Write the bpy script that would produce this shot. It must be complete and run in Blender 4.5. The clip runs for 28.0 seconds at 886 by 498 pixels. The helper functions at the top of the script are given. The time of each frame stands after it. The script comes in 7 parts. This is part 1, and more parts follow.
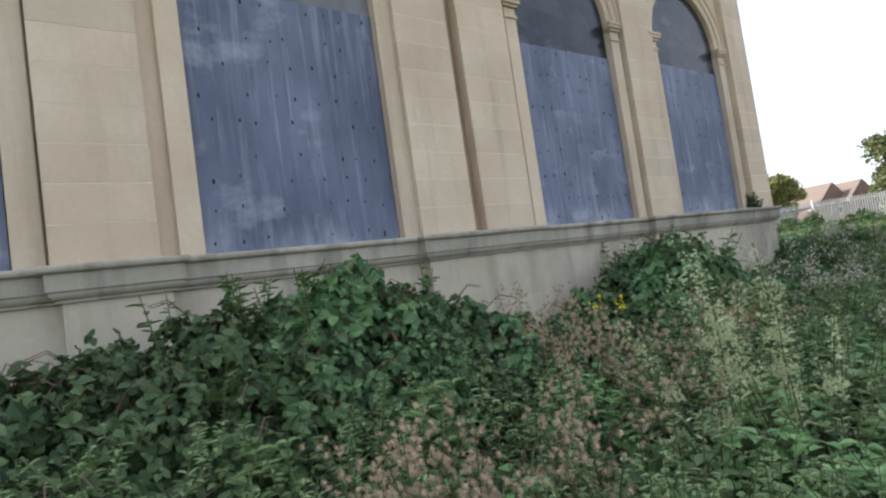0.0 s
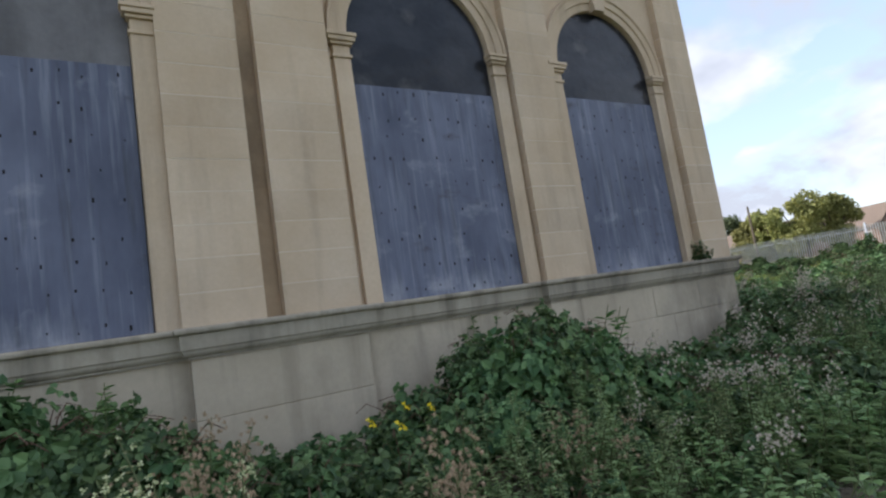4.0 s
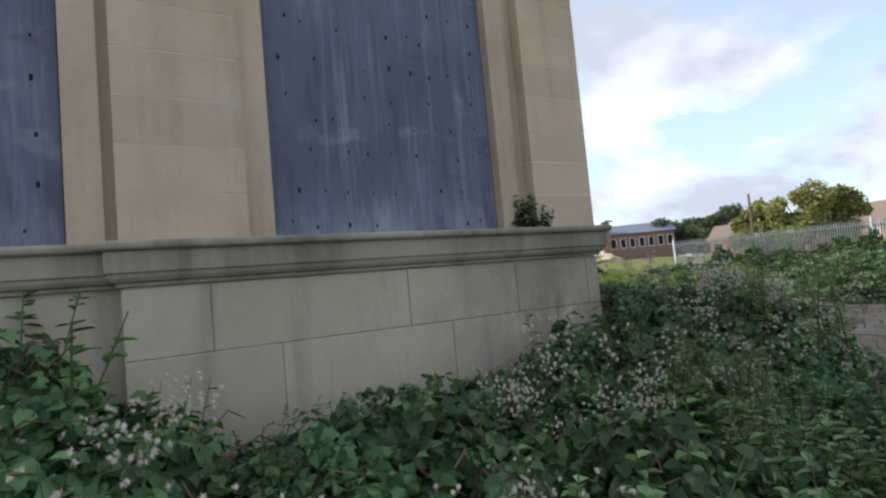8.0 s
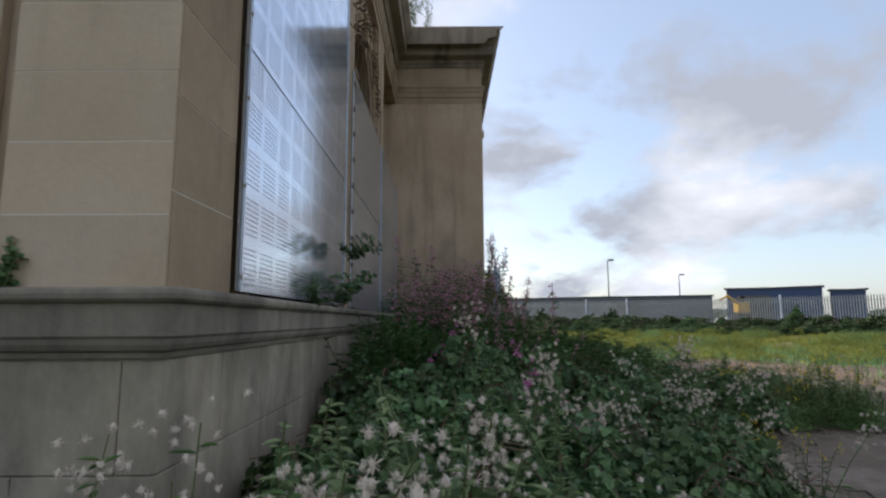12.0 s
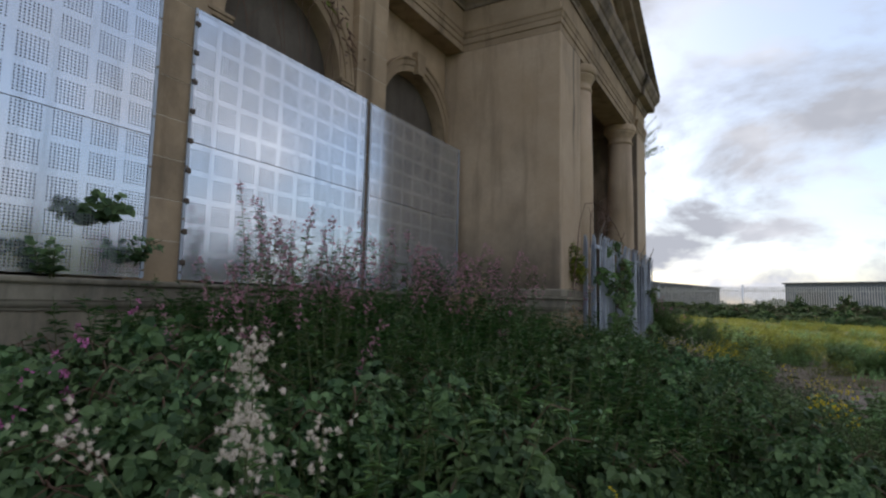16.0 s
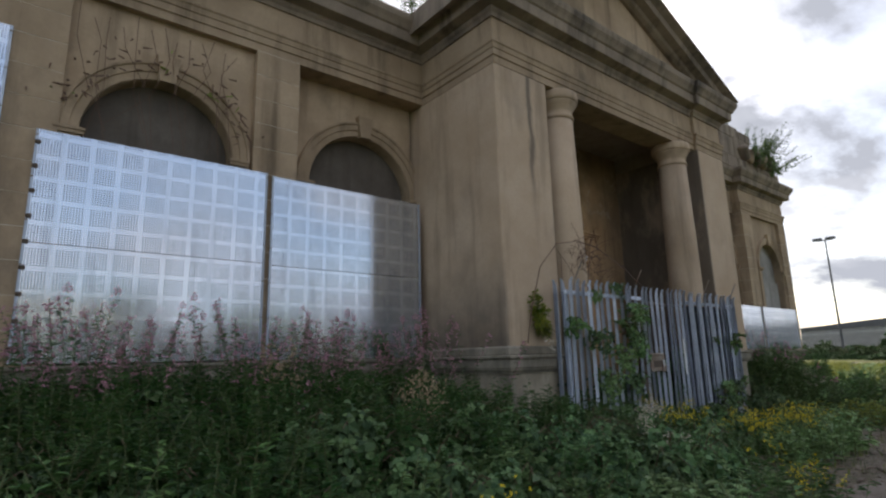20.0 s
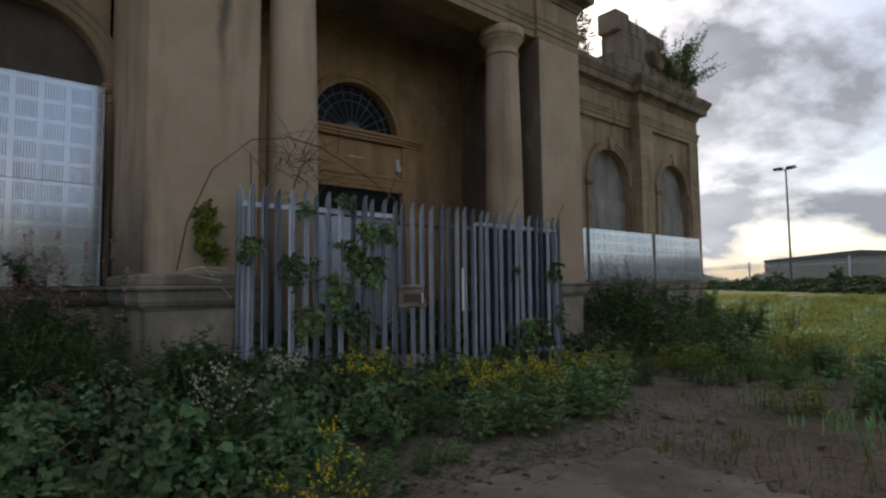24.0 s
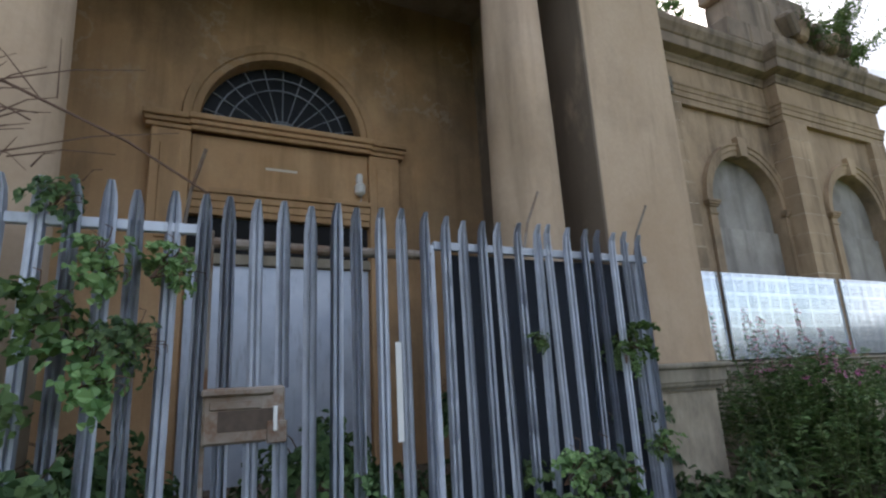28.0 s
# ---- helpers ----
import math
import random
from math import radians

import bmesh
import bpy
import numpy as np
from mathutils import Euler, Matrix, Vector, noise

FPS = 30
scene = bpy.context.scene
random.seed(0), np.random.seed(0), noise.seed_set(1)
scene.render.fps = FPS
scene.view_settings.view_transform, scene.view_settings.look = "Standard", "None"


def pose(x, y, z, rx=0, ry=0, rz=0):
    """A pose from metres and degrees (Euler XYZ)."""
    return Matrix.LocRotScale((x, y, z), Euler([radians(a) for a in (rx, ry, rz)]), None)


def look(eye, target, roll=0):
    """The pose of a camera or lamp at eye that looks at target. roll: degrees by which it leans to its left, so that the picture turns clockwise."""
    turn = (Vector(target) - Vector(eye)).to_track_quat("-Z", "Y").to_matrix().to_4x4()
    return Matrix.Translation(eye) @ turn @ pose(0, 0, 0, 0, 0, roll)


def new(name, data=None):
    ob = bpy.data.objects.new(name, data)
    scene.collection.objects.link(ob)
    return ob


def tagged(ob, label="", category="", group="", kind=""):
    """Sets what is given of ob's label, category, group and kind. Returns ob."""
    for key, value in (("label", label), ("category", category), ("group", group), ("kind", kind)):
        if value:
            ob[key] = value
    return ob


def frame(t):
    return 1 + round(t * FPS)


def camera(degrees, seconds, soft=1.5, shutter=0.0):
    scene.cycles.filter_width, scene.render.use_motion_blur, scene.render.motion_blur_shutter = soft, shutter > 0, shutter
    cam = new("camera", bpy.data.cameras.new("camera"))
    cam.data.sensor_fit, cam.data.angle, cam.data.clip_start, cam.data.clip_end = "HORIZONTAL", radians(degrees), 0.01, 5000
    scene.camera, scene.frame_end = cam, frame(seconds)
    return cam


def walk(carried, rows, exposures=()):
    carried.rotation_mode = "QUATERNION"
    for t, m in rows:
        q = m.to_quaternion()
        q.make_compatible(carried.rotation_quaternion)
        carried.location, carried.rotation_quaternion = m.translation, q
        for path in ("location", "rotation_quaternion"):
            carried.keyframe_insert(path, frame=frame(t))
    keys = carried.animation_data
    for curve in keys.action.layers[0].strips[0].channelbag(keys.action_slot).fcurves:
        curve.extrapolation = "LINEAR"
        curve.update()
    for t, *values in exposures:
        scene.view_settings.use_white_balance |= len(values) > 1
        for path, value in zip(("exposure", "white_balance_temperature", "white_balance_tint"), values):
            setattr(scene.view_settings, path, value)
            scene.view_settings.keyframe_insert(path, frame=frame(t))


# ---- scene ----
cam = camera(78.2, 28.0, 2.3)
PATH = [
    (0, (-9.329, -3.829, 1.215), (-8.168, -2.204, 1.323), -8.1),
    (0.5, (-9.048, -3.656, 1.194), (-7.855, -2.054, 1.293), -7.5),
    (1, (-8.864, -3.614, 1.299), (-7.686, -2.017, 1.549), -4.3),
    (1.5, (-8.459, -3.781, 1.226), (-7.397, -2.108, 1.495), -8.5),
    (2, (-8.271, -3.898, 1.323), (-7.298, -2.17, 1.587), -10.8),
    (2.5, (-7.995, -3.803, 1.332), (-7.137, -2.01, 1.557), -4.1),
    (3, (-7.775, -3.848, 1.451), (-6.929, -2.081, 1.855), -3.0),
    (3.5, (-7.407, -4.081, 1.466), (-6.656, -2.273, 1.872), -4.6),
    (4, (-7.067, -4.188, 1.46), (-6.042, -2.485, 1.684), -8.6),
    (4.5, (-6.522, -4.069, 1.197), (-5.216, -2.556, 1.136), -4.2),
    (6.5, (-4.744, -3.38, 1.268), (-3.736, -1.657, 1.391), -5.3),
    (7, (-4.2, -3.302, 1.272), (-3.494, -1.452, 1.552), -7.3),
    (7.5, (-3.785, -3.152, 1.24), (-2.793, -1.421, 1.383), -8.3),
    (8, (-3.269, -2.989, 1.256), (-2.267, -1.263, 1.388), -5.2),
    (8.5, (-2.693, -2.791, 1.274), (-1.763, -1.023, 1.373), -6.4),
    (9, (-2.246, -2.565, 1.334), (-1.472, -0.73, 1.519), 0.2),
    (9.5, (-1.764, -2.452, 1.442), (-1.36, -0.536, 1.849), -1.6),
    (10, (-1.231, -2.276, 1.301), (-0.88, -0.354, 1.728), -4.0),
    (10.5, (-0.638, -2.161, 1.406), (-0.406, -0.217, 1.817), 1.8),
    (11, (-0.149, -1.998, 1.454), (-0.181, -0.03, 1.803), -2.0),
    (11.5, (0.377, -1.844, 1.476), (0.5, 0.132, 1.76), -0.0),
    (13.5, (2.089, -1.034, 1.535), (1.407, 0.834, 1.749), -2.0),
    (14, (2.681, -0.758, 1.434), (2.254, 1.194, 1.52), -4.8),
    (14.5, (3.023, -0.426, 1.451), (2.843, 1.566, 1.479), -2.7),
    (15, (3.439, -0.136, 1.466), (2.942, 1.801, 1.52), -6.8),
    (15.5, (3.791, 0.306, 1.525), (3.158, 2.202, 1.563), -2.5),
    (16, (4.01, 0.643, 1.504), (3.015, 2.367, 1.695), 1.3),
    (16.5, (4.328, 0.998, 1.509), (3.186, 2.629, 1.703), -3.7),
    (17, (4.815, 1.41, 1.506), (3.984, 3.229, 1.5), -2.6),
    (17.5, (5.143, 1.727, 1.525), (4.172, 3.476, 1.525), -2.0),
    (18, (5.518, 2.056, 1.463), (4.156, 3.513, 1.612), -7.2),
    (18.5, (5.81, 2.346, 1.632), (4.342, 3.653, 1.999), 0.1),
    (19, (6.126, 2.638, 1.501), (4.456, 3.631, 1.974), -6.6),
    (19.5, (6.313, 2.954, 1.475), (4.634, 3.938, 1.937), -7.3),
    (20, (6.426, 3.327, 1.57), (4.906, 4.565, 1.969), -1.5),
    (20.5, (6.664, 3.742, 1.535), (5.145, 4.987, 1.911), -2.7),
    (21, (6.843, 4.199, 1.485), (5.356, 5.517, 1.709), -6.3),
    (21.5, (6.973, 4.655, 1.506), (5.686, 6.177, 1.662), -4.1),
    (22, (7.182, 5.253, 1.431), (5.888, 6.775, 1.52), -4.2),
    (22.5, (7.208, 5.724, 1.473), (5.858, 7.2, 1.503), -6.3),
    (24.5, (7.192, 7.675, 1.624), (5.549, 8.794, 1.843), 3.1),
    (25, (7.039, 8.182, 1.669), (5.236, 8.986, 1.99), 1.6),
    (25.5, (6.705, 8.616, 1.571), (4.887, 9.379, 1.904), 0.8),
    (26, (6.367, 8.983, 1.65), (4.523, 9.59, 2.132), 0.0),
    (26.5, (5.989, 9.396, 1.651), (4.149, 9.929, 2.223), -3.4),
    (27, (5.573, 9.825, 1.596), (3.785, 10.515, 2.166), 0.4),
    (27.5, (5.259, 10.374, 1.573), (3.609, 11.392, 2.063), -5.9),
    (28, (4.902, 10.746, 1.567), (3.171, 11.63, 2.037), -3.1),
]
STOPS = [(0, 1.36), (1, 0.96), (2, 0.91), (3, 0.56), (4.5, 0.81), (7, 0.62), (8, 0.67), (9, 0.72), (10, 0.63), (11, 0.2), (14, 0.37), (15, 0.47), (16, 0.2), (17, 0.5), (18, 0.36), (19, -0.02), (20, 0.32), (21, 0.52), (22, 0.18), (24.5, -0.42), (25, -0.54), (25.5, -0.13), (26, 0.24), (26.4, 0.78), (27, 0.81), (28, 0.94)]
walk(cam, [(t, look(eye, target, roll)) for t, eye, target, roll in PATH], [(t, stops, 6150 if t < 12 else 6200 if t > 24.6 else 6450, 12) for t, stops in STOPS])

# ---------------------------------------------------------------- world, sun
SUN_AZ, SUN_EL = radians(-40), radians(32)      # seen from the forecourt: behind the building


def make_world():
    w = bpy.data.worlds.new("sky")
    scene.world = w
    w.use_nodes = True
    nt = w.node_tree
    nt.nodes.clear()
    L = nt.links.new
    out = nt.nodes.new("ShaderNodeOutputWorld")
    bg = nt.nodes.new("ShaderNodeBackground")
    bg.inputs["Strength"].default_value = 0.15
    sky = nt.nodes.new("ShaderNodeTexSky")
    sky.sky_type = "NISHITA"
    sky.sun_disc = False
    sky.sun_elevation = SUN_EL
    sky.sun_rotation = SUN_AZ
    sky.dust_density = 1.5
    co = nt.nodes.new("ShaderNodeTexCoord")
    sep = nt.nodes.new("ShaderNodeSeparateXYZ")
    L(co.outputs["Generated"], sep.inputs[0])
    # clouds lie on a flat sheet overhead: divide the direction by its height
    up = nt.nodes.new("ShaderNodeMath")
    up.operation = "MAXIMUM"
    up.inputs[1].default_value = 0.0
    L(sep.outputs["Z"], up.inputs[0])
    add = nt.nodes.new("ShaderNodeMath")
    add.operation = "ADD"
    add.inputs[1].default_value = 0.42
    L(up.outputs[0], add.inputs[0])
    comb = nt.nodes.new("ShaderNodeCombineXYZ")
    for i, ax in enumerate("XY"):
        d = nt.nodes.new("ShaderNodeMath")
        d.operation = "DIVIDE"
        L(sep.outputs[ax], d.inputs[0])
        L(add.outputs[0], d.inputs[1])
        L(d.outputs[0], comb.inputs[i])
    n1 = nt.nodes.new("ShaderNodeTexNoise")
    n1.inputs["Scale"].default_value = 2.1
    n1.inputs["Detail"].default_value = 9
    n1.inputs["Roughness"].default_value = 0.56
    n1.inputs["Distortion"].default_value = 0.25
    L(comb.outputs[0], n1.inputs["Vector"])
    ramp = nt.nodes.new("ShaderNodeValToRGB")
    ramp.color_ramp.elements[0].position = 0.45
    ramp.color_ramp.elements[1].position = 0.56
    L(n1.outputs["Fac"], ramp.inputs[0])
    n2 = nt.nodes.new("ShaderNodeTexNoise")
    n2.inputs["Scale"].default_value = 1.7
    n2.inputs["Detail"].default_value = 5
    L(comb.outputs[0], n2.inputs["Vector"])
    tone = nt.nodes.new("ShaderNodeValToRGB")
    tone.color_ramp.elements[0].position = 0.45
    tone.color_ramp.elements[0].color = (2.9, 3.05, 3.4, 1)
    tone.color_ramp.elements[1].position = 0.74
    tone.color_ramp.elements[1].color = (7.4, 7.45, 7.7, 1)
    L(n2.outputs["Fac"], tone.inputs[0])
    haze = nt.nodes.new("ShaderNodeMix")
    haze.data_type = "RGBA"
    haze.inputs[0].default_value = 0.25
    haze.inputs[7].default_value = (6.0, 6.6, 7.4, 1)
    L(sky.outputs[0], haze.inputs[6])
    mix = nt.nodes.new("ShaderNodeMix")
    mix.data_type = "RGBA"
    L(ramp.outputs[0], mix.inputs[0])
    L(haze.outputs[2], mix.inputs[6])
    L(tone.outputs[0], mix.inputs[7])
    L(mix.outputs[2], bg.inputs[0])
    L(bg.outputs[0], out.inputs[0])


make_world()
sun = new("sun", bpy.data.lights.new("sun", "SUN"))
sun.data.energy, sun.data.angle, sun.data.color = 3.6, radians(0.6), (1.0, 0.93, 0.82)
sun.matrix_world = look((0, 0, 40), Vector((0, 0, 40)) - Vector((math.sin(SUN_AZ) * math.cos(SUN_EL), math.cos(SUN_AZ) * math.cos(SUN_EL), math.sin(SUN_EL))))


# ---------------------------------------------------------------- materials
class Nodes:
    """Short hand for building a node material."""

    def __init__(self, name, rough=0.85, metal=0.0, spec=0.35):
        self.m = bpy.data.materials.new(name)
        self.m.use_nodes = True
        self.nt = self.m.node_tree
        self.b = self.nt.nodes["Principled BSDF"]
        self.b.inputs["Roughness"].default_value = rough
        self.b.inputs["Metallic"].default_value = metal
        self.b.inputs["Specular IOR Level"].default_value = spec
        self.co = self.nt.nodes.new("ShaderNodeTexCoord").outputs["Object"]
        self.col = None

    def link(self, a, b):
        self.nt.links.new(a, b)

    def noise(self, scale, detail=4, rough=0.55, stretch=None, seed=0.0):
        n = self.nt.nodes.new("ShaderNodeTexNoise")
        n.inputs["Scale"].default_value = scale
        n.inputs["Detail"].default_value = detail
        n.inputs["Roughness"].default_value = rough
        mp = self.nt.nodes.new("ShaderNodeMapping")
        mp.inputs["Location"].default_value = (seed, seed * 0.7, -seed)
        if stretch:
            mp.inputs["Scale"].default_value = stretch
        self.link(self.co, mp.inputs[0])
        self.link(mp.outputs[0], n.inputs["Vector"])
        return n.outputs["Fac"]

    def ramp(self, src, p0, p1, c0=(0, 0, 0), c1=(1, 1, 1)):
        r = self.nt.nodes.new("ShaderNodeValToRGB")
        e = r.color_ramp.elements
        e[0].position, e[1].position = p0, p1
        e[0].color, e[1].color = (*c0, 1), (*c1, 1)
        self.link(src, r.inputs[0])
        return r.outputs[0]

    def mix(self, fac, a, b, mode="MIX"):
        x = self.nt.nodes.new("ShaderNodeMix")
        x.data_type, x.blend_type = "RGBA", mode
        for sock, v in ((x.inputs[0], fac), (x.inputs[6], a), (x.inputs[7], b)):
            if isinstance(v, (int, float)):
                sock.default_value = v
            elif isinstance(v, tuple):
                sock.default_value = (*v, 1)
            else:
                self.link(v, sock)
        return x.outputs[2]

    def math(self, op, a, b=0.0, c=0.0):
        x = self.nt.nodes.new("ShaderNodeMath")
        x.operation = op
        for sock, v in zip(x.inputs, (a, b, c)):
            if isinstance(v, (int, float)):
                sock.default_value = v
            else:
                self.link(v, sock)
        return x.outputs[0]

    def xyz(self):
        s = self.nt.nodes.new("ShaderNodeSeparateXYZ")
        self.link(self.co, s.inputs[0])
        return s.outputs

    def rnd(self):
        return self.nt.nodes.new("ShaderNodeObjectInfo").outputs["Random"]

    def island(self):
        return self.nt.nodes.new("ShaderNodeNewGeometry").outputs["Random Per Island"]

    def hsv(self, col, h=0.5, s=1.0, v=1.0):
        x = self.nt.nodes.new("ShaderNodeHueSaturation")
        for key, val in (("Hue", h), ("Saturation", s), ("Value", v)):
            if isinstance(val, (int, float)):
                x.inputs[key].default_value = val
            else:
                self.link(val, x.inputs[key])
        self.link(col, x.inputs["Color"])
        return x.outputs[0]

    def bump(self, src, strength=0.3, dist=0.01):
        x = self.nt.nodes.new("ShaderNodeBump")
        x.inputs["Strength"].default_value = strength
        x.inputs["Distance"].default_value = dist
        self.link(src, x.inputs["Height"])
        self.link(x.outputs[0], self.b.inputs["Normal"])

    def done(self, col, rough=None):
        self.link(col, self.b.inputs["Base Color"])
        if rough is not None:
            self.link(rough, self.b.inputs["Roughness"])
        return self.m


def stone_mat(name, c0, c1, soot=0.35, soot_col=(0.06, 0.055, 0.05), streak=0.5, seed=0.0, vary=0.10, corner=0.0, pier_shade_stain=0.0, porch_shade_soot=0.0):
    """Buff sandstone: mottled, with vertical rain streaks and patches of soot."""
    n = Nodes(name, 0.9, 0, 0.25)
    base = n.mix(n.ramp(n.noise(1.3, 6, 0.6, seed=seed), 0.3, 0.7), c0, c1)
    base = n.mix(n.math("MULTIPLY", n.ramp(n.noise(26, 5, 0.7, seed=seed + 3), 0.35, 0.75), 0.25), base, tuple(0.72 * v for v in c0))
    base = n.mix(n.math("MULTIPLY", n.ramp(n.noise(2.2, 6, 0.6, (1.6, 1.6, 0.16), seed + 9), 0.50, 0.74), streak), base, tuple(0.38 * v for v in c0))
    base = n.mix(n.math("MULTIPLY", n.ramp(n.noise(0.8, 7, 0.65, (1, 1, 0.6), seed + 17), 0.52, 0.72), soot), base, soot_col)
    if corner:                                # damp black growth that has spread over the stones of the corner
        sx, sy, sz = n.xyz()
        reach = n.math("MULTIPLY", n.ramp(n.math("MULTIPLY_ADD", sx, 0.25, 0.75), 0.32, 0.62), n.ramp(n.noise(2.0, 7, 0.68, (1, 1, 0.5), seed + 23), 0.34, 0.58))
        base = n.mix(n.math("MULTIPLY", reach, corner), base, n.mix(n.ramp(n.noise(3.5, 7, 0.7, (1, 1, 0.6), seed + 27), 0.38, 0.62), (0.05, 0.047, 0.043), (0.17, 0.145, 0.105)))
    if pier_shade_stain:                                 # shade and a black smudge, painted on the side of the porch pier
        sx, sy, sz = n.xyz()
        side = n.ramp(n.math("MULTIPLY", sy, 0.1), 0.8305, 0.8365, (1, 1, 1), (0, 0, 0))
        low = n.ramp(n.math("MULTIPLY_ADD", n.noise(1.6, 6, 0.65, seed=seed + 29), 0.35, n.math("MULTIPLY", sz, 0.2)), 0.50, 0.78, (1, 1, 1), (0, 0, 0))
        base = n.mix(n.math("MULTIPLY", n.math("MULTIPLY", side, low), pier_shade_stain), base, (0.055, 0.052, 0.048))
        # recess shade painted into the far pier's inner face, with dark staining
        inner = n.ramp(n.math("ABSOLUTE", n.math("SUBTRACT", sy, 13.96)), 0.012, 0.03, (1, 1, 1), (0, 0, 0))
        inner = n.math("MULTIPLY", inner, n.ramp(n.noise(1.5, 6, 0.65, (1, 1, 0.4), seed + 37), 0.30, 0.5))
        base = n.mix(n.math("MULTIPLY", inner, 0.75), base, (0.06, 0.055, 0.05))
        # the near pier's inner face: recess shade painted in, broken by black streaks
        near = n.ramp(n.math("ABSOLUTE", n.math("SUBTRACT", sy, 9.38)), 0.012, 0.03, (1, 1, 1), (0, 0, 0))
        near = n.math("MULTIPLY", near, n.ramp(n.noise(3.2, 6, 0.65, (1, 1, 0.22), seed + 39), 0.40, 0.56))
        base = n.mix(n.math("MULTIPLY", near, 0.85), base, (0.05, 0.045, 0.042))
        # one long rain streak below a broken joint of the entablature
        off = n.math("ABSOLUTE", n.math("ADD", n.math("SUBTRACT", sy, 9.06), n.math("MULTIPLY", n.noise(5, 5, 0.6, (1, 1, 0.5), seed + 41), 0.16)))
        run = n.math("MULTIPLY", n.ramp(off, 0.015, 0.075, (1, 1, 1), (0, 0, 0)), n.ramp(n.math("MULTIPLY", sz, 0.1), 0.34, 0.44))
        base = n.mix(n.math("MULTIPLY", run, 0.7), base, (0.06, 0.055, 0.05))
    if porch_shade_soot:                                 # porch shade painted in under the ceiling and along one side, mixed with soot
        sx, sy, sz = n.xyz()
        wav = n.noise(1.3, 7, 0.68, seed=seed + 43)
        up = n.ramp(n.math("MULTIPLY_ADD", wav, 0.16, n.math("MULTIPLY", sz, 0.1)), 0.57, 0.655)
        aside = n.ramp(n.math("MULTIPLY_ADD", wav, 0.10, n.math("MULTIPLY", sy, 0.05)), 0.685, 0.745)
        base = n.mix(n.math("MULTIPLY", n.math("MAXIMUM", up, aside), porch_shade_soot), base, (0.05, 0.045, 0.04))
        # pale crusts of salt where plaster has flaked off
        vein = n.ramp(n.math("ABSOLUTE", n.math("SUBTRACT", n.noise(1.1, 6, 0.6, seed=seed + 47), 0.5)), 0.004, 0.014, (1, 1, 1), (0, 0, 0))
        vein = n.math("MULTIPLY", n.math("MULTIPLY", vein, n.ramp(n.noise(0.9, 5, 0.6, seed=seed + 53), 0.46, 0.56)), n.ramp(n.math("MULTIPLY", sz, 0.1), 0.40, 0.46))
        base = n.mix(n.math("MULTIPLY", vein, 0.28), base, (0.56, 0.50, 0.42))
    base = n.hsv(base, 0.5, 1.0, n.math("MULTIPLY_ADD", n.rnd(), 2 * vary, 1 - vary))
    n.bump(n.math("ADD", n.noise(60, 4, 0.7), n.math("MULTIPLY", n.noise(7, 4), 1.5)), 0.25, 0.006)
    return n.done(base)


M_STONE = stone_mat("buff_sandstone", (0.51, 0.39, 0.265), (0.62, 0.50, 0.37), 0.20, (0.20, 0.165, 0.13), 0.42, vary=0.06)
M_STONE_B = stone_mat("weathered_sandstone", (0.31, 0.225, 0.145), (0.48, 0.36, 0.24), 0.65, (0.065, 0.055, 0.046), 0.8, 5.0)
M_RENDER = stone_mat("stained_render", (0.43, 0.315, 0.21), (0.52, 0.40, 0.285), 0.42, (0.11, 0.092, 0.078), 0.6, 11.0, pier_shade_stain=0.8)
M_SOOT = stone_mat("sooty_cornice_stone", (0.19, 0.15, 0.115), (0.34, 0.27, 0.20), 0.9, (0.035, 0.033, 0.032), 0.95, 21.0)
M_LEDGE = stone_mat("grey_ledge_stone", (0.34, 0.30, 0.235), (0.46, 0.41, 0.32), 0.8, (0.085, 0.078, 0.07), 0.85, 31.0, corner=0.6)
M_PLINTH = stone_mat("plinth_stone", (0.43, 0.365, 0.27), (0.54, 0.465, 0.355), 0.45, (0.17, 0.15, 0.12), 0.55, 41.0, 0.04, 0.6)
M_OCHRE = stone_mat("ochre_porch_stone", (0.475, 0.29, 0.145), (0.56, 0.375, 0.21), 0.55, (0.075, 0.06, 0.048), 0.6, 51.0, porch_shade_soot=0.55)
M_OLDBOARD = stone_mat("grey_window_boarding", (0.22, 0.205, 0.185), (0.42, 0.40, 0.37), 0.6, (0.09, 0.085, 0.08), 0.6, 61.0)
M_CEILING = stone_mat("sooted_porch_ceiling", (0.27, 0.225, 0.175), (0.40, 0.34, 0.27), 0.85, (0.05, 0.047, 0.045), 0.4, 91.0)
M_GREYHEAD = stone_mat("grey_arch_boarding", (0.13, 0.125, 0.13), (0.23, 0.225, 0.23), 0.5, (0.06, 0.06, 0.065), 0.5, 81.0)
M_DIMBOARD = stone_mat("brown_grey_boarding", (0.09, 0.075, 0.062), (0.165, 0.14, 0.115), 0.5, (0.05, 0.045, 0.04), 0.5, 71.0)


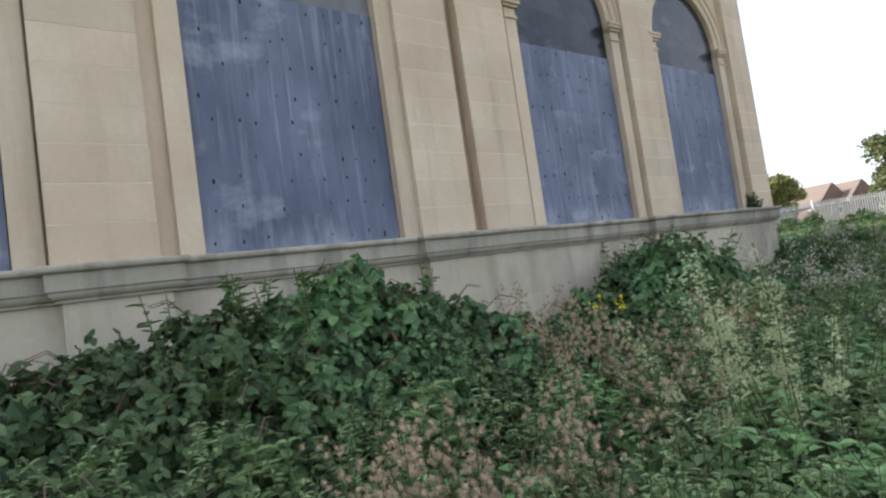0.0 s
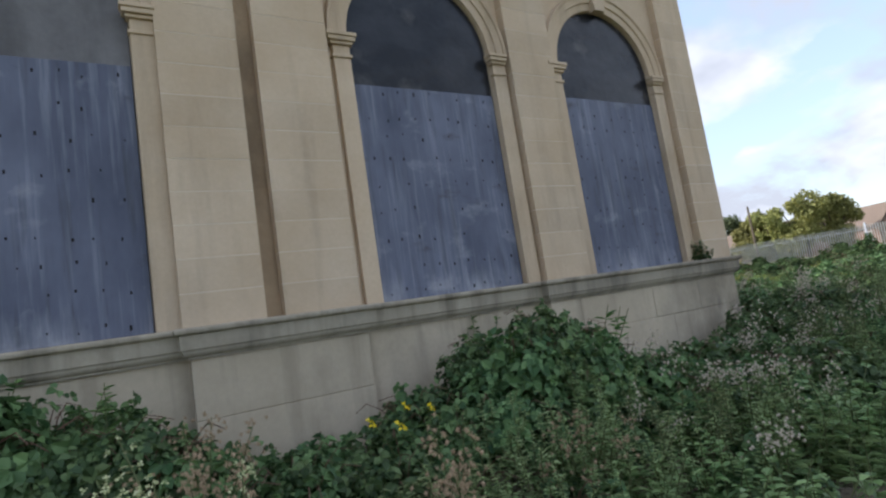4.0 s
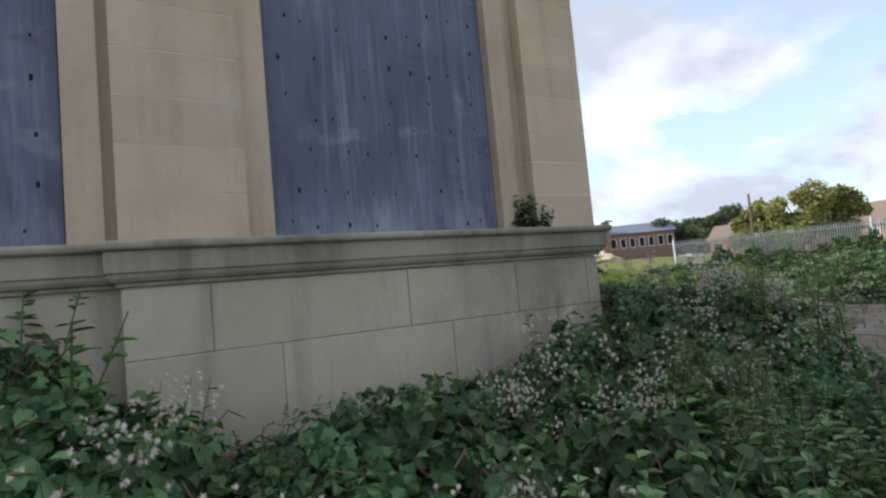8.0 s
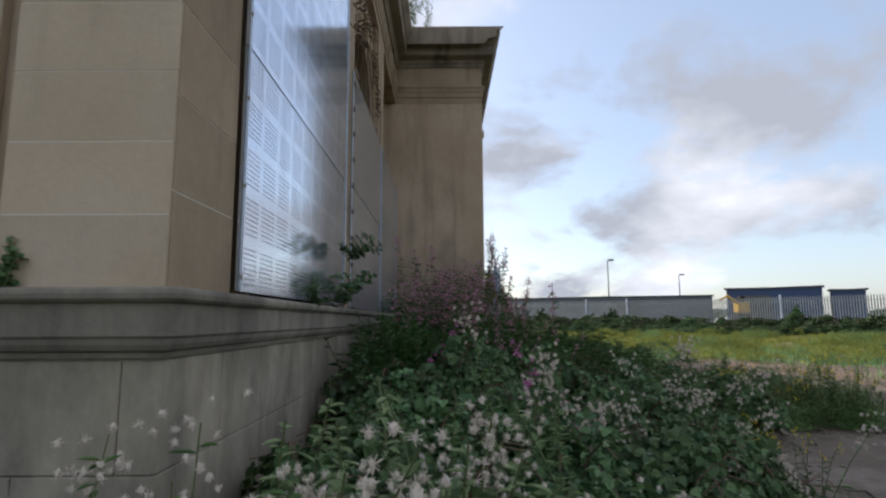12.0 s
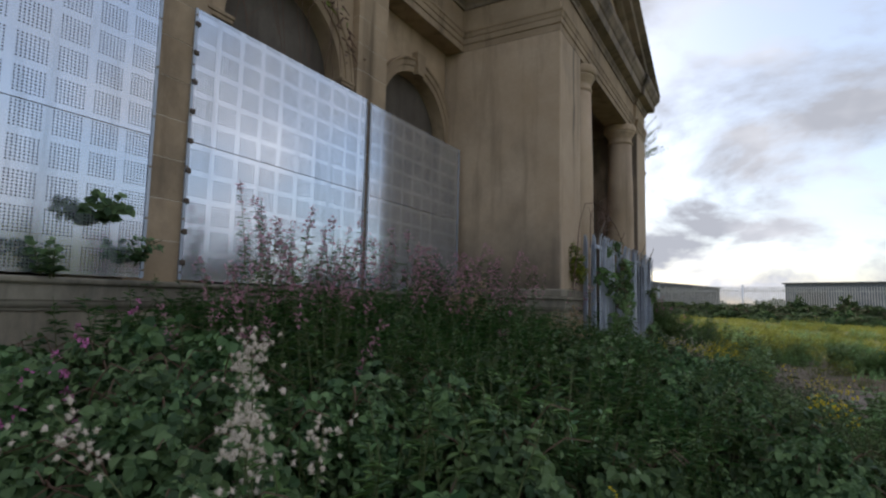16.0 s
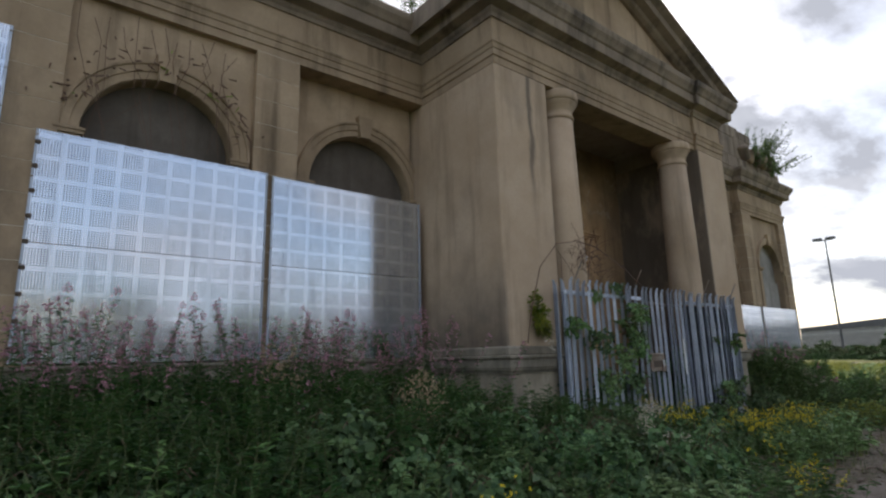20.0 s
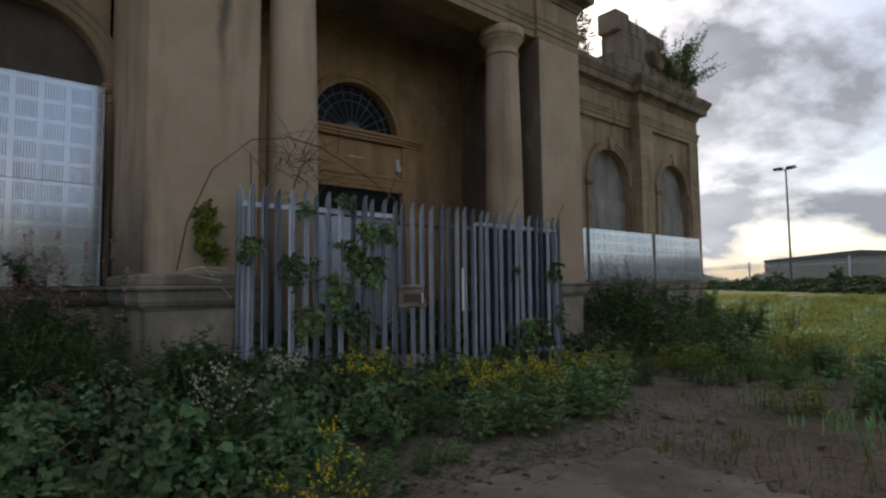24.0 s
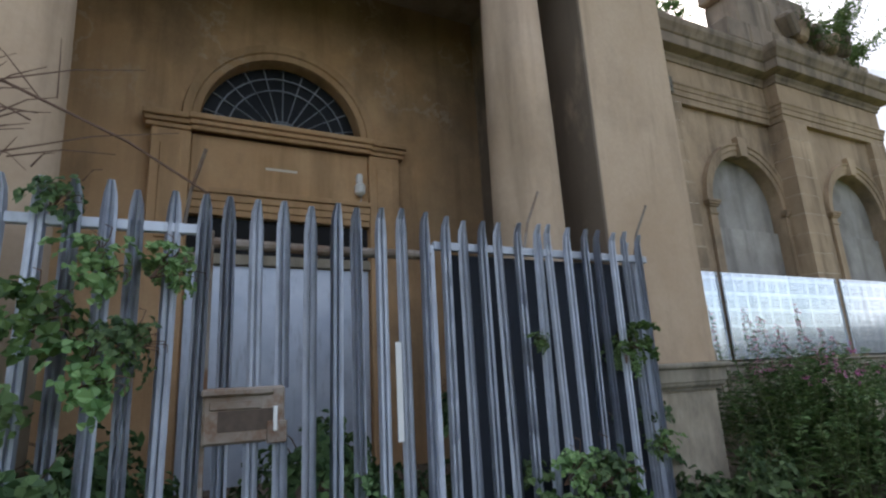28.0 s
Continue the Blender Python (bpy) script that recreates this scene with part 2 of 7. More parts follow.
def board_mat():
    """Weathered plywood, painted blue-grey, washed pale towards some streaks."""
    n = Nodes("blue_grey_plywood", 0.62, 0, 0.4)
    a = n.mix(n.ramp(n.noise(1.1, 6, 0.6, (1.5, 1, 0.7)), 0.32, 0.7), (0.067, 0.077, 0.119), (0.148, 0.163, 0.226))
    st = n.noise(5.0, 6, 0.65, (3.2, 1, 0.14), 4)
    a = n.mix(n.math("MULTIPLY", n.ramp(st, 0.52, 0.74), 0.5), a, (0.33, 0.35, 0.41))
    a = n.mix(n.math("MULTIPLY", n.ramp(n.noise(4.2, 5, 0.6, (2.6, 1, 0.2), 14), 0.54, 0.7), 0.7), a, (0.055, 0.06, 0.075))
    a = n.mix(n.math("MULTIPLY", n.ramp(n.noise(2.0, 5, 0.6, (1, 1, 1.4), 8), 0.58, 0.75), 0.5), a, (0.40, 0.41, 0.45))
    x, y, z = n.xyz()
    tide = n.math("MULTIPLY_ADD", n.noise(9, 5, 0.6, (2.0, 1, 0.25), 31), -0.16, n.math("MULTIPLY", z, 0.25))
    a = n.mix(n.math("MULTIPLY", n.math("MULTIPLY", n.ramp(tide, 0.325, 0.385, (1, 1, 1), (0, 0, 0)), n.ramp(n.noise(1.7, 5, 0.65, (1, 1, 0.4), 37), 0.42, 0.62)), 0.5), a, (0.47, 0.49, 0.54))
    a = n.mix(n.math("MULTIPLY", n.ramp(n.noise(1.3, 6, 0.65, (0.9, 1, 2.6), 19), 0.62, 0.72), 0.7), a, (0.05, 0.046, 0.05))
    n.bump(n.noise(14, 5, 0.6, (7, 1, 0.25), 2), 0.35, 0.004)
    return n.done(a)


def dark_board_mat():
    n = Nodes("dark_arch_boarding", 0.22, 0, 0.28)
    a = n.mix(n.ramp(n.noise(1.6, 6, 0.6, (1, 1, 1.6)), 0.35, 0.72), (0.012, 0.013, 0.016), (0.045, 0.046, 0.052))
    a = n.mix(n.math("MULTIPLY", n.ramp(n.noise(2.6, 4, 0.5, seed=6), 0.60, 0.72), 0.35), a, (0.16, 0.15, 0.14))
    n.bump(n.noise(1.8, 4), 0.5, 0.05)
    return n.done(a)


def perforated_mat():
    """Galvanised sheet: squares of round punched holes between plain bands. Object y runs along the sheet, z up."""
    n = Nodes("perforated_steel", 0.13, 0.8, 0.5)
    x, y, z = n.xyz()
    py, pz, holes = 0.248, 0.226, 10.0

    def cell(v, p):
        return n.math("FRACT", n.math("DIVIDE", v, p))
    def tri(v):
        return n.math("ABSOLUTE", n.math("SUBTRACT", v, 0.5))
    cy, cz = tri(cell(y, py)), tri(cell(z, pz))
    inside = n.math("MULTIPLY", n.math("LESS_THAN", cy, 0.40), n.math("LESS_THAN", cz, 0.40))
    hy, hz = tri(cell(y, py / holes)), tri(cell(z, pz / holes))
    d = n.math("SQRT", n.math("ADD", n.math("MULTIPLY", hy, hy), n.math("MULTIPLY", hz, hz)))
    hole = n.math("MULTIPLY", n.math("LESS_THAN", d, 0.27), inside)
    base = n.mix(n.ramp(n.noise(1.2, 5, 0.6, (1, 1, 0.6)), 0.35, 0.7), (0.66, 0.715, 0.80), (0.78, 0.82, 0.88))
    base = n.mix(n.math("MULTIPLY", n.ramp(n.noise(2.4, 5, 0.6, (1, 2, 0.25), 5), 0.55, 0.75), 0.35), base, (0.33, 0.36, 0.40))
    base = n.hsv(base, 0.5, 1.0, n.math("MULTIPLY_ADD", n.rnd(), 0.12, 0.94))
    base = n.mix(hole, base, (0.075, 0.08, 0.09))
    return n.done(base)


def metal_mat(name, c0, c1, rough=0.5, metal=0.6, rust=0.0, scale=3.0):
    n = Nodes(name, rough, metal, 0.5)
    a = n.mix(n.ramp(n.noise(scale, 6, 0.6), 0.35, 0.68), c0, c1)
    a = n.mix(n.math("MULTIPLY", n.ramp(n.noise(9, 5, 0.65, (2, 2, 0.4), 7), 0.56, 0.7), 0.45), a, tuple(0.5 * v for v in c0))
    if rust:
        a = n.mix(n.math("MULTIPLY", n.ramp(n.noise(5, 6, 0.7, seed=3), 0.5, 0.62), rust), a, (0.16, 0.075, 0.035))
    a = n.hsv(a, 0.5, 1.0, n.math("MULTIPLY_ADD", n.rnd(), 0.3, 0.85))
    n.bump(n.noise(40, 3), 0.1, 0.002)
    return n.done(a)


def leaf_mat(name, dark, light, rough=0.45, back=0.25):
    n = Nodes(name, rough, 0, 0.32)
    isl = n.island()
    a = n.mix(isl, dark, light)
    a = n.hsv(a, n.math("MULTIPLY_ADD", n.rnd(), 0.03, 0.485), 1.0, n.math("MULTIPLY_ADD", n.rnd(), 0.5, 0.75))
    n.b.inputs["Subsurface Weight"].default_value = 0.0
    tr = n.nt.nodes.new("ShaderNodeBsdfTranslucent")
    n.link(a, tr.inputs[0])
    ms = n.nt.nodes.new("ShaderNodeMixShader")
    ms.inputs[0].default_value = back
    n.link(n.b.outputs[0], ms.inputs[1])
    n.link(tr.outputs[0], ms.inputs[2])
    n.link(ms.outputs[0], n.nt.nodes["Material Output"].inputs[0])
    return n.done(a)


def plain_mat(name, c, rough=0.8, var=0.25, metal=0.0, scale=8.0):
    n = Nodes(name, rough, metal)
    a = n.mix(n.noise(scale, 5, 0.6), tuple((1 - var) * v for v in c), tuple((1 + var) * v for v in c))
    return n.done(a)


def ground_mat():
    """Rough ground: trodden dirt, grit and litter with patches of moss and short grass."""
    n = Nodes("rough_ground", 0.95, 0, 0.15)
    a = n.mix(n.ramp(n.noise(1.7, 8, 0.7), 0.35, 0.68), (0.12, 0.09, 0.063), (0.29, 0.235, 0.175))
    a = n.mix(n.math("MULTIPLY", n.ramp(n.noise(38, 4, 0.7), 0.48, 0.66), 0.6), a, (0.36, 0.32, 0.27))
    a = n.mix(n.math("MULTIPLY", n.ramp(n.noise(19, 6, 0.75, seed=12), 0.50, 0.62), 0.75), a, (0.05, 0.042, 0.03))
    moss = n.math("MULTIPLY", n.ramp(n.noise(0.7, 8, 0.75, seed=5), 0.50, 0.60), n.ramp(n.noise(14, 5, 0.75, seed=9), 0.38, 0.60))
    a = n.mix(moss, a, (0.06, 0.08, 0.025))
    x, y, z = n.xyz()
    away = n.math("SQRT", n.math("ADD", n.math("POWER", n.math("SUBTRACT", x, 3.0), 2.0), n.math("POWER", n.math("SUBTRACT", y, 5.0), 2.0)))
    field = n.math("MULTIPLY", n.ramp(n.math("DIVIDE", away, 40.0), 0.28, 0.42), n.ramp(n.noise(0.25, 6, 0.7, seed=2), 0.30, 0.5))
    a = n.mix(field, a, n.mix(n.noise(3, 6, 0.7), (0.07, 0.09, 0.022), (0.20, 0.20, 0.05)))
    red = n.math("SQRT", n.math("ADD", n.math("POWER", n.math("SUBTRACT", x, 8.2), 2.0), n.math("POWER", n.math("SUBTRACT", y, 11.6), 2.0)))
    red = n.math("MULTIPLY", n.ramp(n.math("DIVIDE", red, 5.0), 0.35, 0.75, (1, 1, 1), (0, 0, 0)), n.ramp(n.noise(4, 7, 0.75, seed=15), 0.36, 0.58))
    a = n.mix(n.math("MULTIPLY", red, 0.75), a, n.mix(n.noise(45, 4, 0.7), (0.13, 0.07, 0.045), (0.33, 0.21, 0.15)))
    n.bump(n.math("ADD", n.noise(30, 6, 0.7), n.noise(6, 4)), 0.9, 0.035)
    return n.done(a)


def concrete_mat():
    n = Nodes("old_concrete", 0.92, 0, 0.2)
    a = n.mix(n.ramp(n.noise(1.4, 8, 0.65), 0.35, 0.7), (0.165, 0.137, 0.11), (0.29, 0.242, 0.195))
    a = n.mix(n.math("MULTIPLY", n.ramp(n.noise(2.3, 8, 0.72, seed=4), 0.43, 0.57), 0.9), a, n.mix(n.noise(30, 4, 0.7), (0.06, 0.048, 0.034), (0.22, 0.175, 0.13)))
    a = n.mix(n.math("MULTIPLY", n.ramp(n.noise(55, 3), 0.5, 0.75), 0.35), a, (0.18, 0.16, 0.14))
    n.bump(n.math("ADD", n.noise(45, 5, 0.7), n.noise(5, 5)), 0.5, 0.015)
    return n.done(a)


M_BOARD, M_DARKBOARD, M_PERF = board_mat(), dark_board_mat(), perforated_mat()
M_GALV = metal_mat("galvanised_palisade", (0.43, 0.465, 0.54), (0.62, 0.665, 0.75), 0.5, 0.05)
M_RUST = metal_mat("rusty_steel", (0.20, 0.15, 0.11), (0.33, 0.29, 0.25), 0.7, 0.3, 0.8)
M_OLDRUST = plain_mat("brown_rust", (0.10, 0.075, 0.058), 0.9, 0.5, 0.0, 20.0)
M_NAVY = plain_mat("dark_net_and_shade", (0.022, 0.027, 0.038), 0.75, 0.4, 0.0, 3.0)
M_SHEET = metal_mat("grey_steel_sheet", (0.40, 0.45, 0.53), (0.52, 0.56, 0.63), 0.45, 0.4)
M_HOLE = plain_mat("dark_nail_hole", (0.012, 0.012, 0.014), 0.9)
M_DARKIN = plain_mat("dark_interior", (0.015, 0.015, 0.016), 0.9)
M_MORTAR = plain_mat("pale_mortar", (0.70, 0.63, 0.52), 0.95)
M_LITTER = plain_mat("dark_leaf_litter", (0.075, 0.058, 0.038), 0.95, 0.5)
M_GROUND, M_CONC = ground_mat(), concrete_mat()
M_BRAMBLE = leaf_mat("bramble_leaf", (0.036, 0.08, 0.030), (0.165, 0.255, 0.10), 0.52)
M_HERB = leaf_mat("herb_leaf", (0.042, 0.10, 0.026), (0.15, 0.235, 0.07))
M_GRASS = leaf_mat("grass_blade", (0.05, 0.085, 0.02), (0.19, 0.21, 0.05), 0.6)
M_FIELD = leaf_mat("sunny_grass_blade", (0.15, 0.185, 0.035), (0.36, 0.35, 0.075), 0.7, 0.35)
M_YLEAF = leaf_mat("yellowing_leaf", (0.10, 0.16, 0.02), (0.34, 0.36, 0.05))
M_STEM = plain_mat("green_stem", (0.10, 0.12, 0.045), 0.7)
M_CANE = plain_mat("brown_cane", (0.13, 0.075, 0.05), 0.7)
M_SAGE = leaf_mat("sage_green_leaf", (0.13, 0.19, 0.075), (0.34, 0.42, 0.20), 0.6, 0.35)
M_FLUFF = plain_mat("thistle_down", (0.57, 0.49, 0.40), 0.95, 0.2, 0.0, 60)
M_BROWN = plain_mat("withered_flower", (0.37, 0.275, 0.175), 0.95, 0.35, 0.0, 60)
M_FRESH = leaf_mat("fresh_herb_leaf", (0.12, 0.21, 0.075), (0.31, 0.44, 0.18), 0.45, 0.35)
# willowherb green darkened further, so the leaf colour carries the building's shade
M_SPIRE = leaf_mat("willowherb_leaf", (0.022, 0.066, 0.016), (0.085, 0.165, 0.04))
M_MUG = leaf_mat("pale_mugwort", (0.36, 0.38, 0.19), (0.58, 0.58, 0.36), 0.7)
M_SCRUB = leaf_mat("dark_scrub_leaf", (0.03, 0.06, 0.022), (0.09, 0.145, 0.05), 0.85)
M_PINK = plain_mat("pink_flower", (0.50, 0.15, 0.33), 0.7, 0.3)
M_DULLPINK = plain_mat("faded_willowherb", (0.47, 0.23, 0.29), 0.8, 0.35)
M_YELLOW = plain_mat("yellow_flower", (0.80, 0.62, 0.02), 0.6, 0.15)
M_BARK = plain_mat("bark", (0.12, 0.095, 0.07), 0.9, 0.35)
# leaf colour paled, with the haze of distance mixed in
M_TREE = leaf_mat("tree_leaf", (0.09, 0.12, 0.05), (0.23, 0.26, 0.11))
M_ROOF = plain_mat("brown_roof_tile", (0.17, 0.13, 0.105), 0.85)
M_BRICK = plain_mat("red_brick_wall", (0.25, 0.155, 0.12), 0.85)
M_BLUE = plain_mat("blue_trailer", (0.06, 0.09, 0.19), 0.6)
M_SHED = plain_mat("grey_warehouse_cladding", (0.115, 0.115, 0.12), 0.7)
M_ORANGE = plain_mat("yellow_machine_paint", (0.62, 0.36, 0.04), 0.6)
M_SLATE = plain_mat("slate_grey_cladding", (0.15, 0.165, 0.20), 0.7)
M_WHITE = plain_mat("white_paint", (0.75, 0.75, 0.73), 0.6, 0.08)


# ---------------------------------------------------------------- geometry helpers
def link_mesh(name, bm, mat, parent=None, label=""):
    bmesh.ops.recalc_face_normals(bm, faces=bm.faces)
    me = bpy.data.meshes.new(name)
    bm.to_mesh(me)
    bm.free()
    me.materials.append(mat)
    ob = new(name, me)
    if parent is not None:
        ob.parent = parent
    if label:
        ob["label"] = label
    return ob


def part(name, bm, mat, parent, label=""):
    """One mesh under a thing or under a part."""
    return link_mesh(name, bm, mat, parent, label)


def box(bm, x0, x1, y0, y1, z0, z1, bevel=0.0):
    vs = [bm.verts.new((x, y, z)) for z in (z0, z1) for x, y in ((x0, y0), (x1, y0), (x1, y1), (x0, y1))]
    fs = [bm.faces.new([vs[i] for i in f]) for f in ((3, 2, 1, 0), (4, 5, 6, 7), (0, 1, 5, 4), (1, 2, 6, 5), (2, 3, 7, 6), (3, 0, 4, 7))]
    if bevel:
        es = list({e for f in fs for e in f.edges})
        bmesh.ops.bevel(bm, geom=es, offset=bevel, segments=1, affect="EDGES")
    return bm


def boxed(*a, bevel=0.0):
    return box(bmesh.new(), *a, bevel=bevel)


def mesh_from(name, verts, faces, mat, parent=None, smooth=False):
    me = bpy.data.meshes.new(name)
    me.from_pydata(verts, [], faces)
    me.materials.append(mat)
    if smooth:
        me.shade_smooth()
    ob = new(name, me)
    if parent is not None:
        ob.parent = parent
    return ob


def sweep(path, profile, closed=False):
    """A moulding: profile of (outward, z) along a plan path; outward is to the right of the way."""
    bm = bmesh.new()
    rings = []
    n = len(path)
    for i, (x, y) in enumerate(path):
        def nrm(a, b):
            d = Vector((b[0] - a[0], b[1] - a[1])).normalized()
            return Vector((d.y, -d.x))
        n1 = nrm(path[i - 1], path[i]) if i > 0 else nrm(path[0], path[1])
        n2 = nrm(path[i], path[i + 1]) if i < n - 1 else n1
        m = (n1 + n2) / (1 + n1.dot(n2))
        rings.append([bm.verts.new((x + m.x * o, y + m.y * o, z)) for o, z in profile])
    for a, b in zip(rings, rings[1:]):
        for j in range(len(profile) - 1):
            bm.faces.new((a[j], b[j], b[j + 1], a[j + 1]))
    for r in (rings[0], rings[-1]):
        try:
            bm.faces.new(r)
        except ValueError:
            pass
    return bm


class Face:
    """A facade: u along it, o outward from its ledge line, z up."""

    def __init__(self, kind, back=0.0):
        self.kind, self.back = kind, back

    def p(self, u, o, z):
        if self.kind == "south":
            return Vector((u, -o, z))
        if self.kind == "porch":
            return Vector((o, u, z))
        return Vector((o - self.back, u, z))

    def box(self, bm, u0, u1, o0, o1, z0, z1, bevel=0.0):
        a, b = self.p(u0, o0, z0), self.p(u1, o1, z1)
        return box(bm, min(a.x, b.x), max(a.x, b.x), min(a.y, b.y), max(a.y, b.y), z0, z1, bevel)


SOUTH, EAST, EAST_BACK = Face("south"), Face("east"), Face("east", 0.22)
ARC = 20


def arch_wall(face, u0, u1, z0, z1, uc, r, zs, o, depth, sill):
    """A stretch of wall with one round-headed opening that goes through it."""
    bm = bmesh.new()

    def q(*pts):
        bm.faces.new([bm.verts.new(face.p(*p)) for p in pts])
    arc = [(uc + r * math.cos(math.pi * i / ARC), zs + r * math.sin(math.pi * i / ARC)) for i in range(ARC + 1)]   # right to left
    for oo in (o, o - depth):
        q((u0, oo, z0), (uc - r, oo, z0), (uc - r, oo, zs), (u0, oo, zs))
        q((uc + r, oo, z0), (u1, oo, z0), (u1, oo, zs), (uc + r, oo, zs))
        if sill > z0:
            q((uc - r, oo, z0), (uc + r, oo, z0), (uc + r, oo, sill), (uc - r, oo, sill))
        q((u0, oo, zs), (uc - r, oo, zs), (uc - r, oo, z1), (u0, oo, z1))
        q((uc + r, oo, zs), (u1, oo, zs), (u1, oo, z1), (uc + r, oo, z1))
        for (ua, za), (ub, zb) in zip(arc, arc[1:]):
            q((ua, oo, za), (ua, oo, z1), (ub, oo, z1), (ub, oo, zb))
    for (ua, za), (ub, zb) in zip(arc, arc[1:]):
        q((ua, o, za), (ub, o, zb), (ub, o - depth, zb), (ua, o - depth, za))
    for u in (uc - r, uc + r):
        q((u, o, sill), (u, o, zs), (u, o - depth, zs), (u, o - depth, sill))
    q((uc - r, o, sill), (uc + r, o, sill), (uc + r, o - depth, sill), (uc - r, o - depth, sill))
    for z in (z0, z1):
        q((u0, o, z), (u1, o, z), (u1, o - depth, z), (u0, o - depth, z))
    for u in (u0, u1):
        q((u, o, z0), (u, o, z1), (u, o - depth, z1), (u, o - depth, z0))
    bmesh.ops.remove_doubles(bm, verts=bm.verts, dist=0.0005)
    return bm


def archivolt(face, uc, zs, r0, profile, a0=0.0, a1=math.pi):
    """A moulded band round an arch; profile of (radius added, outward)."""
    bm = bmesh.new()
    rings = []
    for i in range(ARC + 1):
        a = a0 + (a1 - a0) * i / ARC
        rings.append([bm.verts.new(face.p(uc + (r0 + dr) * math.cos(a), o, zs + (r0 + dr) * math.sin(a))) for dr, o in profile])
    for a, b in zip(rings, rings[1:]):
        for j in range(len(profile) - 1):
            bm.faces.new((a[j], b[j], b[j + 1], a[j + 1]))
    for rr in (rings[0], rings[-1]):
        bm.faces.new(rr)
    return bm


def half_disc(face, uc, zs, r, o0, o1, z_low):
    """A board cut to the shape of an arch head, reaching down to z_low."""
    bm = bmesh.new()
    pts = [(uc + r * math.cos(math.pi * i / ARC), zs + r * math.sin(math.pi * i / ARC)) for i in range(ARC + 1)]
    pts = [(uc + r, z_low)] + pts + [(uc - r, z_low)]
    a = [bm.verts.new(face.p(u, o0, z)) for u, z in pts]
    b = [bm.verts.new(face.p(u, o1, z)) for u, z in pts]
    bm.faces.new(a)
    bm.faces.new(b)
    for i in range(len(pts)):
        j = (i + 1) % len(pts)
        bm.faces.new((a[i], a[j], b[j], b[i]))
    return bm


def lathe(profile, segs, cx, cy):
    bm = bmesh.new()
    rings = [[bm.verts.new((cx + r * math.cos(2 * math.pi * k / segs), cy + r * math.sin(2 * math.pi * k / segs), z)) for k in range(segs)] for r, z in profile]
    for a, b in zip(rings, rings[1:]):
        for k in range(segs):
            bm.faces.new((a[k], a[(k + 1) % segs], b[(k + 1) % segs], b[k]))
    bm.faces.new(rings[0])
    bm.faces.new(rings[-1])
    for f in bm.faces:
        f.smooth = len(f.verts) == 4
    return bm


def tube(bm, pts, r0, r1, segs=5):
    """A tapering rod along points."""
    rings = []
    for i, p in enumerate(pts):
        p = Vector(p)
        d = (Vector(pts[min(i + 1, len(pts) - 1)]) - Vector(pts[max(i - 1, 0)])).normalized()
        a = d.orthogonal().normalized()
        b = d.cross(a)
        r = r0 + (r1 - r0) * i / (len(pts) - 1)
        rings.append([bm.verts.new(p + (a * math.cos(2 * math.pi * k / segs) + b * math.sin(2 * math.pi * k / segs)) * r) for k in range(segs)])
    for a, b in zip(rings, rings[1:]):
        for k in range(segs):
            bm.faces.new((a[k], a[(k + 1) % segs], b[(k + 1) % segs], b[k]))
    bm.faces.new(rings[0])
    bm.faces.new(rings[-1])
    return bm


def ground_z(x, y):
    """The lie of the land: rising gently towards the porch, banked against the plinth."""
    t = min(max((y + 4) / 12, 0), 1)
    base = -0.12 + 0.42 * t * t * (3 - 2 * t)
    far = math.hypot(x - 2, y - 8)
    k = min(max((far - 18) / 30, 0), 1)
    base += 0.62 * k * k * (3 - 2 * k) + 1.7 * math.exp(-((x - 66) ** 2 + (y - 57) ** 2) / 380)
    d = 99.0
    if x < 0.2:
        d = max(-y, 0) if y < 0.3 else (max(x, 0) if y < 23.4 else 99)
    elif y > 0:
        d = x if y < 23.4 else 99
    else:
        d = math.hypot(x, y)
    if d < 2.2:
        k = 1 - d / 2.2
        base += 0.5 * k * k * (3 - 2 * k)
    return base


# ---------------------------------------------------------------- ground
def build_ground():
    xs = sorted(set([-600, -300, -150, -80, -50, -35] + [round(-25 + 0.5 * i, 2) for i in range(111)] + [33, 36, 39, 42, 46, 50, 54, 58, 62, 66, 70, 76, 84, 110, 200, 400, 800]))
    ys = sorted(set([-500, -250, -120, -60, -35, -22] + [round(-14 + 0.5 * i, 2) for i in range(101)] + [39, 42, 45, 48, 52, 56, 60, 64, 70, 78, 110, 200, 400, 900]))
    rnd = random.Random(3)
    verts = [(x, y, ground_z(x, y) + (0.03 * noise.noise(Vector((x * 0.9, y * 0.9, 0))))) for y in ys for x in xs]
    nx = len(xs)
    faces = [(j * nx + i, j * nx + i + 1, (j + 1) * nx + i + 1, (j + 1) * nx + i) for j in range(len(ys) - 1) for i in range(nx - 1)]
    g = mesh_from("ground", verts, faces, M_GROUND, None, True)
    tagged(g, "rough dirt ground with grit, moss and grass", "ground", kind="structure")


build_ground()


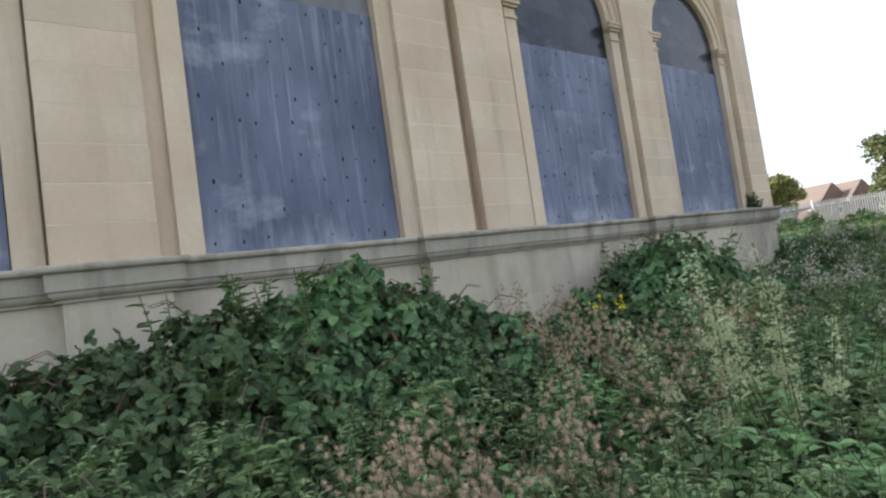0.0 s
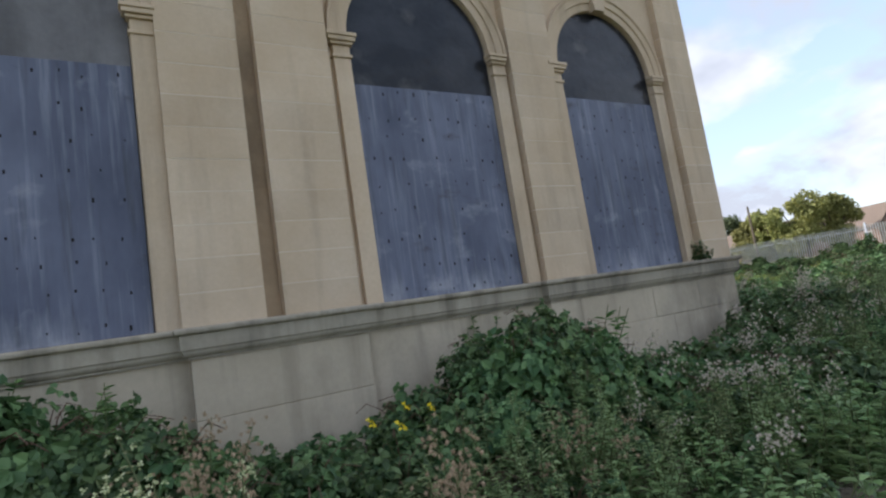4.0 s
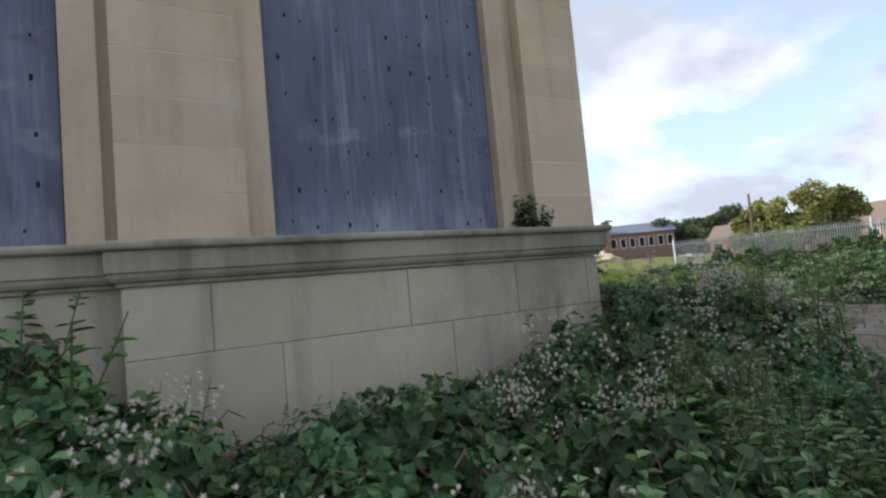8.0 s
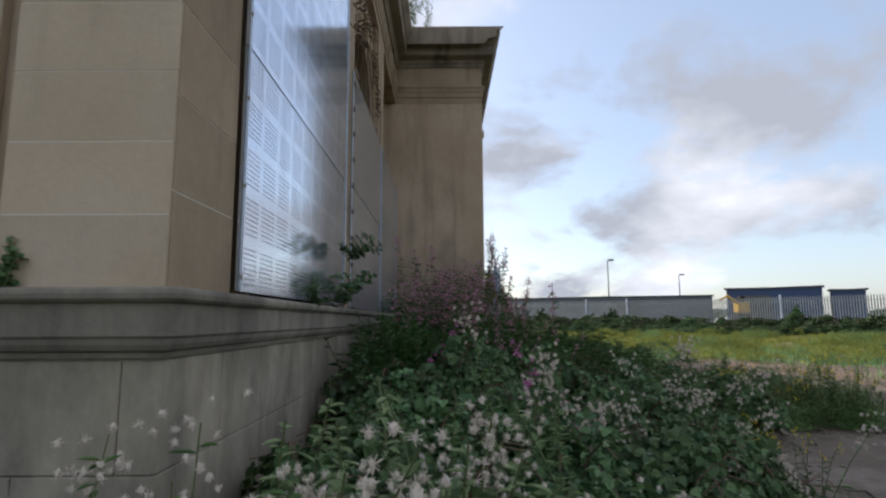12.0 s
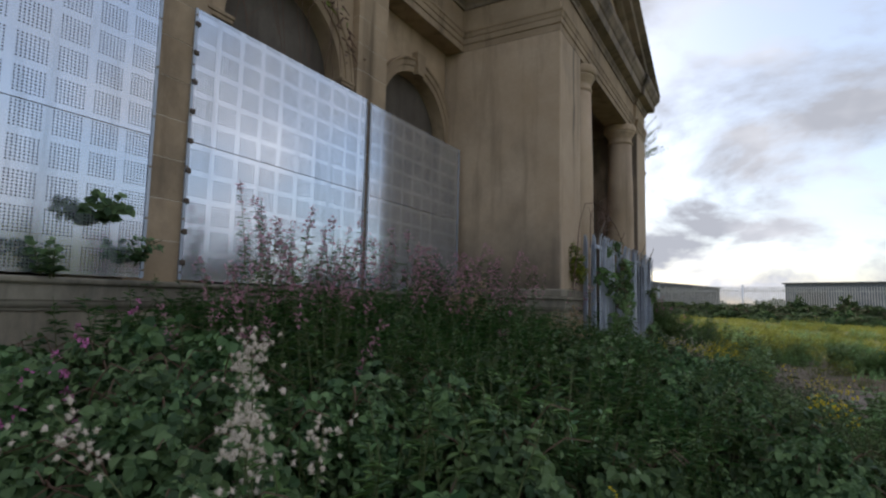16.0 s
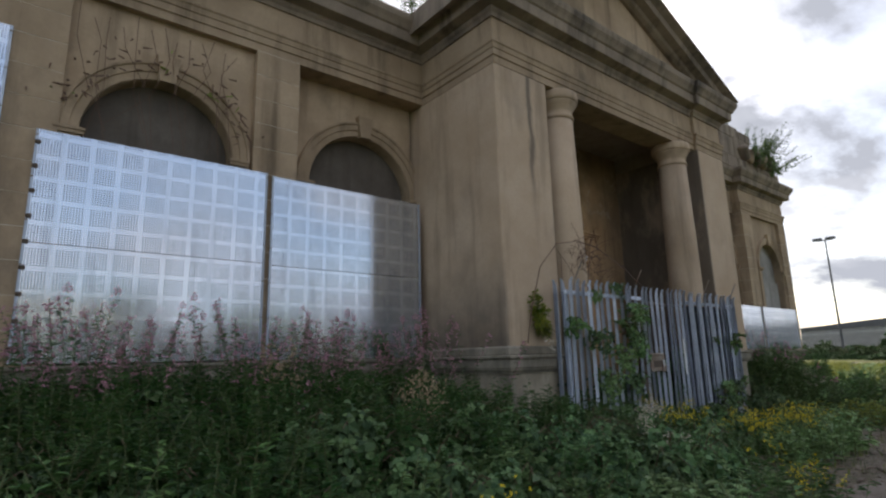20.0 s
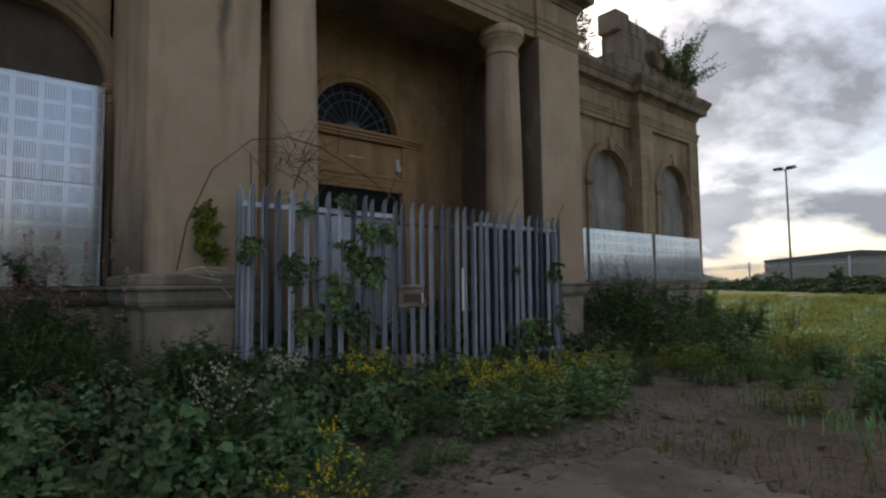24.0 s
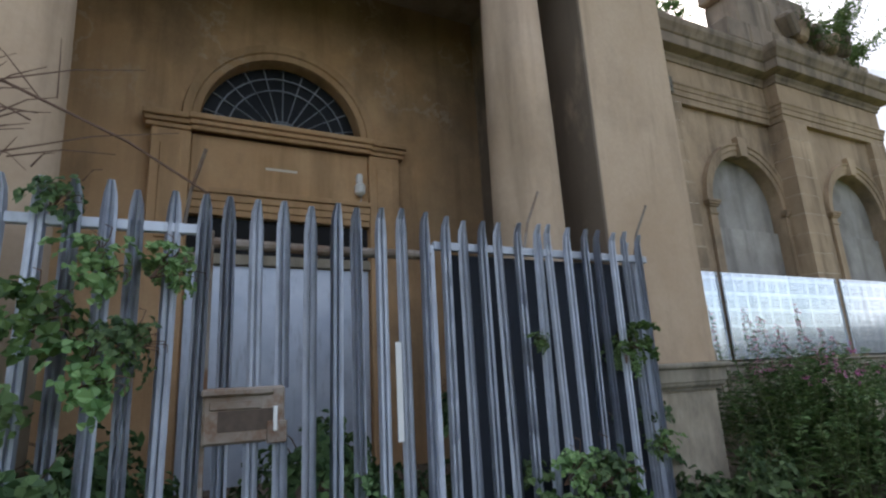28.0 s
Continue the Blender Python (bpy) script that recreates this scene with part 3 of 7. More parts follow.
def slab(name, cx, cy, pts_n, rx, ry, rot, seed, lift=0.03):
    """A broken concrete slab of uneven outline, lying on the ground."""
    rnd = random.Random(seed)
    pts_n *= 3
    bm = bmesh.new()
    top, bot = [], []
    for i in range(pts_n):
        a = 2 * math.pi * i / pts_n
        k = 1 / max(abs(math.cos(a)), abs(math.sin(a))) ** 0.75 * rnd.uniform(0.93, 1.05)
        k *= 1 + 0.16 * noise.noise(Vector((3 * math.cos(a), 3 * math.sin(a), seed)))
        x, y = rx * k * math.cos(a), ry * k * math.sin(a)
        xx, yy = cx + x * math.cos(rot) - y * math.sin(rot), cy + x * math.sin(rot) + y * math.cos(rot)
        top.append(bm.verts.new((xx, yy, ground_z(xx, yy) + lift + 0.02)))
        bot.append(bm.verts.new((xx, yy, ground_z(xx, yy) - 0.12)))
    c = bm.verts.new((cx, cy, ground_z(cx, cy) + lift + 0.03))
    for i in range(pts_n):
        j = (i + 1) % pts_n
        bm.faces.new((top[i], top[j], c))
        bm.faces.new((top[i], top[j], bot[j], bot[i]))
    ob = link_mesh(name, bm, M_CONC)
    return tagged(ob, "cracked pale concrete slab lying in the dirt", "paving slab", "concrete slabs of the forecourt", "structure")


slab("concrete_slab", 4.95, 3.55, 26, 1.15, 0.72, 0.55, 1, -0.005)
slab("concrete_slab", 5.55, 9.55, 30, 1.0, 1.5, -0.15, 2, -0.014)
slab("concrete_slab", 7.55, 9.3, 26, 0.9, 1.3, -0.3, 3, -0.016)
slab("concrete_slab", 7.9, 3.1, 24, 1.7, 0.85, 0.6, 4, 0.0)
slab("concrete_slab", 7.2, 0.6, 24, 1.6, 0.8, 0.2, 8, 0.0)
slab("concrete_slab", 1.2, -1.9, 24, 1.1, 0.5, 0.5, 5, -0.008)
slab("concrete_slab", -1.6, -2.6, 24, 1.3, 0.45, 0.2, 6, -0.008)
slab("concrete_slab", -5.76, -0.35, 18, 0.5, 0.36, 0.0, 7, 0.0)

# ---------------------------------------------------------------- the building: shell
LEDGE, TOP_PILASTER, SPRING, TOP_CORNICE = 1.60, 5.62, 4.06, 6.94
END = 23.34                                  # the far corner; the front mirrors about its middle
MID = END / 2
PILASTERS_SOUTH = ((-12.0, -11.50), (-9.35, -8.76), (-6.71, -6.12), (-5.98, -5.35), (-3.305, -2.685), (-0.66, -0.097))
BAYS_SOUTH = ((-10.33, -11.50, -9.35), (-7.672, -8.76, -6.71), (-4.322, -5.35, -3.305), (-1.731, -2.685, -0.66))
PILASTERS_EAST = ((0.102, 0.62), (2.98, 3.58), (5.59, 6.18))
BAYS_EAST = ((1.80, 0.30, 2.98), (4.56, 3.4, 5.75), (7.36, 5.95, 8.25))
R_OPEN, R_SOUTH, R_BACK = 0.80, 0.80, 0.87
WING_SHIFT = 0.30                            # the far wing's windows sit a little further out
O_PIL, O_WALL, O_BOARD = -0.092, -0.19, -0.215


def mirror(u):
    return END - u


def stone_courses(face, wall, u0, u1, o0, o1, z0, z1, mat, course=0.222, seed=0, split=False):
    """Facing blocks of a pilaster, one by one, with fine recessed joints."""
    rnd = random.Random(seed)
    n = round((z1 - z0) / course)
    h = (z1 - z0) / n
    for i in range(n):
        cuts = [u0, u1]
        if split and i % 2 == rnd.randint(0, 1):
            cuts.insert(1, u0 + (u1 - u0) * rnd.choice((0.42, 0.5, 0.58)))
        for a, b in zip(cuts, cuts[1:]):
            g = rnd.uniform(0.0014, 0.0034)
            bm = bmesh.new()
            face.box(bm, a + (g if a > u0 else 0), b - (g if b < u1 else 0), o0, o1 - rnd.uniform(0, 0.0012), z0 + i * h + g, z0 + (i + 1) * h - g)
            part("stone_block", bm, mat, wall)


def impost(face, parent, ua, ub, o_out, mat, zt=SPRING):
    """The moulded cap on a window jamb, just below the arch."""
    bm = bmesh.new()
    for (za, zb, e) in ((-0.20, -0.175, 0.012), (-0.115, -0.08, 0.03), (-0.08, -0.045, 0.05), (-0.045, 0.0, 0.065)):
        face.box(bm, ua - (e if ua < ub else 0), ub + e, o_out - 0.14, o_out + e, zt + za, zt + zb, 0.006)
    return part("impost", bm, mat, parent)


ROOTS = {}


def root(name, label, cat="wall", kind="structure"):
    ob = new(name)
    ROOTS[name] = ob
    return tagged(ob, label, cat, kind=kind)


def window_bay(face, wall, uc, u0, u1, mat, mat_trim, keyed=True, r=R_OPEN):
    part("wall_panel", arch_wall(face, u0, u1, LEDGE, TOP_PILASTER, uc, r, SPRING, O_WALL, 0.34, LEDGE + 0.01), mat, wall)
    prof = ((0.0, O_WALL), (0.0, O_WALL + 0.025), (0.085, O_WALL + 0.032), (0.09, O_WALL + 0.05), (0.165, O_WALL + 0.056), (0.175, O_WALL + 0.075), (0.20, O_WALL + 0.078), (0.205, O_WALL))
    part("archivolt", archivolt(face, uc, SPRING, r + 0.004, prof), mat_trim, wall)
    for s in (-1, 1):
        bm = bmesh.new()
        a, b = sorted((uc + s * (r + 0.003), uc + s * (r + 0.165)))
        face.box(bm, a, b, O_WALL, O_WALL + 0.05, LEDGE + 0.004, SPRING - 0.2, 0.005)
        part("jamb", bm, mat_trim, wall)
        bm = bmesh.new()
        for za, zb, e in ((-0.225, -0.195, 0.015), (-0.195, -0.105, 0.0), (-0.105, -0.075, 0.025), (-0.075, -0.035, 0.048), (-0.035, 0.0, 0.06)):
            face.box(bm, a - e * 0.999, b + e * (0.25 if s > 0 else 1), O_WALL - 0.005, O_WALL + 0.05 + e, SPRING + za, SPRING + zb, 0.004)
        part("impost", bm, mat_trim, wall)
    if keyed:
        bm = bmesh.new()
        pts = [(-0.085, -0.03), (0.085, -0.03), (0.125, 0.30), (-0.125, 0.30)]
        lo = [bm.verts.new(face.p(uc + a, O_WALL, SPRING + r + b)) for a, b in pts]
        hi = [bm.verts.new(face.p(uc + a, O_WALL + 0.10, SPRING + r + b)) for a, b in pts]
        bm.faces.new(lo)
        bm.faces.new(hi)
        for i in range(4):
            bm.faces.new((lo[i], lo[(i + 1) % 4], hi[(i + 1) % 4], hi[i]))
        part("keystone", bm, mat_trim, wall)


def screw_holes(face, uc, z0, z1, o, seed, n_cols=9):
    rnd = random.Random(seed)
    bm = bmesh.new()
    z = z0 + 0.09
    while z < z1 - 0.05:
        for i in range(n_cols):
            if rnd.random() < 0.78:
                u = uc - 0.75 + 1.5 * (i + 0.5) / n_cols + rnd.gauss(0, 0.025)
                zz, s = z + rnd.uniform(-0.03, 0.03), rnd.uniform(0.0045, 0.0085)
                face.box(bm, u - s, u + s, o - 0.004, o + 0.0025, zz - s * rnd.uniform(1.2, 3.2), zz + s * 1.3)
        z += rnd.uniform(0.15, 0.26)
    return bm


def plywood_window(face, uc, seed, split=3.63, head=None):
    """A window closed with painted plywood below and a dark boarded arch head."""
    w = tagged(new("boarded_window"), "round-headed window boarded with weathered blue-grey plywood", "window", "boarded windows of the long side")
    lo = part("plywood_board", (lambda b: face.box(b, uc - R_SOUTH + 0.006, uc + R_SOUTH - 0.006, O_BOARD - 0.02, O_BOARD, LEDGE + 0.012, split, 0.002))(bmesh.new()), M_BOARD, w, "blue-grey plywood with pale streaks and screw holes")
    part("screw_hole", screw_holes(face, uc, LEDGE, split, O_BOARD, seed), M_HOLE, lo)
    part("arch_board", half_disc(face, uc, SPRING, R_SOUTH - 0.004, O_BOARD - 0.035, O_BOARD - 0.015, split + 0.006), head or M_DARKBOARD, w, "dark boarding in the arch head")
    return w


south = root("wall_south", "long side wall of buff sandstone with tall arched windows")
for k, (u0, u1) in enumerate(PILASTERS_SOUTH):
    bm = bmesh.new()
    SOUTH.box(bm, u0 + 0.004, u1 - 0.004, O_WALL - 0.3, O_PIL - 0.0025, LEDGE, TOP_PILASTER)
    part("pilaster_core", bm, M_MORTAR, south)
for k, (uc, u0, u1) in enumerate(BAYS_SOUTH):
    window_bay(SOUTH, south, uc, u0 - 0.002, u1 + 0.002, M_STONE, M_STONE, r=R_SOUTH)
    plywood_window(SOUTH, uc, 10 + k, (3.58, 3.61, 3.63, 3.70)[k], M_GREYHEAD if k < 2 else None)
bm = bmesh.new()
SOUTH.box(bm, -6.12, -5.98, -0.5, O_WALL - 0.02, LEDGE, TOP_PILASTER)
part("wall_panel", bm, M_STONE_B, south)
bm = bmesh.new()
SOUTH.box(bm, -16, -12.0, -0.5, O_WALL, LEDGE, TOP_PILASTER)
part("wall_panel", bm, M_STONE, south)

east = root("wall_east", "front wing wall of weathered sandstone with arched windows")
for side in (0, 1):
    f = (lambda u: u) if side == 0 else mirror
    for k, (uc, u0, u1) in enumerate(BAYS_EAST):
        a, b = sorted((f(u0), f(u1)))
        # the bays beside the porch lie back, in the far wing the middle one too
        set_back = k > 0 if side == 1 else k == 2
        window_bay(EAST_BACK if set_back else EAST, east, f(uc) + (WING_SHIFT if side == 1 and k < 2 else 0), a, b + (0.11 if side == 1 and k == 1 else 0), M_STONE_B, M_STONE_B, r=R_BACK if set_back else R_OPEN)
    for k, (u0, u1) in enumerate(PILASTERS_EAST):
        a, b = sorted((f(u0), f(u1)))
        if side == 1 and k == 1:
            a, b = a + 0.26, b + 0.28
        bm = bmesh.new()
        (EAST_BACK if side == 1 and k == 2 else EAST).box(bm, a + 0.004, b - 0.004, O_WALL - 0.3, O_PIL - 0.003, LEDGE, TOP_PILASTER)
        part("pilaster_core", bm, M_MORTAR, east)

# plinth, ledge and entablature run round the building as mouldings
J = 0.10
LEDGE_PATH = [(-16, J), (-9.42, J), (-9.42, 0), (-8.60, 0), (-8.60, J), (-6.775, J), (-6.775, 0), (-5.222, 0), (-5.222, J), (-3.405, J), (-3.405, 0), (0, 0), (0, 8.20), (1.68, 8.20), (1.68, 9.46)]
LEDGE_PATH_N = [(1.68, mirror(9.46)), (1.68, mirror(8.20)), (0, mirror(8.20)), (0, END), (-16, END)]
PROF_LEDGE = ((-0.35, 1.612), (-0.014, 1.608), (-0.003, 1.600), (0.0, 1.588), (-0.003, 1.572), (-0.014, 1.562), (-0.034, 1.558), (-0.036, 1.455), (-0.046, 1.446), (-0.050, 1.428), (-0.062, 1.410), (-0.082, 1.402), (-0.084, 1.385), (-0.30, 1.38))
PROF_PLINTH = ((-0.30, 1.382), (-0.110, 1.382), (-0.110, 1.0), (-0.110, -0.5), (-0.30, -0.5))
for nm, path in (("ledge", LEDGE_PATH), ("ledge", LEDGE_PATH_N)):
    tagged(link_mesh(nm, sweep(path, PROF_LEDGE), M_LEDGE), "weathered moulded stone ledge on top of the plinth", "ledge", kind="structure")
    tagged(link_mesh("plinth", sweep(path, PROF_PLINTH), M_PLINTH), "pale grey stone plinth of the building", "plinth", kind="structure")



def plinth_blocks(face, root_ob, cuts_lo, cuts_hi, zm, z0, mat):
    """Large facing stones of the plinth in two courses."""
    rnd = random.Random(len(cuts_lo))
    for cuts, za, zb in ((cuts_lo, z0, zm), (cuts_hi, zm, 1.378)):
        for a, b in zip(cuts, cuts[1:]):
            bm = bmesh.new()
            face.box(bm, a + 0.0015, b - 0.0015, -0.13, -0.099 - rnd.uniform(0, 0.003), za + 0.0015, zb - 0.0015, 0.004)
            part("plinth_stone", bm, mat, root_ob)


plinth_blocks(SOUTH, south, (-3.306, -2.55, -1.45, -0.55, -0.099), (-3.306, -2.9, -1.75, -0.9, -0.225, -0.099), 1.02, -0.4, M_PLINTH)
plinth_blocks(SOUTH, south, (-6.676, -5.321), (-6.676, -5.321), 0.95, -0.4, M_PLINTH)
plinth_blocks(EAST, east, (0.104, 1.1, 2.3, 3.4, 4.5, 5.6, 6.8, 8.1), (0.104, 0.6, 1.7, 2.8, 3.9, 5.0, 6.2, 7.3, 8.1), 1.02, -0.3, M_PLINTH)

PX, PY0 = 1.55, 8.29
ENT_PATH = [(-16, 0.10), (-0.10, 0.10), (-0.10, PY0), (1.55, PY0), (1.55, mirror(9.40)), (1.61, mirror(9.40)), (1.61, mirror(PY0)), (-0.33, mirror(PY0)), (-0.33, 20.0), (-0.10, 20.0), (-0.10, END - 0.10), (-16, END - 0.10)]
PROF_ARCH = ((-0.5, 5.62), (0.0, 5.62), (0.0, 5.73), (0.018, 5.735), (0.018, 5.83), (0.03, 5.835), (0.04, 5.90), (0.055, 5.92), (0.055, 5.945), (-0.02, 5.95), (-0.5, 5.95))
PROF_FRIEZE = ((-0.5, 5.95), (-0.005, 5.95), (-0.005, 6.33), (-0.5, 6.33))
PROF_CORN = ((-0.5, 6.33), (0.02, 6.33), (0.03, 6.38), (0.06, 6.42), (0.06, 6.46), (0.21, 6.50), (0.215, 6.52), (0.225, 6.66), (0.25, 6.68), (0.28, 6.74), (0.32, 6.80), (0.335, 6.86), (0.335, 6.90), (-0.1, 6.94), (-0.5, 6.94))
tagged(link_mesh("architrave", sweep(ENT_PATH, PROF_ARCH), M_STONE_B), "banded stone architrave over the windows and porch", "architrave", kind="structure")
tagged(link_mesh("frieze", sweep(ENT_PATH, PROF_FRIEZE), M_STONE_B), "plain weathered stone frieze with dark drips", "frieze", kind="structure")
tagged(link_mesh("cornice", sweep(ENT_PATH, PROF_CORN), M_SOOT), "projecting soot-blackened stone cornice", "cornice", kind="structure")
bm = bmesh.new()
box(bm, -16, -0.45, 0.45, END - 0.45, 6.90, 7.05)
tagged(link_mesh("roof", bm, M_SOOT), "flat leaded roof behind the parapet", "roof", kind="structure")
bm = bmesh.new()
box(bm, -16.2, -16, 0.1, END - 0.1, -0.5, 6.9)
box(bm, -16, -0.4, END - 0.3, END - 0.1, -0.5, 6.9)
tagged(link_mesh("wall_back", bm, M_STONE_B), "plain stone walls at the back", "wall", kind="structure")

# ---------------------------------------------------------------- porch
porch = root("wall_porch", "projecting temple porch of stained render with two columns")
for s in (0, 1):
    y0, y1 = (PY0, 9.38) if s == 0 else (mirror(9.38), mirror(PY0))
    part("anta", boxed(-0.5, PX + 0.06 * s, y0, y1, 1.6, 5.62, bevel=0.012), M_RENDER, porch, "plain rendered corner pier with dark rain stains and painted shade")
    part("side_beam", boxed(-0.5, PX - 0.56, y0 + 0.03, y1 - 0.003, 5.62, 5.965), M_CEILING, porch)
    part("pier_base", boxed(-0.5, PX + 0.05, y0 - 0.05, y1 + 0.05, 1.6, 1.72, bevel=0.02), M_LEDGE, porch)
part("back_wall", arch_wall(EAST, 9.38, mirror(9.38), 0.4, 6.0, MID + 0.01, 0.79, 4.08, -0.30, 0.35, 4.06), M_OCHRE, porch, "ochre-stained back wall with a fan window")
part("floor", boxed(-0.5, 1.62, 9.3, mirror(9.3), 0.0, 0.72), M_LEDGE, porch)
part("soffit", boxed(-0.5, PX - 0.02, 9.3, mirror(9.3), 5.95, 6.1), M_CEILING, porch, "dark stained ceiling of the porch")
CX = 1.34
for cy in (9.84, 13.38):
    col = tagged(new("column"), "round stone column with a plain moulded capital", "column", "porch columns")
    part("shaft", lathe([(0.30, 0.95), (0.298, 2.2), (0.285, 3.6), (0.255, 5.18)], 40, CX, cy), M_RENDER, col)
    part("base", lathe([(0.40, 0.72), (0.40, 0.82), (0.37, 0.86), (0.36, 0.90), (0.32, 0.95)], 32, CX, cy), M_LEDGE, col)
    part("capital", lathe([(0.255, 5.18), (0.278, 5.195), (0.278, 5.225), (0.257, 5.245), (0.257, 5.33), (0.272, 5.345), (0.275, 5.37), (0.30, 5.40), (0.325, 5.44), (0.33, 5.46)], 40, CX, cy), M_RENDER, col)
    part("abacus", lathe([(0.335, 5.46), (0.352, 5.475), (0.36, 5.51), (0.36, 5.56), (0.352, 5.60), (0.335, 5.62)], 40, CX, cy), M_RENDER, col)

# pediment over the porch
APEX, RAKE = 8.55, 0.0
pediment = root("pediment", "triangular stone pediment with dark moulded raking cornice", "pediment")
bm = bmesh.new()
ya, yb = PY0 - 0.05, mirror(PY0) + 0.05
tri = [(ya, 6.9), (yb, 6.9), (MID, APEX - 0.25)]
fr = [bm.verts.new((PX - 0.06, y, z)) for y, z in tri]
bk = [bm.verts.new((-3.5, y, z)) for y, z in tri]
bm.faces.new(fr)
bm.faces.new(bk)
for i in range(3):
    bm.faces.new((fr[i], fr[(i + 1) % 3], bk[(i + 1) % 3], bk[i]))
part("tympanum", bm, M_STONE_B, pediment)
for s in (-1, 1):
    bm = bmesh.new()
    y_end = MID + s * (MID - PY0 + 0.40)
    prof = ((0.0, -0.34), (0.07, -0.30), (0.10, -0.24), (0.24, -0.20), (0.26, -0.08), (0.35, -0.03), (0.40, 0.0), (-4.5, 0.0), (-4.5, -0.34))
    rings = []
    for y, z in ((y_end, 6.96), (MID, APEX)):
        rings.append([bm.verts.new((PX + o, y, z + dz)) for o, dz in prof])
    for j in range(len(prof)):
        k = (j + 1) % len(prof)
        bm.faces.new((rings[0][j], rings[1][j], rings[1][k], rings[0][k]))
    for r in rings:
        bm.faces.new(r)
    part("raking_cornice", bm, M_SOOT, pediment)

# ---------------------------------------------------------------- fence at the porch, panels
def bolt_mesh():
    bm = bmesh.new()
    bmesh.ops.create_cone(bm, cap_ends=True, segments=8, radius1=0.014, radius2=0.009, depth=0.012)
    bmesh.ops.rotate(bm, verts=bm.verts, cent=(0, 0, 0), matrix=Matrix.Rotation(math.pi / 2, 3, "Y"))
    me = bpy.data.meshes.new("fixing_bolt")
    bm.to_mesh(me)
    bm.free()
    me.materials.append(M_RUST)
    return me


BOLT = bolt_mesh()


def perforated_panel(y0, y1, z0, z1, rows, label, x=-0.085, f=None):
    p = tagged(new("security_panel"), label, "security panel", "perforated panels on the front")
    p.location = (x, y0, z0)
    n = rows
    h = (z1 - z0) / n
    for i in range(n):
        part("steel_sheet", boxed(0, 0.012 + 0.004 * (i % 2), 0.0, y1 - y0, i * h + (0.003 if i else 0), (i + 1) * h - (0.003 if i < n - 1 else 0)), M_PERF, p)
    for yy in (0.012, y1 - y0 - 0.012):
        part("edge_strip", boxed(0.0165, 0.021, yy - 0.012, yy + 0.012, 0.0, z1 - z0), M_SHEET, p, "plain folded steel edge")
        k = int((z1 - z0) / 0.4)
        for i in range(k + 1):
            b = new("fixing_bolt", BOLT)
            b.parent = p
            b.location = (0.021, yy, 0.06 + (z1 - z0 - 0.12) * i / k)
    return p


perforated_panel(0.65, 3.12, 1.63, 4.975, 3, "tall perforated steel security panel fixed over a window")
rusty = perforated_panel(3.41, 5.78, 1.63, 3.95, 2, "perforated steel security panel with rusty clips down one edge")
for i in range(9):
    part("rusty_clip", boxed(0.012, 0.034, 0.0, 0.05, 0.12 + 0.255 * i, 0.165 + 0.255 * i, bevel=0.008), M_OLDRUST, rusty, "rusted steel clip")
perforated_panel(5.84, 8.17, 1.62, 3.925, 2, "perforated steel security panel beside the porch")
perforated_panel(17.16, 17.54, 1.64, 2.845, 1, "narrow strip of perforated steel beside the porch")
perforated_panel(17.62, 20.41, 1.64, 2.845, 1, "low perforated steel panel under a boarded window")
perforated_panel(20.52, 23.07, 1.64, 2.845, 1, "low perforated steel panel under a boarded window")

FX, FY0, FY1 = 1.88, 9.165, 13.985
fence = tagged(new("palisade_fence"), "galvanised steel palisade fence and gate closing the porch", "fence")


def pale_mesh(h, w=0.074, cut=False):
    """A W-section pale with a split, splayed head."""
    bm = bmesh.new()
    prof = [(-w / 2, 0.0), (-w * 0.30, 0.016), (-w * 0.12, 0.016), (0, 0.003), (w * 0.12, 0.016), (w * 0.30, 0.016), (w / 2, 0.0)]
    rows = [(0.0, 1.0, 0.0), (h, 1.0, 0.0)] if cut else [(0.0, 1.0, 0.0), (h - 0.15, 1.0, 0.0), (h - 0.06, 0.80, 0.004), (h, 0.42, 0.03)]
    rings = [[bm.verts.new((d + out, u * k, z)) for u, d in prof] for z, k, out in rows]
    for a, b in zip(rings, rings[1:]):
        for j in range(len(prof) - 1):
            bm.faces.new((a[j], a[j + 1], b[j + 1], b[j]))
    bmesh.ops.solidify(bm, geom=bm.faces[:], thickness=0.003)
    me = bpy.data.meshes.new("pale")
    bm.to_mesh(me)
    bm.free()
    me.materials.append(M_GALV)
    return me


PALE, PALE_LOW, PALE_HIGH = pale_mesh(2.29), pale_mesh(1.04, cut=True), pale_mesh(1.01)
gate = tagged(new("palisade_gate"), "galvanised palisade gate with a rusty lock box", "gate")
rnd = random.Random(5)
n_pales = 35
GATE0, GATE1 = 10.91, 12.20
for i in range(n_pales):
    y = FY0 + (FY1 - FY0) * i / (n_pales - 1)
    par = gate if GATE0 < y < GATE1 else fence
    turn = pose(0, 0, 0, rnd.uniform(-0.5, 0.5), rnd.uniform(-0.6, 0.6), rnd.uniform(-4, 4))
    base = 0.30 + rnd.uniform(-0.02, 0.02)
    if 10.95 < y < 11.31:
        for me, z in ((PALE_LOW, base), (PALE_HIGH, 1.575)):
            p = new("pale", me)
            p.parent = par
            p.matrix_basis = Matrix.Translation((FX + 0.02, y, z)) @ turn
        continue
    p = new("pale", PALE)
    p.parent = par
    p.matrix_basis = Matrix.Translation((FX + 0.02, y, base)) @ turn
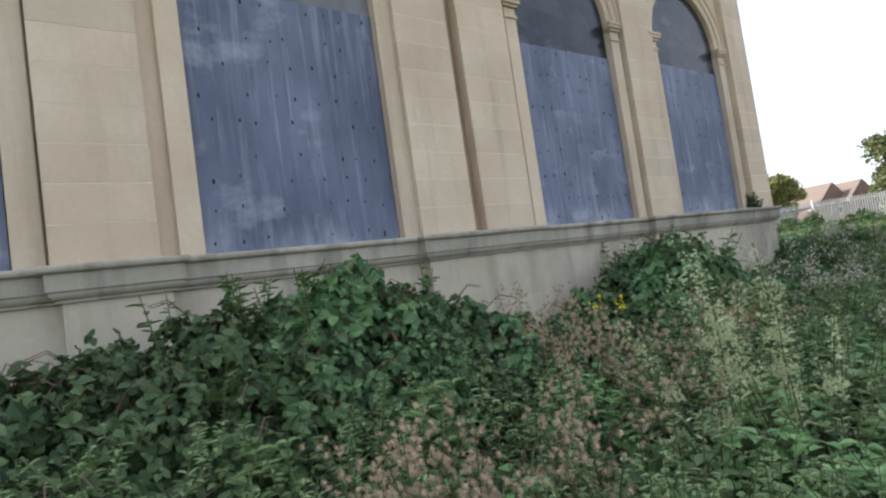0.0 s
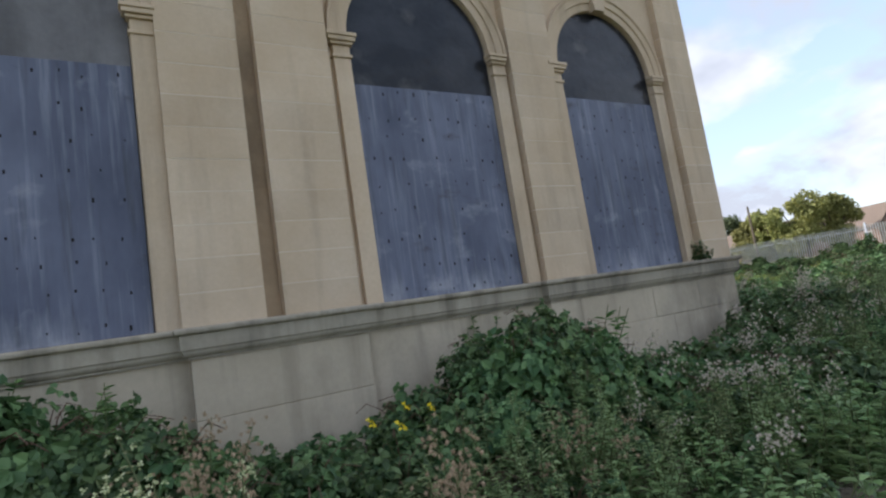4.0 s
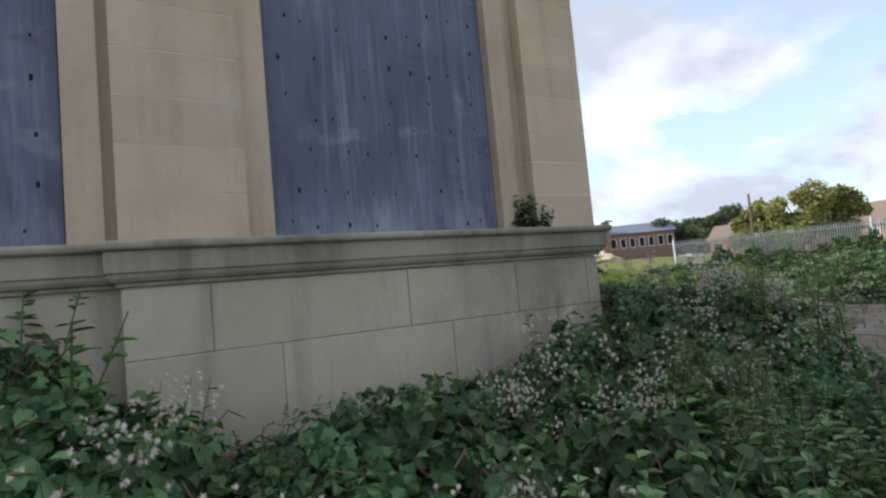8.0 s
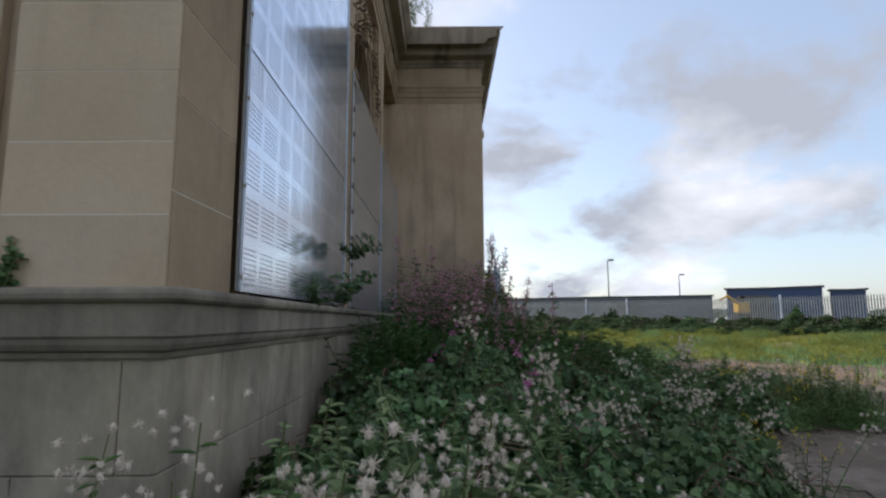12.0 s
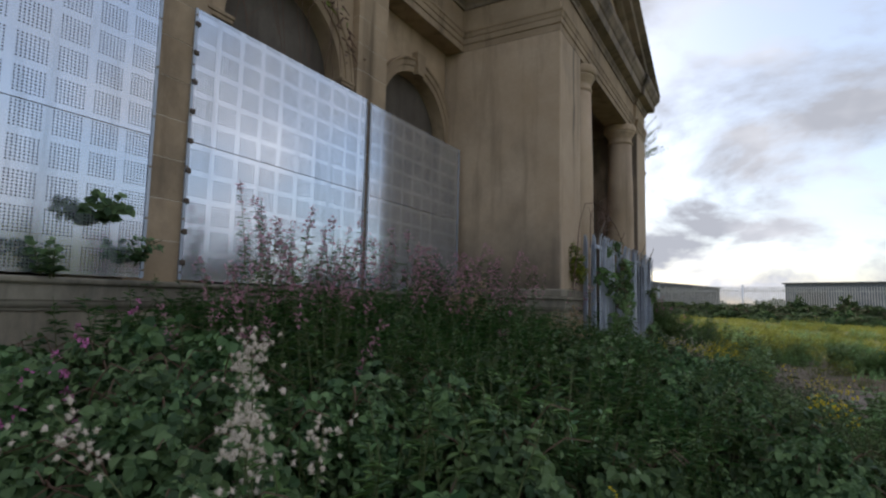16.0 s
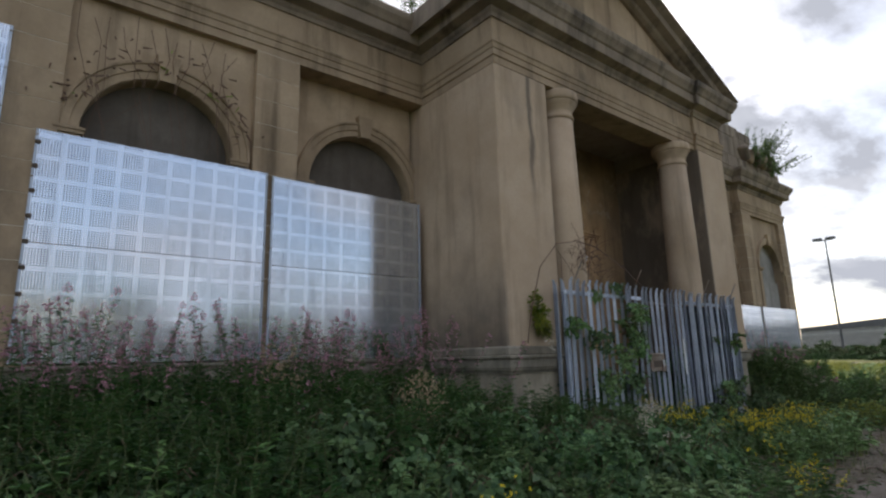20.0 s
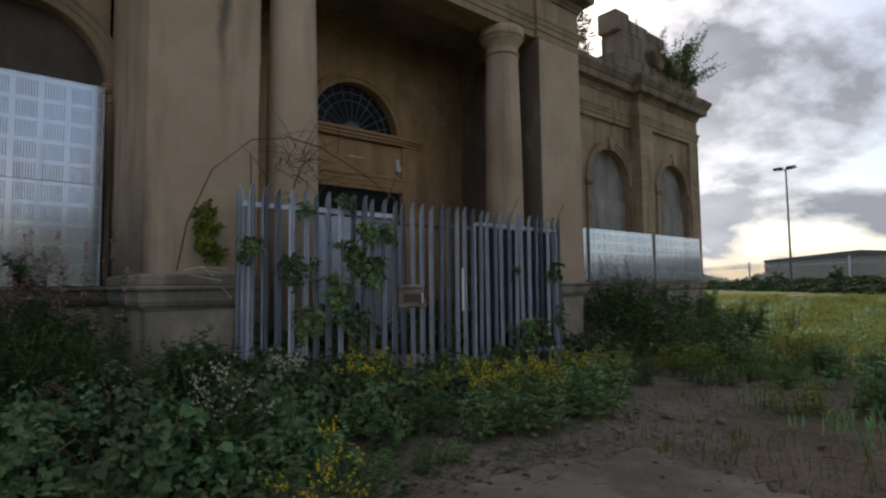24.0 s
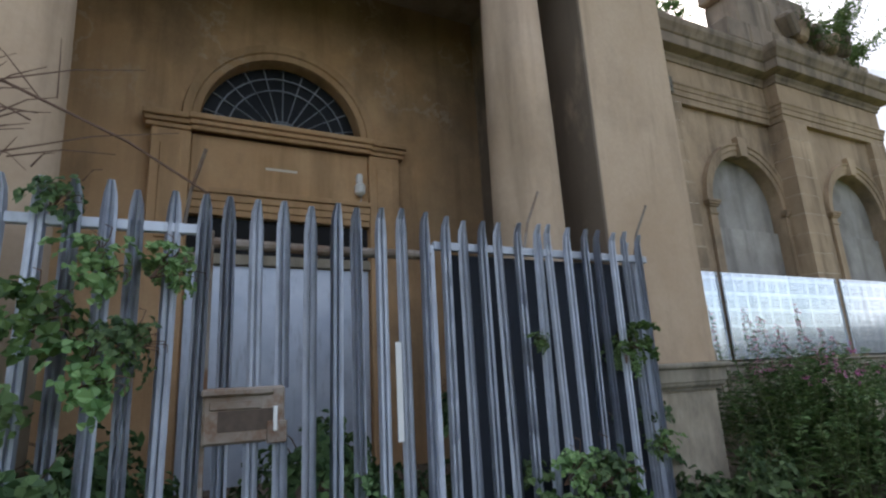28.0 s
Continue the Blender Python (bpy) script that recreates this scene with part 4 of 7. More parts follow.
for y0, y1 in ((FY0 - 0.08, 10.89), (12.22, FY1 + 0.08)):
    for z in (0.62, 2.405):
        part("rail", boxed(FX - 0.03, FX + 0.014, y0, y1, z - 0.026, z + 0.026, bevel=0.004), M_GALV, fence)
for z in (0.62, 2.345):
    bm = bmesh.new()
    tube(bm, [(FX - 0.02, GATE0, z), (FX - 0.02, (GATE0 + GATE1) / 2, z - 0.01), (FX - 0.02, GATE1, z)], 0.03, 0.03, 10)
    part("gate_tube", bm, M_RUST, gate, "rusty tubular gate rail")
for y in (GATE0, GATE1):
    part("stile", boxed(FX - 0.05, FX + 0.005, y - 0.025, y + 0.025, 0.3, 2.41, bevel=0.004), M_RUST if y == GATE0 else M_GALV, gate)
lock = part("lock_box", boxed(FX - 0.03, FX + 0.05, 10.915, 11.305, 1.32, 1.59, bevel=0.012), M_RUST, gate, "rusty steel lock box with a hand hole")
part("hand_hole", boxed(FX + 0.05, FX + 0.053, 10.985, 11.245, 1.38, 1.48, bevel=0.001), M_OLDRUST, lock, "dark brown rusted recess")
part("torn_flap", boxed(FX + 0.03, FX + 0.075, 10.905, 11.245, 1.55, 1.585, bevel=0.008), M_RUST, lock, "bent rusty flap")
part("ragged_strip", boxed(FX + 0.05, FX + 0.06, 10.945, 11.185, 1.485, 1.525, bevel=0.004), M_RUST, lock, "ragged rusty strip")
part("bent_plate", boxed(FX + 0.05, FX + 0.066, 11.215, 11.315, 1.31, 1.42, bevel=0.006), M_RUST, lock, "bent rusty corner plate")
part("latch", boxed(FX + 0.055, FX + 0.07, 11.245, 11.265, 1.37, 1.49, bevel=0.003), M_WHITE, lock, "bright worn latch")
# one solid dark sheet stands for netting and the shaded void behind it
part("dark_sheet", boxed(FX - 0.075, FX - 0.068, 12.36, FY1 - 0.02, 0.30, 2.37, bevel=0.002), M_NAVY, fence, "dark sheet behind the pales, coloured for netting and shaded void")
part("strap", boxed(FX + 0.04, FX + 0.048, 11.925, 11.96, 1.25, 1.80), M_WHITE, gate, "white strip on one pale")
for y in (FY0 - 0.06, FY1 + 0.06):
    for i in range(2):
        p = new("pale", PALE)
        p.parent = fence
        p.matrix_basis = pose(FX - 0.05 - 0.13 * i, y, 0.30, 0, 0, 90 if y > 12 else -90)
    part("post", boxed(FX - 0.10, FX - 0.04, y - 0.03 + (0.05 if y < 12 else -0.05), y + 0.03 + (0.05 if y < 12 else -0.05), 0.1, 2.45), M_GALV, fence)
for y in (10.78, 9.32, 12.95, 14.0):
    bm = bmesh.new()
    tube(bm, [(FX - 0.06, y, 2.38), (FX - 0.02, y + 0.03, 2.62), (FX + 0.06, y + 0.09, 2.84)], 0.011, 0.010, 6)
    part("spike_arm", bm, M_RUST, fence, "rusty bent rod above the fence")

# ---------------------------------------------------------------- vegetation

def arrays_to_mesh(name, verts, quads, mats, slots=None, tris=None):
    """A mesh straight from arrays of corners and faces."""
    me = bpy.data.meshes.new(name)
    faces = quads if isinstance(quads, list) else quads.tolist()
    if tris is not None:
        faces = faces + tris.tolist()
    me.from_pydata(verts.tolist(), [], faces)
    for m in mats:
        me.materials.append(m)
    if slots is not None:
        me.polygons.foreach_set("material_index", slots)
    return me


def unit(v):
    return v / np.maximum(np.linalg.norm(v, axis=-1, keepdims=True), 1e-9)


def leaflets(base, way, nrm, length, width, fold=0.25, droop=0.15):
    """Pointed leaf blades folded along the midrib: six corners and two quads each."""
    n = len(base)
    way = unit(way)
    side = unit(np.cross(way, nrm))
    up = np.cross(side, way)
    L, W = length[:, None], width[:, None]
    v = np.empty((n, 6, 3))
    v[:, 0] = base
    v[:, 1] = base + way * L * 0.30 + side * W * 0.50 + up * W * fold
    v[:, 2] = base + way * L * 0.68 + side * W * 0.42 + up * (W * fold - L * droop * 0.4)
    v[:, 3] = base + way * L - up * L * droop
    v[:, 4] = base + way * L * 0.68 - side * W * 0.42 + up * (W * fold - L * droop * 0.4)
    v[:, 5] = base + way * L * 0.30 - side * W * 0.50 + up * W * fold
    i = (np.arange(n) * 6)[:, None]
    q = np.concatenate([i + np.array([0, 1, 2, 3]), i + np.array([0, 3, 4, 5])])
    return v.reshape(-1, 3), q


def bramble_mesh(seed, n=290, rx=0.46, h=0.5, size=0.066, spread=0.9):
    """A dome of bramble: three-part leaves on arching canes."""
    r = np.random.default_rng(seed)
    a = r.uniform(0, 2 * np.pi, n)
    s = np.sqrt(r.uniform(0, 1, n))
    lump = 0.8 + 0.25 * np.sin(3 * a + seed) + 0.15 * np.sin(5 * a + 2 * seed)
    rad = s * rx * lump
    top = h * np.sqrt(np.clip(1 - (s * 0.98) ** 2, 0, 1)) * (0.85 + 0.25 * np.sin(7 * rad / rx + a * 2 + seed))
    z = top * r.uniform(0.55, 1.08, n)
    p = np.stack([rad * np.cos(a), rad * np.sin(a), z], 1)
    out = unit(np.stack([np.cos(a) * s, np.sin(a) * s, np.full(n, 0.75)], 1) + r.normal(0, 0.35, (n, 3)))
    flat = unit(np.cross(out, r.normal(0, 1, (n, 3))))
    vs, qs, k = [], [], 0
    scale = size * r.uniform(0.65, 1.25, n)
    for j, (ang, f) in enumerate(((0, 1.15), (1.25, 0.92), (-1.25, 0.92))):
        side = np.cross(out, flat)
        way = flat * math.cos(ang) + side * math.sin(ang) - np.array([0, 0, 0.22])
        v, q = leaflets(p + way * 0.008, way, out, scale * f, scale * f * 0.88)
        vs.append(v)
        qs.append(q + k)
        k += len(v)
    verts, quads = np.concatenate(vs), np.concatenate(qs)
    bm = bmesh.new()
    rr = random.Random(seed)
    for i in range(7):
        ang, far = rr.uniform(0, 6.28), rr.uniform(0.5, 1.0) * rx
        hh = h * rr.uniform(0.6, 1.05)
        pts = [(far * t * math.cos(ang), far * t * math.sin(ang), hh * math.sin(t * 2.0) * 1.05) for t in (0.0, 0.25, 0.5, 0.75, 1.0)]
        tube(bm, pts, 0.006, 0.003, 3)
    bm.verts.index_update()
    cv = np.array([v.co[:] for v in bm.verts])
    cf = [[v.index + len(verts) for v in f.verts] for f in bm.faces if len(f.verts) == 4]
    bm.free()
    me = arrays_to_mesh("bramble_bush", verts, quads, [M_BRAMBLE])
    canes = arrays_to_mesh("cane", cv, np.array(cf) - len(verts), [M_CANE])
    return (("foliage", me), ("cane", canes))


def herb_mesh(seed, stems=9, h=0.55, n_leaf=26, length=0.075, width=0.02, mat=None, flower=None, n_flower=0, fsize=0.012, fzone=0.25, rx=0.22, name="herb", ball=False, loose=0.03):
    """A clump of upright stems with narrow leaves and, if given, flowers or seed heads on top."""
    r = np.random.default_rng(seed)
    bm = bmesh.new()
    P, Wy, N, Ln, Wd = [], [], [], [], []
    F = []
    for s in range(stems):
        a, d = r.uniform(0, 6.28), rx * math.sqrt(r.uniform(0, 1))
        x0, y0 = d * math.cos(a), d * math.sin(a)
        lean = r.normal(0, 0.10, 2)
        hh = h * r.uniform(0.65, 1.1)
        pts = [(x0 + lean[0] * t * hh * (1 + t), y0 + lean[1] * t * hh * (1 + t), hh * t) for t in (0, 0.35, 0.7, 1.0)]
        tube(bm, pts, 0.0045, 0.002, 3)
        for i in range(n_leaf):
            t = r.uniform(0.08, 0.97)
            j = min(int(t * 3), 2)
            q = t * 3 - j
            p = np.array(pts[j]) * (1 - q) + np.array(pts[j + 1]) * q
            ang = r.uniform(0, 6.28)
            P.append(p)
            Wy.append((math.cos(ang), math.sin(ang), r.uniform(0.0, 0.7)))
            N.append((-math.cos(ang) * 0.4, -math.sin(ang) * 0.4, 1.0))
            Ln.append(length * r.uniform(0.6, 1.2) * (1.15 - 0.6 * t))
            Wd.append(width * r.uniform(0.7, 1.2))
        tip = np.array(pts[-1])
        for i in range(n_flower):
            t = 1 - fzone * r.uniform(0, 1)
            p = np.array(pts[2]) * (1 - t) / 0.3 + tip * (t - 0.7) / 0.3 if t > 0.7 else np.array(pts[2])
            sp = 0.040 if ball else loose
            F.append(p + r.normal(0, sp, 3) * (1, 1, 0.7))
    v, q = leaflets(np.array(P), np.array(Wy), np.array(N), np.array(Ln), np.array(Wd), 0.15, 0.25)
    bm.verts.index_update()
    cv = np.array([c.co[:] for c in bm.verts])
    cf = np.array([[c.index + len(v) for c in f.verts] for f in bm.faces if len(f.verts) == 4])
    bm.free()
    made = [("foliage", arrays_to_mesh(name, v, q, [mat or M_HERB])), ("stem", arrays_to_mesh("stem", cv, cf - len(v), [M_STEM]))]
    if F:
        tv, tq = (balls if ball else tufts)(np.array(F), fsize, r)
        made.append(("flower_head", arrays_to_mesh("flower", tv, tq, [flower])))
    return tuple(made)


def balls(centres, size, r):
    """Round woolly seed heads: lumpy little balls with a ragged fringe."""
    bm = bmesh.new()
    bmesh.ops.create_icosphere(bm, subdivisions=1, radius=1.0)
    bm.verts.index_update()
    bv = np.array([v.co[:] for v in bm.verts])
    bf = np.array([[v.index for v in f.verts] + [f.verts[2].index] for f in bm.faces])[:, :3]
    bm.free()
    m = len(centres)
    each = r.uniform(0.7, 1.1, (m, 1, 1))
    v = centres[:, None, :] + bv[None] * size * 0.85 * each * r.uniform(0.5, 1.2, (m, len(bv), 1)) * np.array([1, 1, 1.25])
    f = (np.arange(m) * len(bv))[:, None, None] + bf[None]
    tv, tq = tufts(centres, size * 1.2, r, 40, 0.055)
    k = m * len(bv)
    faces = f.reshape(-1, 3).tolist() + (tq + k).tolist()
    return np.concatenate([v.reshape(-1, 3), tv]), faces


def tufts(centres, size, r, n=10, slim=0.24):
    """Ragged little heads: narrow quads that stick out of each centre in all directions."""
    m = len(centres)
    d = unit(r.normal(0, 1, (m, n, 3)) + np.array([0, 0, 0.35]))
    s = unit(np.cross(d, r.normal(0, 1, (m, n, 3))))
    L = size * r.uniform(0.7, 1.5, (m, n, 1))
    W = L * slim
    c = centres[:, None, :]
    v = np.stack([c + d * 0, c + d * L * 0.7 + s * W, c + d * L, c + d * L * 0.7 - s * W], 2).reshape(-1, 3)
    q = np.arange(m * n * 4).reshape(-1, 4)
    return v, q


def blade_field(name, xs, ys, zs, hmin, hmax, wid, mat, label, cat, seed, per=3):
    """Many single bent blades joined into one sheet of growth."""
    r = np.random.default_rng(seed)
    p = np.repeat(np.stack([xs, ys, zs], 1), per, 0) + r.normal(0, 0.05, (len(xs) * per, 3)) * (1, 1, 0)
    n = len(p)
    a = r.uniform(0, 2 * np.pi, n)
    h = r.uniform(hmin, hmax, n)
    lean = np.stack([np.cos(a), np.sin(a), np.zeros(n)], 1) * (h * r.uniform(0.1, 0.7, n))[:, None]
    side = np.stack([-np.sin(a), np.cos(a), np.zeros(n)], 1) * (wid * r.uniform(0.6, 1.4, n))[:, None]
    up = np.array([0, 0, 1.0])
    v = np.empty((n, 5, 3))
    v[:, 0], v[:, 1] = p - side, p + side
    v[:, 2] = p + side * 0.8 + lean * 0.35 + up * (h * 0.6)[:, None]
    v[:, 3] = p - side * 0.8 + lean * 0.35 + up * (h * 0.6)[:, None]
    v[:, 4] = p + lean + up * h[:, None]
    i = (np.arange(n) * 5)[:, None]
    me = bpy.data.meshes.new(name)
    me.from_pydata(v.reshape(-1, 3).tolist(), [], (i + np.array([0, 1, 2, 3])).tolist() + (i + np.array([3, 2, 4])).tolist())
    me.materials.append(mat)
    return tagged(new(name, me), label, cat, kind="stuff")


def bump2(x, y, cx, cy, rx, ry):
    return math.exp(-((x - cx) / rx) ** 2 - ((y - cy) / ry) ** 2)


def edge_x(y):
    """How far the thicket reaches out from the front."""
    pts = ((-1.5, 0.10), (-1.1, 0.55), (-0.5, 1.25), (0.5, 2.2), (2, 3.1), (3.5, 3.5), (5, 4.2), (7, 4.7), (8.5, 4.75), (10, 4.2), (11.5, 3.6), (14, 3.3), (15.5, 3.0), (18, 2.6), (24, 2.2))
    for (a, xa), (b, xb) in zip(pts, pts[1:]):
        if a <= y <= b:
            return xa + (xb - xa) * (y - a) / (b - a)
    return 0.0


def canopy(x, y):
    """Height of the growth, or None where the ground is bare."""
    g = ground_z(x, y)
    if x <= 0.0 and y < 0.1:                      # along the side wall
        if y < -4.2 or x < -13:
            return None
        v = 0.62 - 0.10 * max(0, -y - 1.2)
        v += 0.75 * bump2(x, y, -7.75, -0.35, 1.15, 0.75)
        v += 0.42 * bump2(x, y, -9.6, -0.4, 1.1, 0.8)
        v += 0.66 * bump2(x, y, -4.35, -0.35, 0.85, 0.75)
        v += 0.42 * bump2(x, y, -0.5, -0.45, 0.7, 0.45)
        v += 0.30 * bump2(x, y, -3.8, -0.45, 0.40, 0.45)
        v += 0.06 * bump2(x, y, -8.3, -0.3, 0.6, 0.4)
        v += 0.12 * bump2(x, y, -2.4, -0.6, 0.9, 0.6)
        v -= 0.10 * bump2(x, y, -5.85, -0.2, 0.4, 0.5)
        lim = -1.95 if x > -2.6 else (-2.3 if x > -5.5 else -4.0)
        if y < lim:
            return None
        if y < lim + 0.6:
            v -= 0.25 * (lim + 0.6 - y) / 0.6
        return v
    ex = edge_x(y)
    if x > ex and 4.5 < y < 7.7 and x < 5.9 - 0.3 * abs(y - 5.8):
        return g + 0.30 + 0.25 * (noise.noise(Vector((x, y, 1.5))) + 0.5)
    if x > ex and 5.0 < y < 7.4 and x < 6.4 - 0.4 * abs(y - 6.0):
        return g + 0.16 + 0.22 * (noise.noise(Vector((x, y, 1.5))) + 0.5)
    if x > ex and 14.6 + 1.2 * math.sin(x * 1.3) < y < 24 and x < 7.5:
        return g + 0.10 + 0.3 * (noise.noise(Vector((x * 0.6, y * 0.6, 4.5))) + 0.3) if noise.noise(Vector((x * 0.6, y * 0.6, 4.5))) > -0.2 else None
    if x < 0.05 or x > ex or y > 23:
        return None
    if 9.0 < y < 14.3 and x < 2.05:
        return None
    if 7.9 < y < 15.4 and x < 1.75:
        return None
    t = x / max(ex, 0.1)
    if y < 15:
        wall = 0.95 + 0.50 * min(max((y - 1.6) / 1.6, 0), 1) - 0.25 * min(max((y - 7.0) / 1.5, 0), 1)
        v = wall * (1 - t) + 0.62 * t + 0.30 * math.sin(math.pi * t) * (1 if y < 6 else 0.5)
        if y > 8:
            v -= 0.32 * min((y - 8) / 3.5, 1) * (1 - 0.3 * t)
    else:
        v = 1.0 + 0.75 * bump2(x, y, 1.3, 16.6, 1.1, 1.1) - 0.4 * t
    if t > 0.85:
        v -= 0.25 * (t - 0.85) / 0.15
    return max(v, g + 0.18)


BRAMBLES = [bramble_mesh(s, 360, 0.46, 0.5, 0.056) for s in range(1, 7)]
BIG_BRAMBLES = [bramble_mesh(s, 270, 0.42, 0.5, 0.074) for s in range(21, 24)]
FEATHER = [herb_mesh(s, 13, 0.46, 44, 0.055, 0.013, M_SAGE, rx=0.26) for s in (131, 132, 133)]
HERBS = [herb_mesh(s, 10, 0.55, 24, 0.085, 0.022) for s in range(31, 34)]
SPIRES = [herb_mesh(s, 13, 0.62, 40, 0.095, 0.015, M_SPIRE, rx=0.26) for s in range(35, 38)]
FRESH = [herb_mesh(s, 9, 0.42, 18, 0.10, 0.042, M_FRESH, rx=0.24) for s in (38, 39)] + [herb_mesh(40, 14, 0.38, 26, 0.12, 0.010, M_FRESH, rx=0.24)]
BURDOCK = [herb_mesh(s, 7, 0.30, 7, 0.13, 0.085, M_FRESH, rx=0.16) for s in (44, 45)]


def place(name, kit, x, y, z, s, yaw, label, cat, group, tilt=(0, 0), sz=1.0):
    """Set a plant (a main mesh and its parts, sharing mesh data) at a spot."""
    ob = new(name, None if isinstance(kit, tuple) else kit)
    ob.matrix_basis = pose(x, y, z, tilt[0], tilt[1], yaw) @ Matrix.Diagonal((s, s, s * sz, 1))
    for part_name, me in kit if isinstance(kit, tuple) else ():
        c = tagged(new(part_name, me), kind="stuff")
        c.parent = ob
    return tagged(ob, label, cat, group)


def join_rest(name, spots, label, cat):
    """Growth too plentiful to count: all of it joined into one sheet per kind of mesh."""
    groups = {}
    for kit, m in spots:
        for _, me in kit:
            groups.setdefault(me.materials[0].name, []).append((me, m))
    main = None
    for mat_name, items in groups.items():
        V, F, k = [], [], 0
        for me, m in items:
            co = np.empty(len(me.vertices) * 3)
            me.vertices.foreach_get("co", co)
            co = co.reshape(-1, 3) @ np.array(m.to_3x3()).T + np.array(m.translation)
            V.append(co)
            F += [[i + k for i in p.vertices] for p in me.polygons]
            k += len(co)
        me2 = bpy.data.meshes.new(name)
        me2.from_pydata(np.concatenate(V).tolist(), [], F)
        me2.materials.append(items[0][0].materials[0])
        ob = new(name if main is None else "stem", me2)
        if main is None:
            main = tagged(ob, label, cat, kind="stuff")
        else:
            ob.parent = tagged(main)
            tagged(ob, kind="stuff")


def plant_thicket():
    """Brambles and weeds, set out on a jittered grid; the ones by the way are things, the rest one sheet."""
    rnd = random.Random(8)
    step = 0.36
    herbs, brambles = [], []
    y = -4.2
    while y < 22.5:
        x = -12.5
        while x < 8.6:
            px, py = x + rnd.uniform(-0.16, 0.16), y + rnd.uniform(-0.16, 0.16)
            x += step if y < 15 and x > -11 else step * 1.6
            v = canopy(px, py)
            if v is None:
                continue
            if px <= 0.0 and py > -0.24:
                py = -0.24 - rnd.uniform(0, 0.1)
            if px > 0 and py > 0 and px < 0.24:
                px = 0.26 + rnd.uniform(0, 0.1)
            g = ground_z(px, py)
            tall = v - g
            s = rnd.uniform(0.75, 1.15)
            open_side = px > 4.6 or (px < 0 and py < -1.9) or (px > 0 and px > edge_x(py) - 0.9)
            spire = py > 2.6 and py < 9 and px > 0 and (px < 0.66 * edge_x(py) + 0.25 * math.sin(py * 2.1) or rnd.random() < 0.35)
            if py > 15.2 and px < 4 and rnd.random() < 0.9:
                hs = rnd.uniform(0.9, 1.6)
                herbs.append((rnd.choice((HERBS[0], HERBS[1], FRESH[0], SPIRES[0], HERBS[2])), px, py, max(g - 0.03, v + rnd.uniform(-0.25, 0.15) - 0.55 * hs), hs, rnd.uniform(0, 360), (rnd.uniform(-12, 12), rnd.uniform(-12, 12))))
                if rnd.random() < 0.25:
                    brambles.append((rnd.choice(BRAMBLES), px, py, v - 0.4 - 0.5 * s, s, rnd.uniform(0, 360), (0, 0)))
                continue
            if 0 < px < 1.9 and py < 0.7 and rnd.random() < 0.14:
                hs = rnd.uniform(0.9, 1.4)
                herbs.append((rnd.choice(FEATHER), px, py, max(g - 0.03, v + rnd.uniform(-0.05, 0.12) - 0.38 * hs), hs, rnd.uniform(0, 360), (rnd.uniform(-10, 10), rnd.uniform(-10, 10))))
                if rnd.random() < 0.5:
                    brambles.append((rnd.choice(BRAMBLES), px, py, v - 0.25 - 0.5 * s, s, rnd.uniform(0, 360), (0, 0)))
                continue
            if spire and rnd.random() < 0.88:
                hs = rnd.uniform(0.9, 1.35)
                herbs.append((rnd.choice(SPIRES if px < 3.0 or rnd.random() < 0.5 else FRESH), px, py, v + rnd.uniform(-0.05, 0.14) - 0.6 * hs, hs, rnd.uniform(0, 360), (0, 0)))
                if rnd.random() < 0.7:
                    brambles.append((rnd.choice(BRAMBLES), px, py, v - 0.22 - 0.5 * s, s, rnd.uniform(0, 360), (0, 0)))
                continue
            if px < -0.3 and py < -1.35 - 0.35 * math.sin(px * 1.7) and rnd.random() < 0.88:
                hs = rnd.uniform(0.85, 1.35)
                herbs.append((rnd.choice((FEATHER + FRESH[:1] if px < -3 else FEATHER[:1] + FRESH[:2]) if rnd.random() < 0.85 else BURDOCK), px, py, max(g - 0.03, v - 0.36 * hs), hs, rnd.uniform(0, 360), (0, 0)))
                if rnd.random() < 0.35:
                    brambles.append((rnd.choice(BRAMBLES), px, py, v - 0.12 - 0.5 * s, s, rnd.uniform(0, 360), (0, 0)))
                continue
            if px > -0.6 and py < 2.4:
                brambles.append((rnd.choice(BRAMBLES), px, py, v - 0.45 * s, s * 0.9, rnd.uniform(0, 360), (rnd.uniform(-14, 14), rnd.uniform(-14, 14))))
                continue
            if (open_side and tall < 0.5) or rnd.random() < (0.45 if open_side else 0.14) or (py > 3.0 and rnd.random() < 0.35):
                hs = max(0.5, min(1.6, tall / 0.5)) * rnd.uniform(0.8, 1.1)
                herbs.append((rnd.choice(HERBS if px < 3.6 or rnd.random() < 0.45 else FRESH), px, py, max(g - 0.03, v - 0.56 * hs), hs, rnd.uniform(0, 360), (0, 0)))
                if tall > 0.6 and not open_side:
                    brambles.append((rnd.choice(BRAMBLES), px, py, v - 0.16 - 0.5 * s, s, rnd.uniform(0, 360), (0, 0)))
                continue
            kind = rnd.choice(BIG_BRAMBLES if rnd.random() < 0.4 else BRAMBLES)
            wob = 0.10 * noise.noise(Vector((px * 1.7, py * 1.7, 3)))
            brambles.append((kind, px, py, v + wob - 0.5 * s, s, rnd.uniform(0, 360), (rnd.uniform(-14, 14), rnd.uniform(-14, 14))))
            if tall > 0.75 and rnd.random() < 0.6:
                brambles.append((kind, px + rnd.uniform(-0.1, 0.1), py - (0.12 if px < 0 else 0), v + wob - 0.95 * s, s * 1.05, rnd.uniform(0, 360), (rnd.uniform(-14, 14), rnd.uniform(-14, 14))))
        y += step if y < 15 else step * 1.6

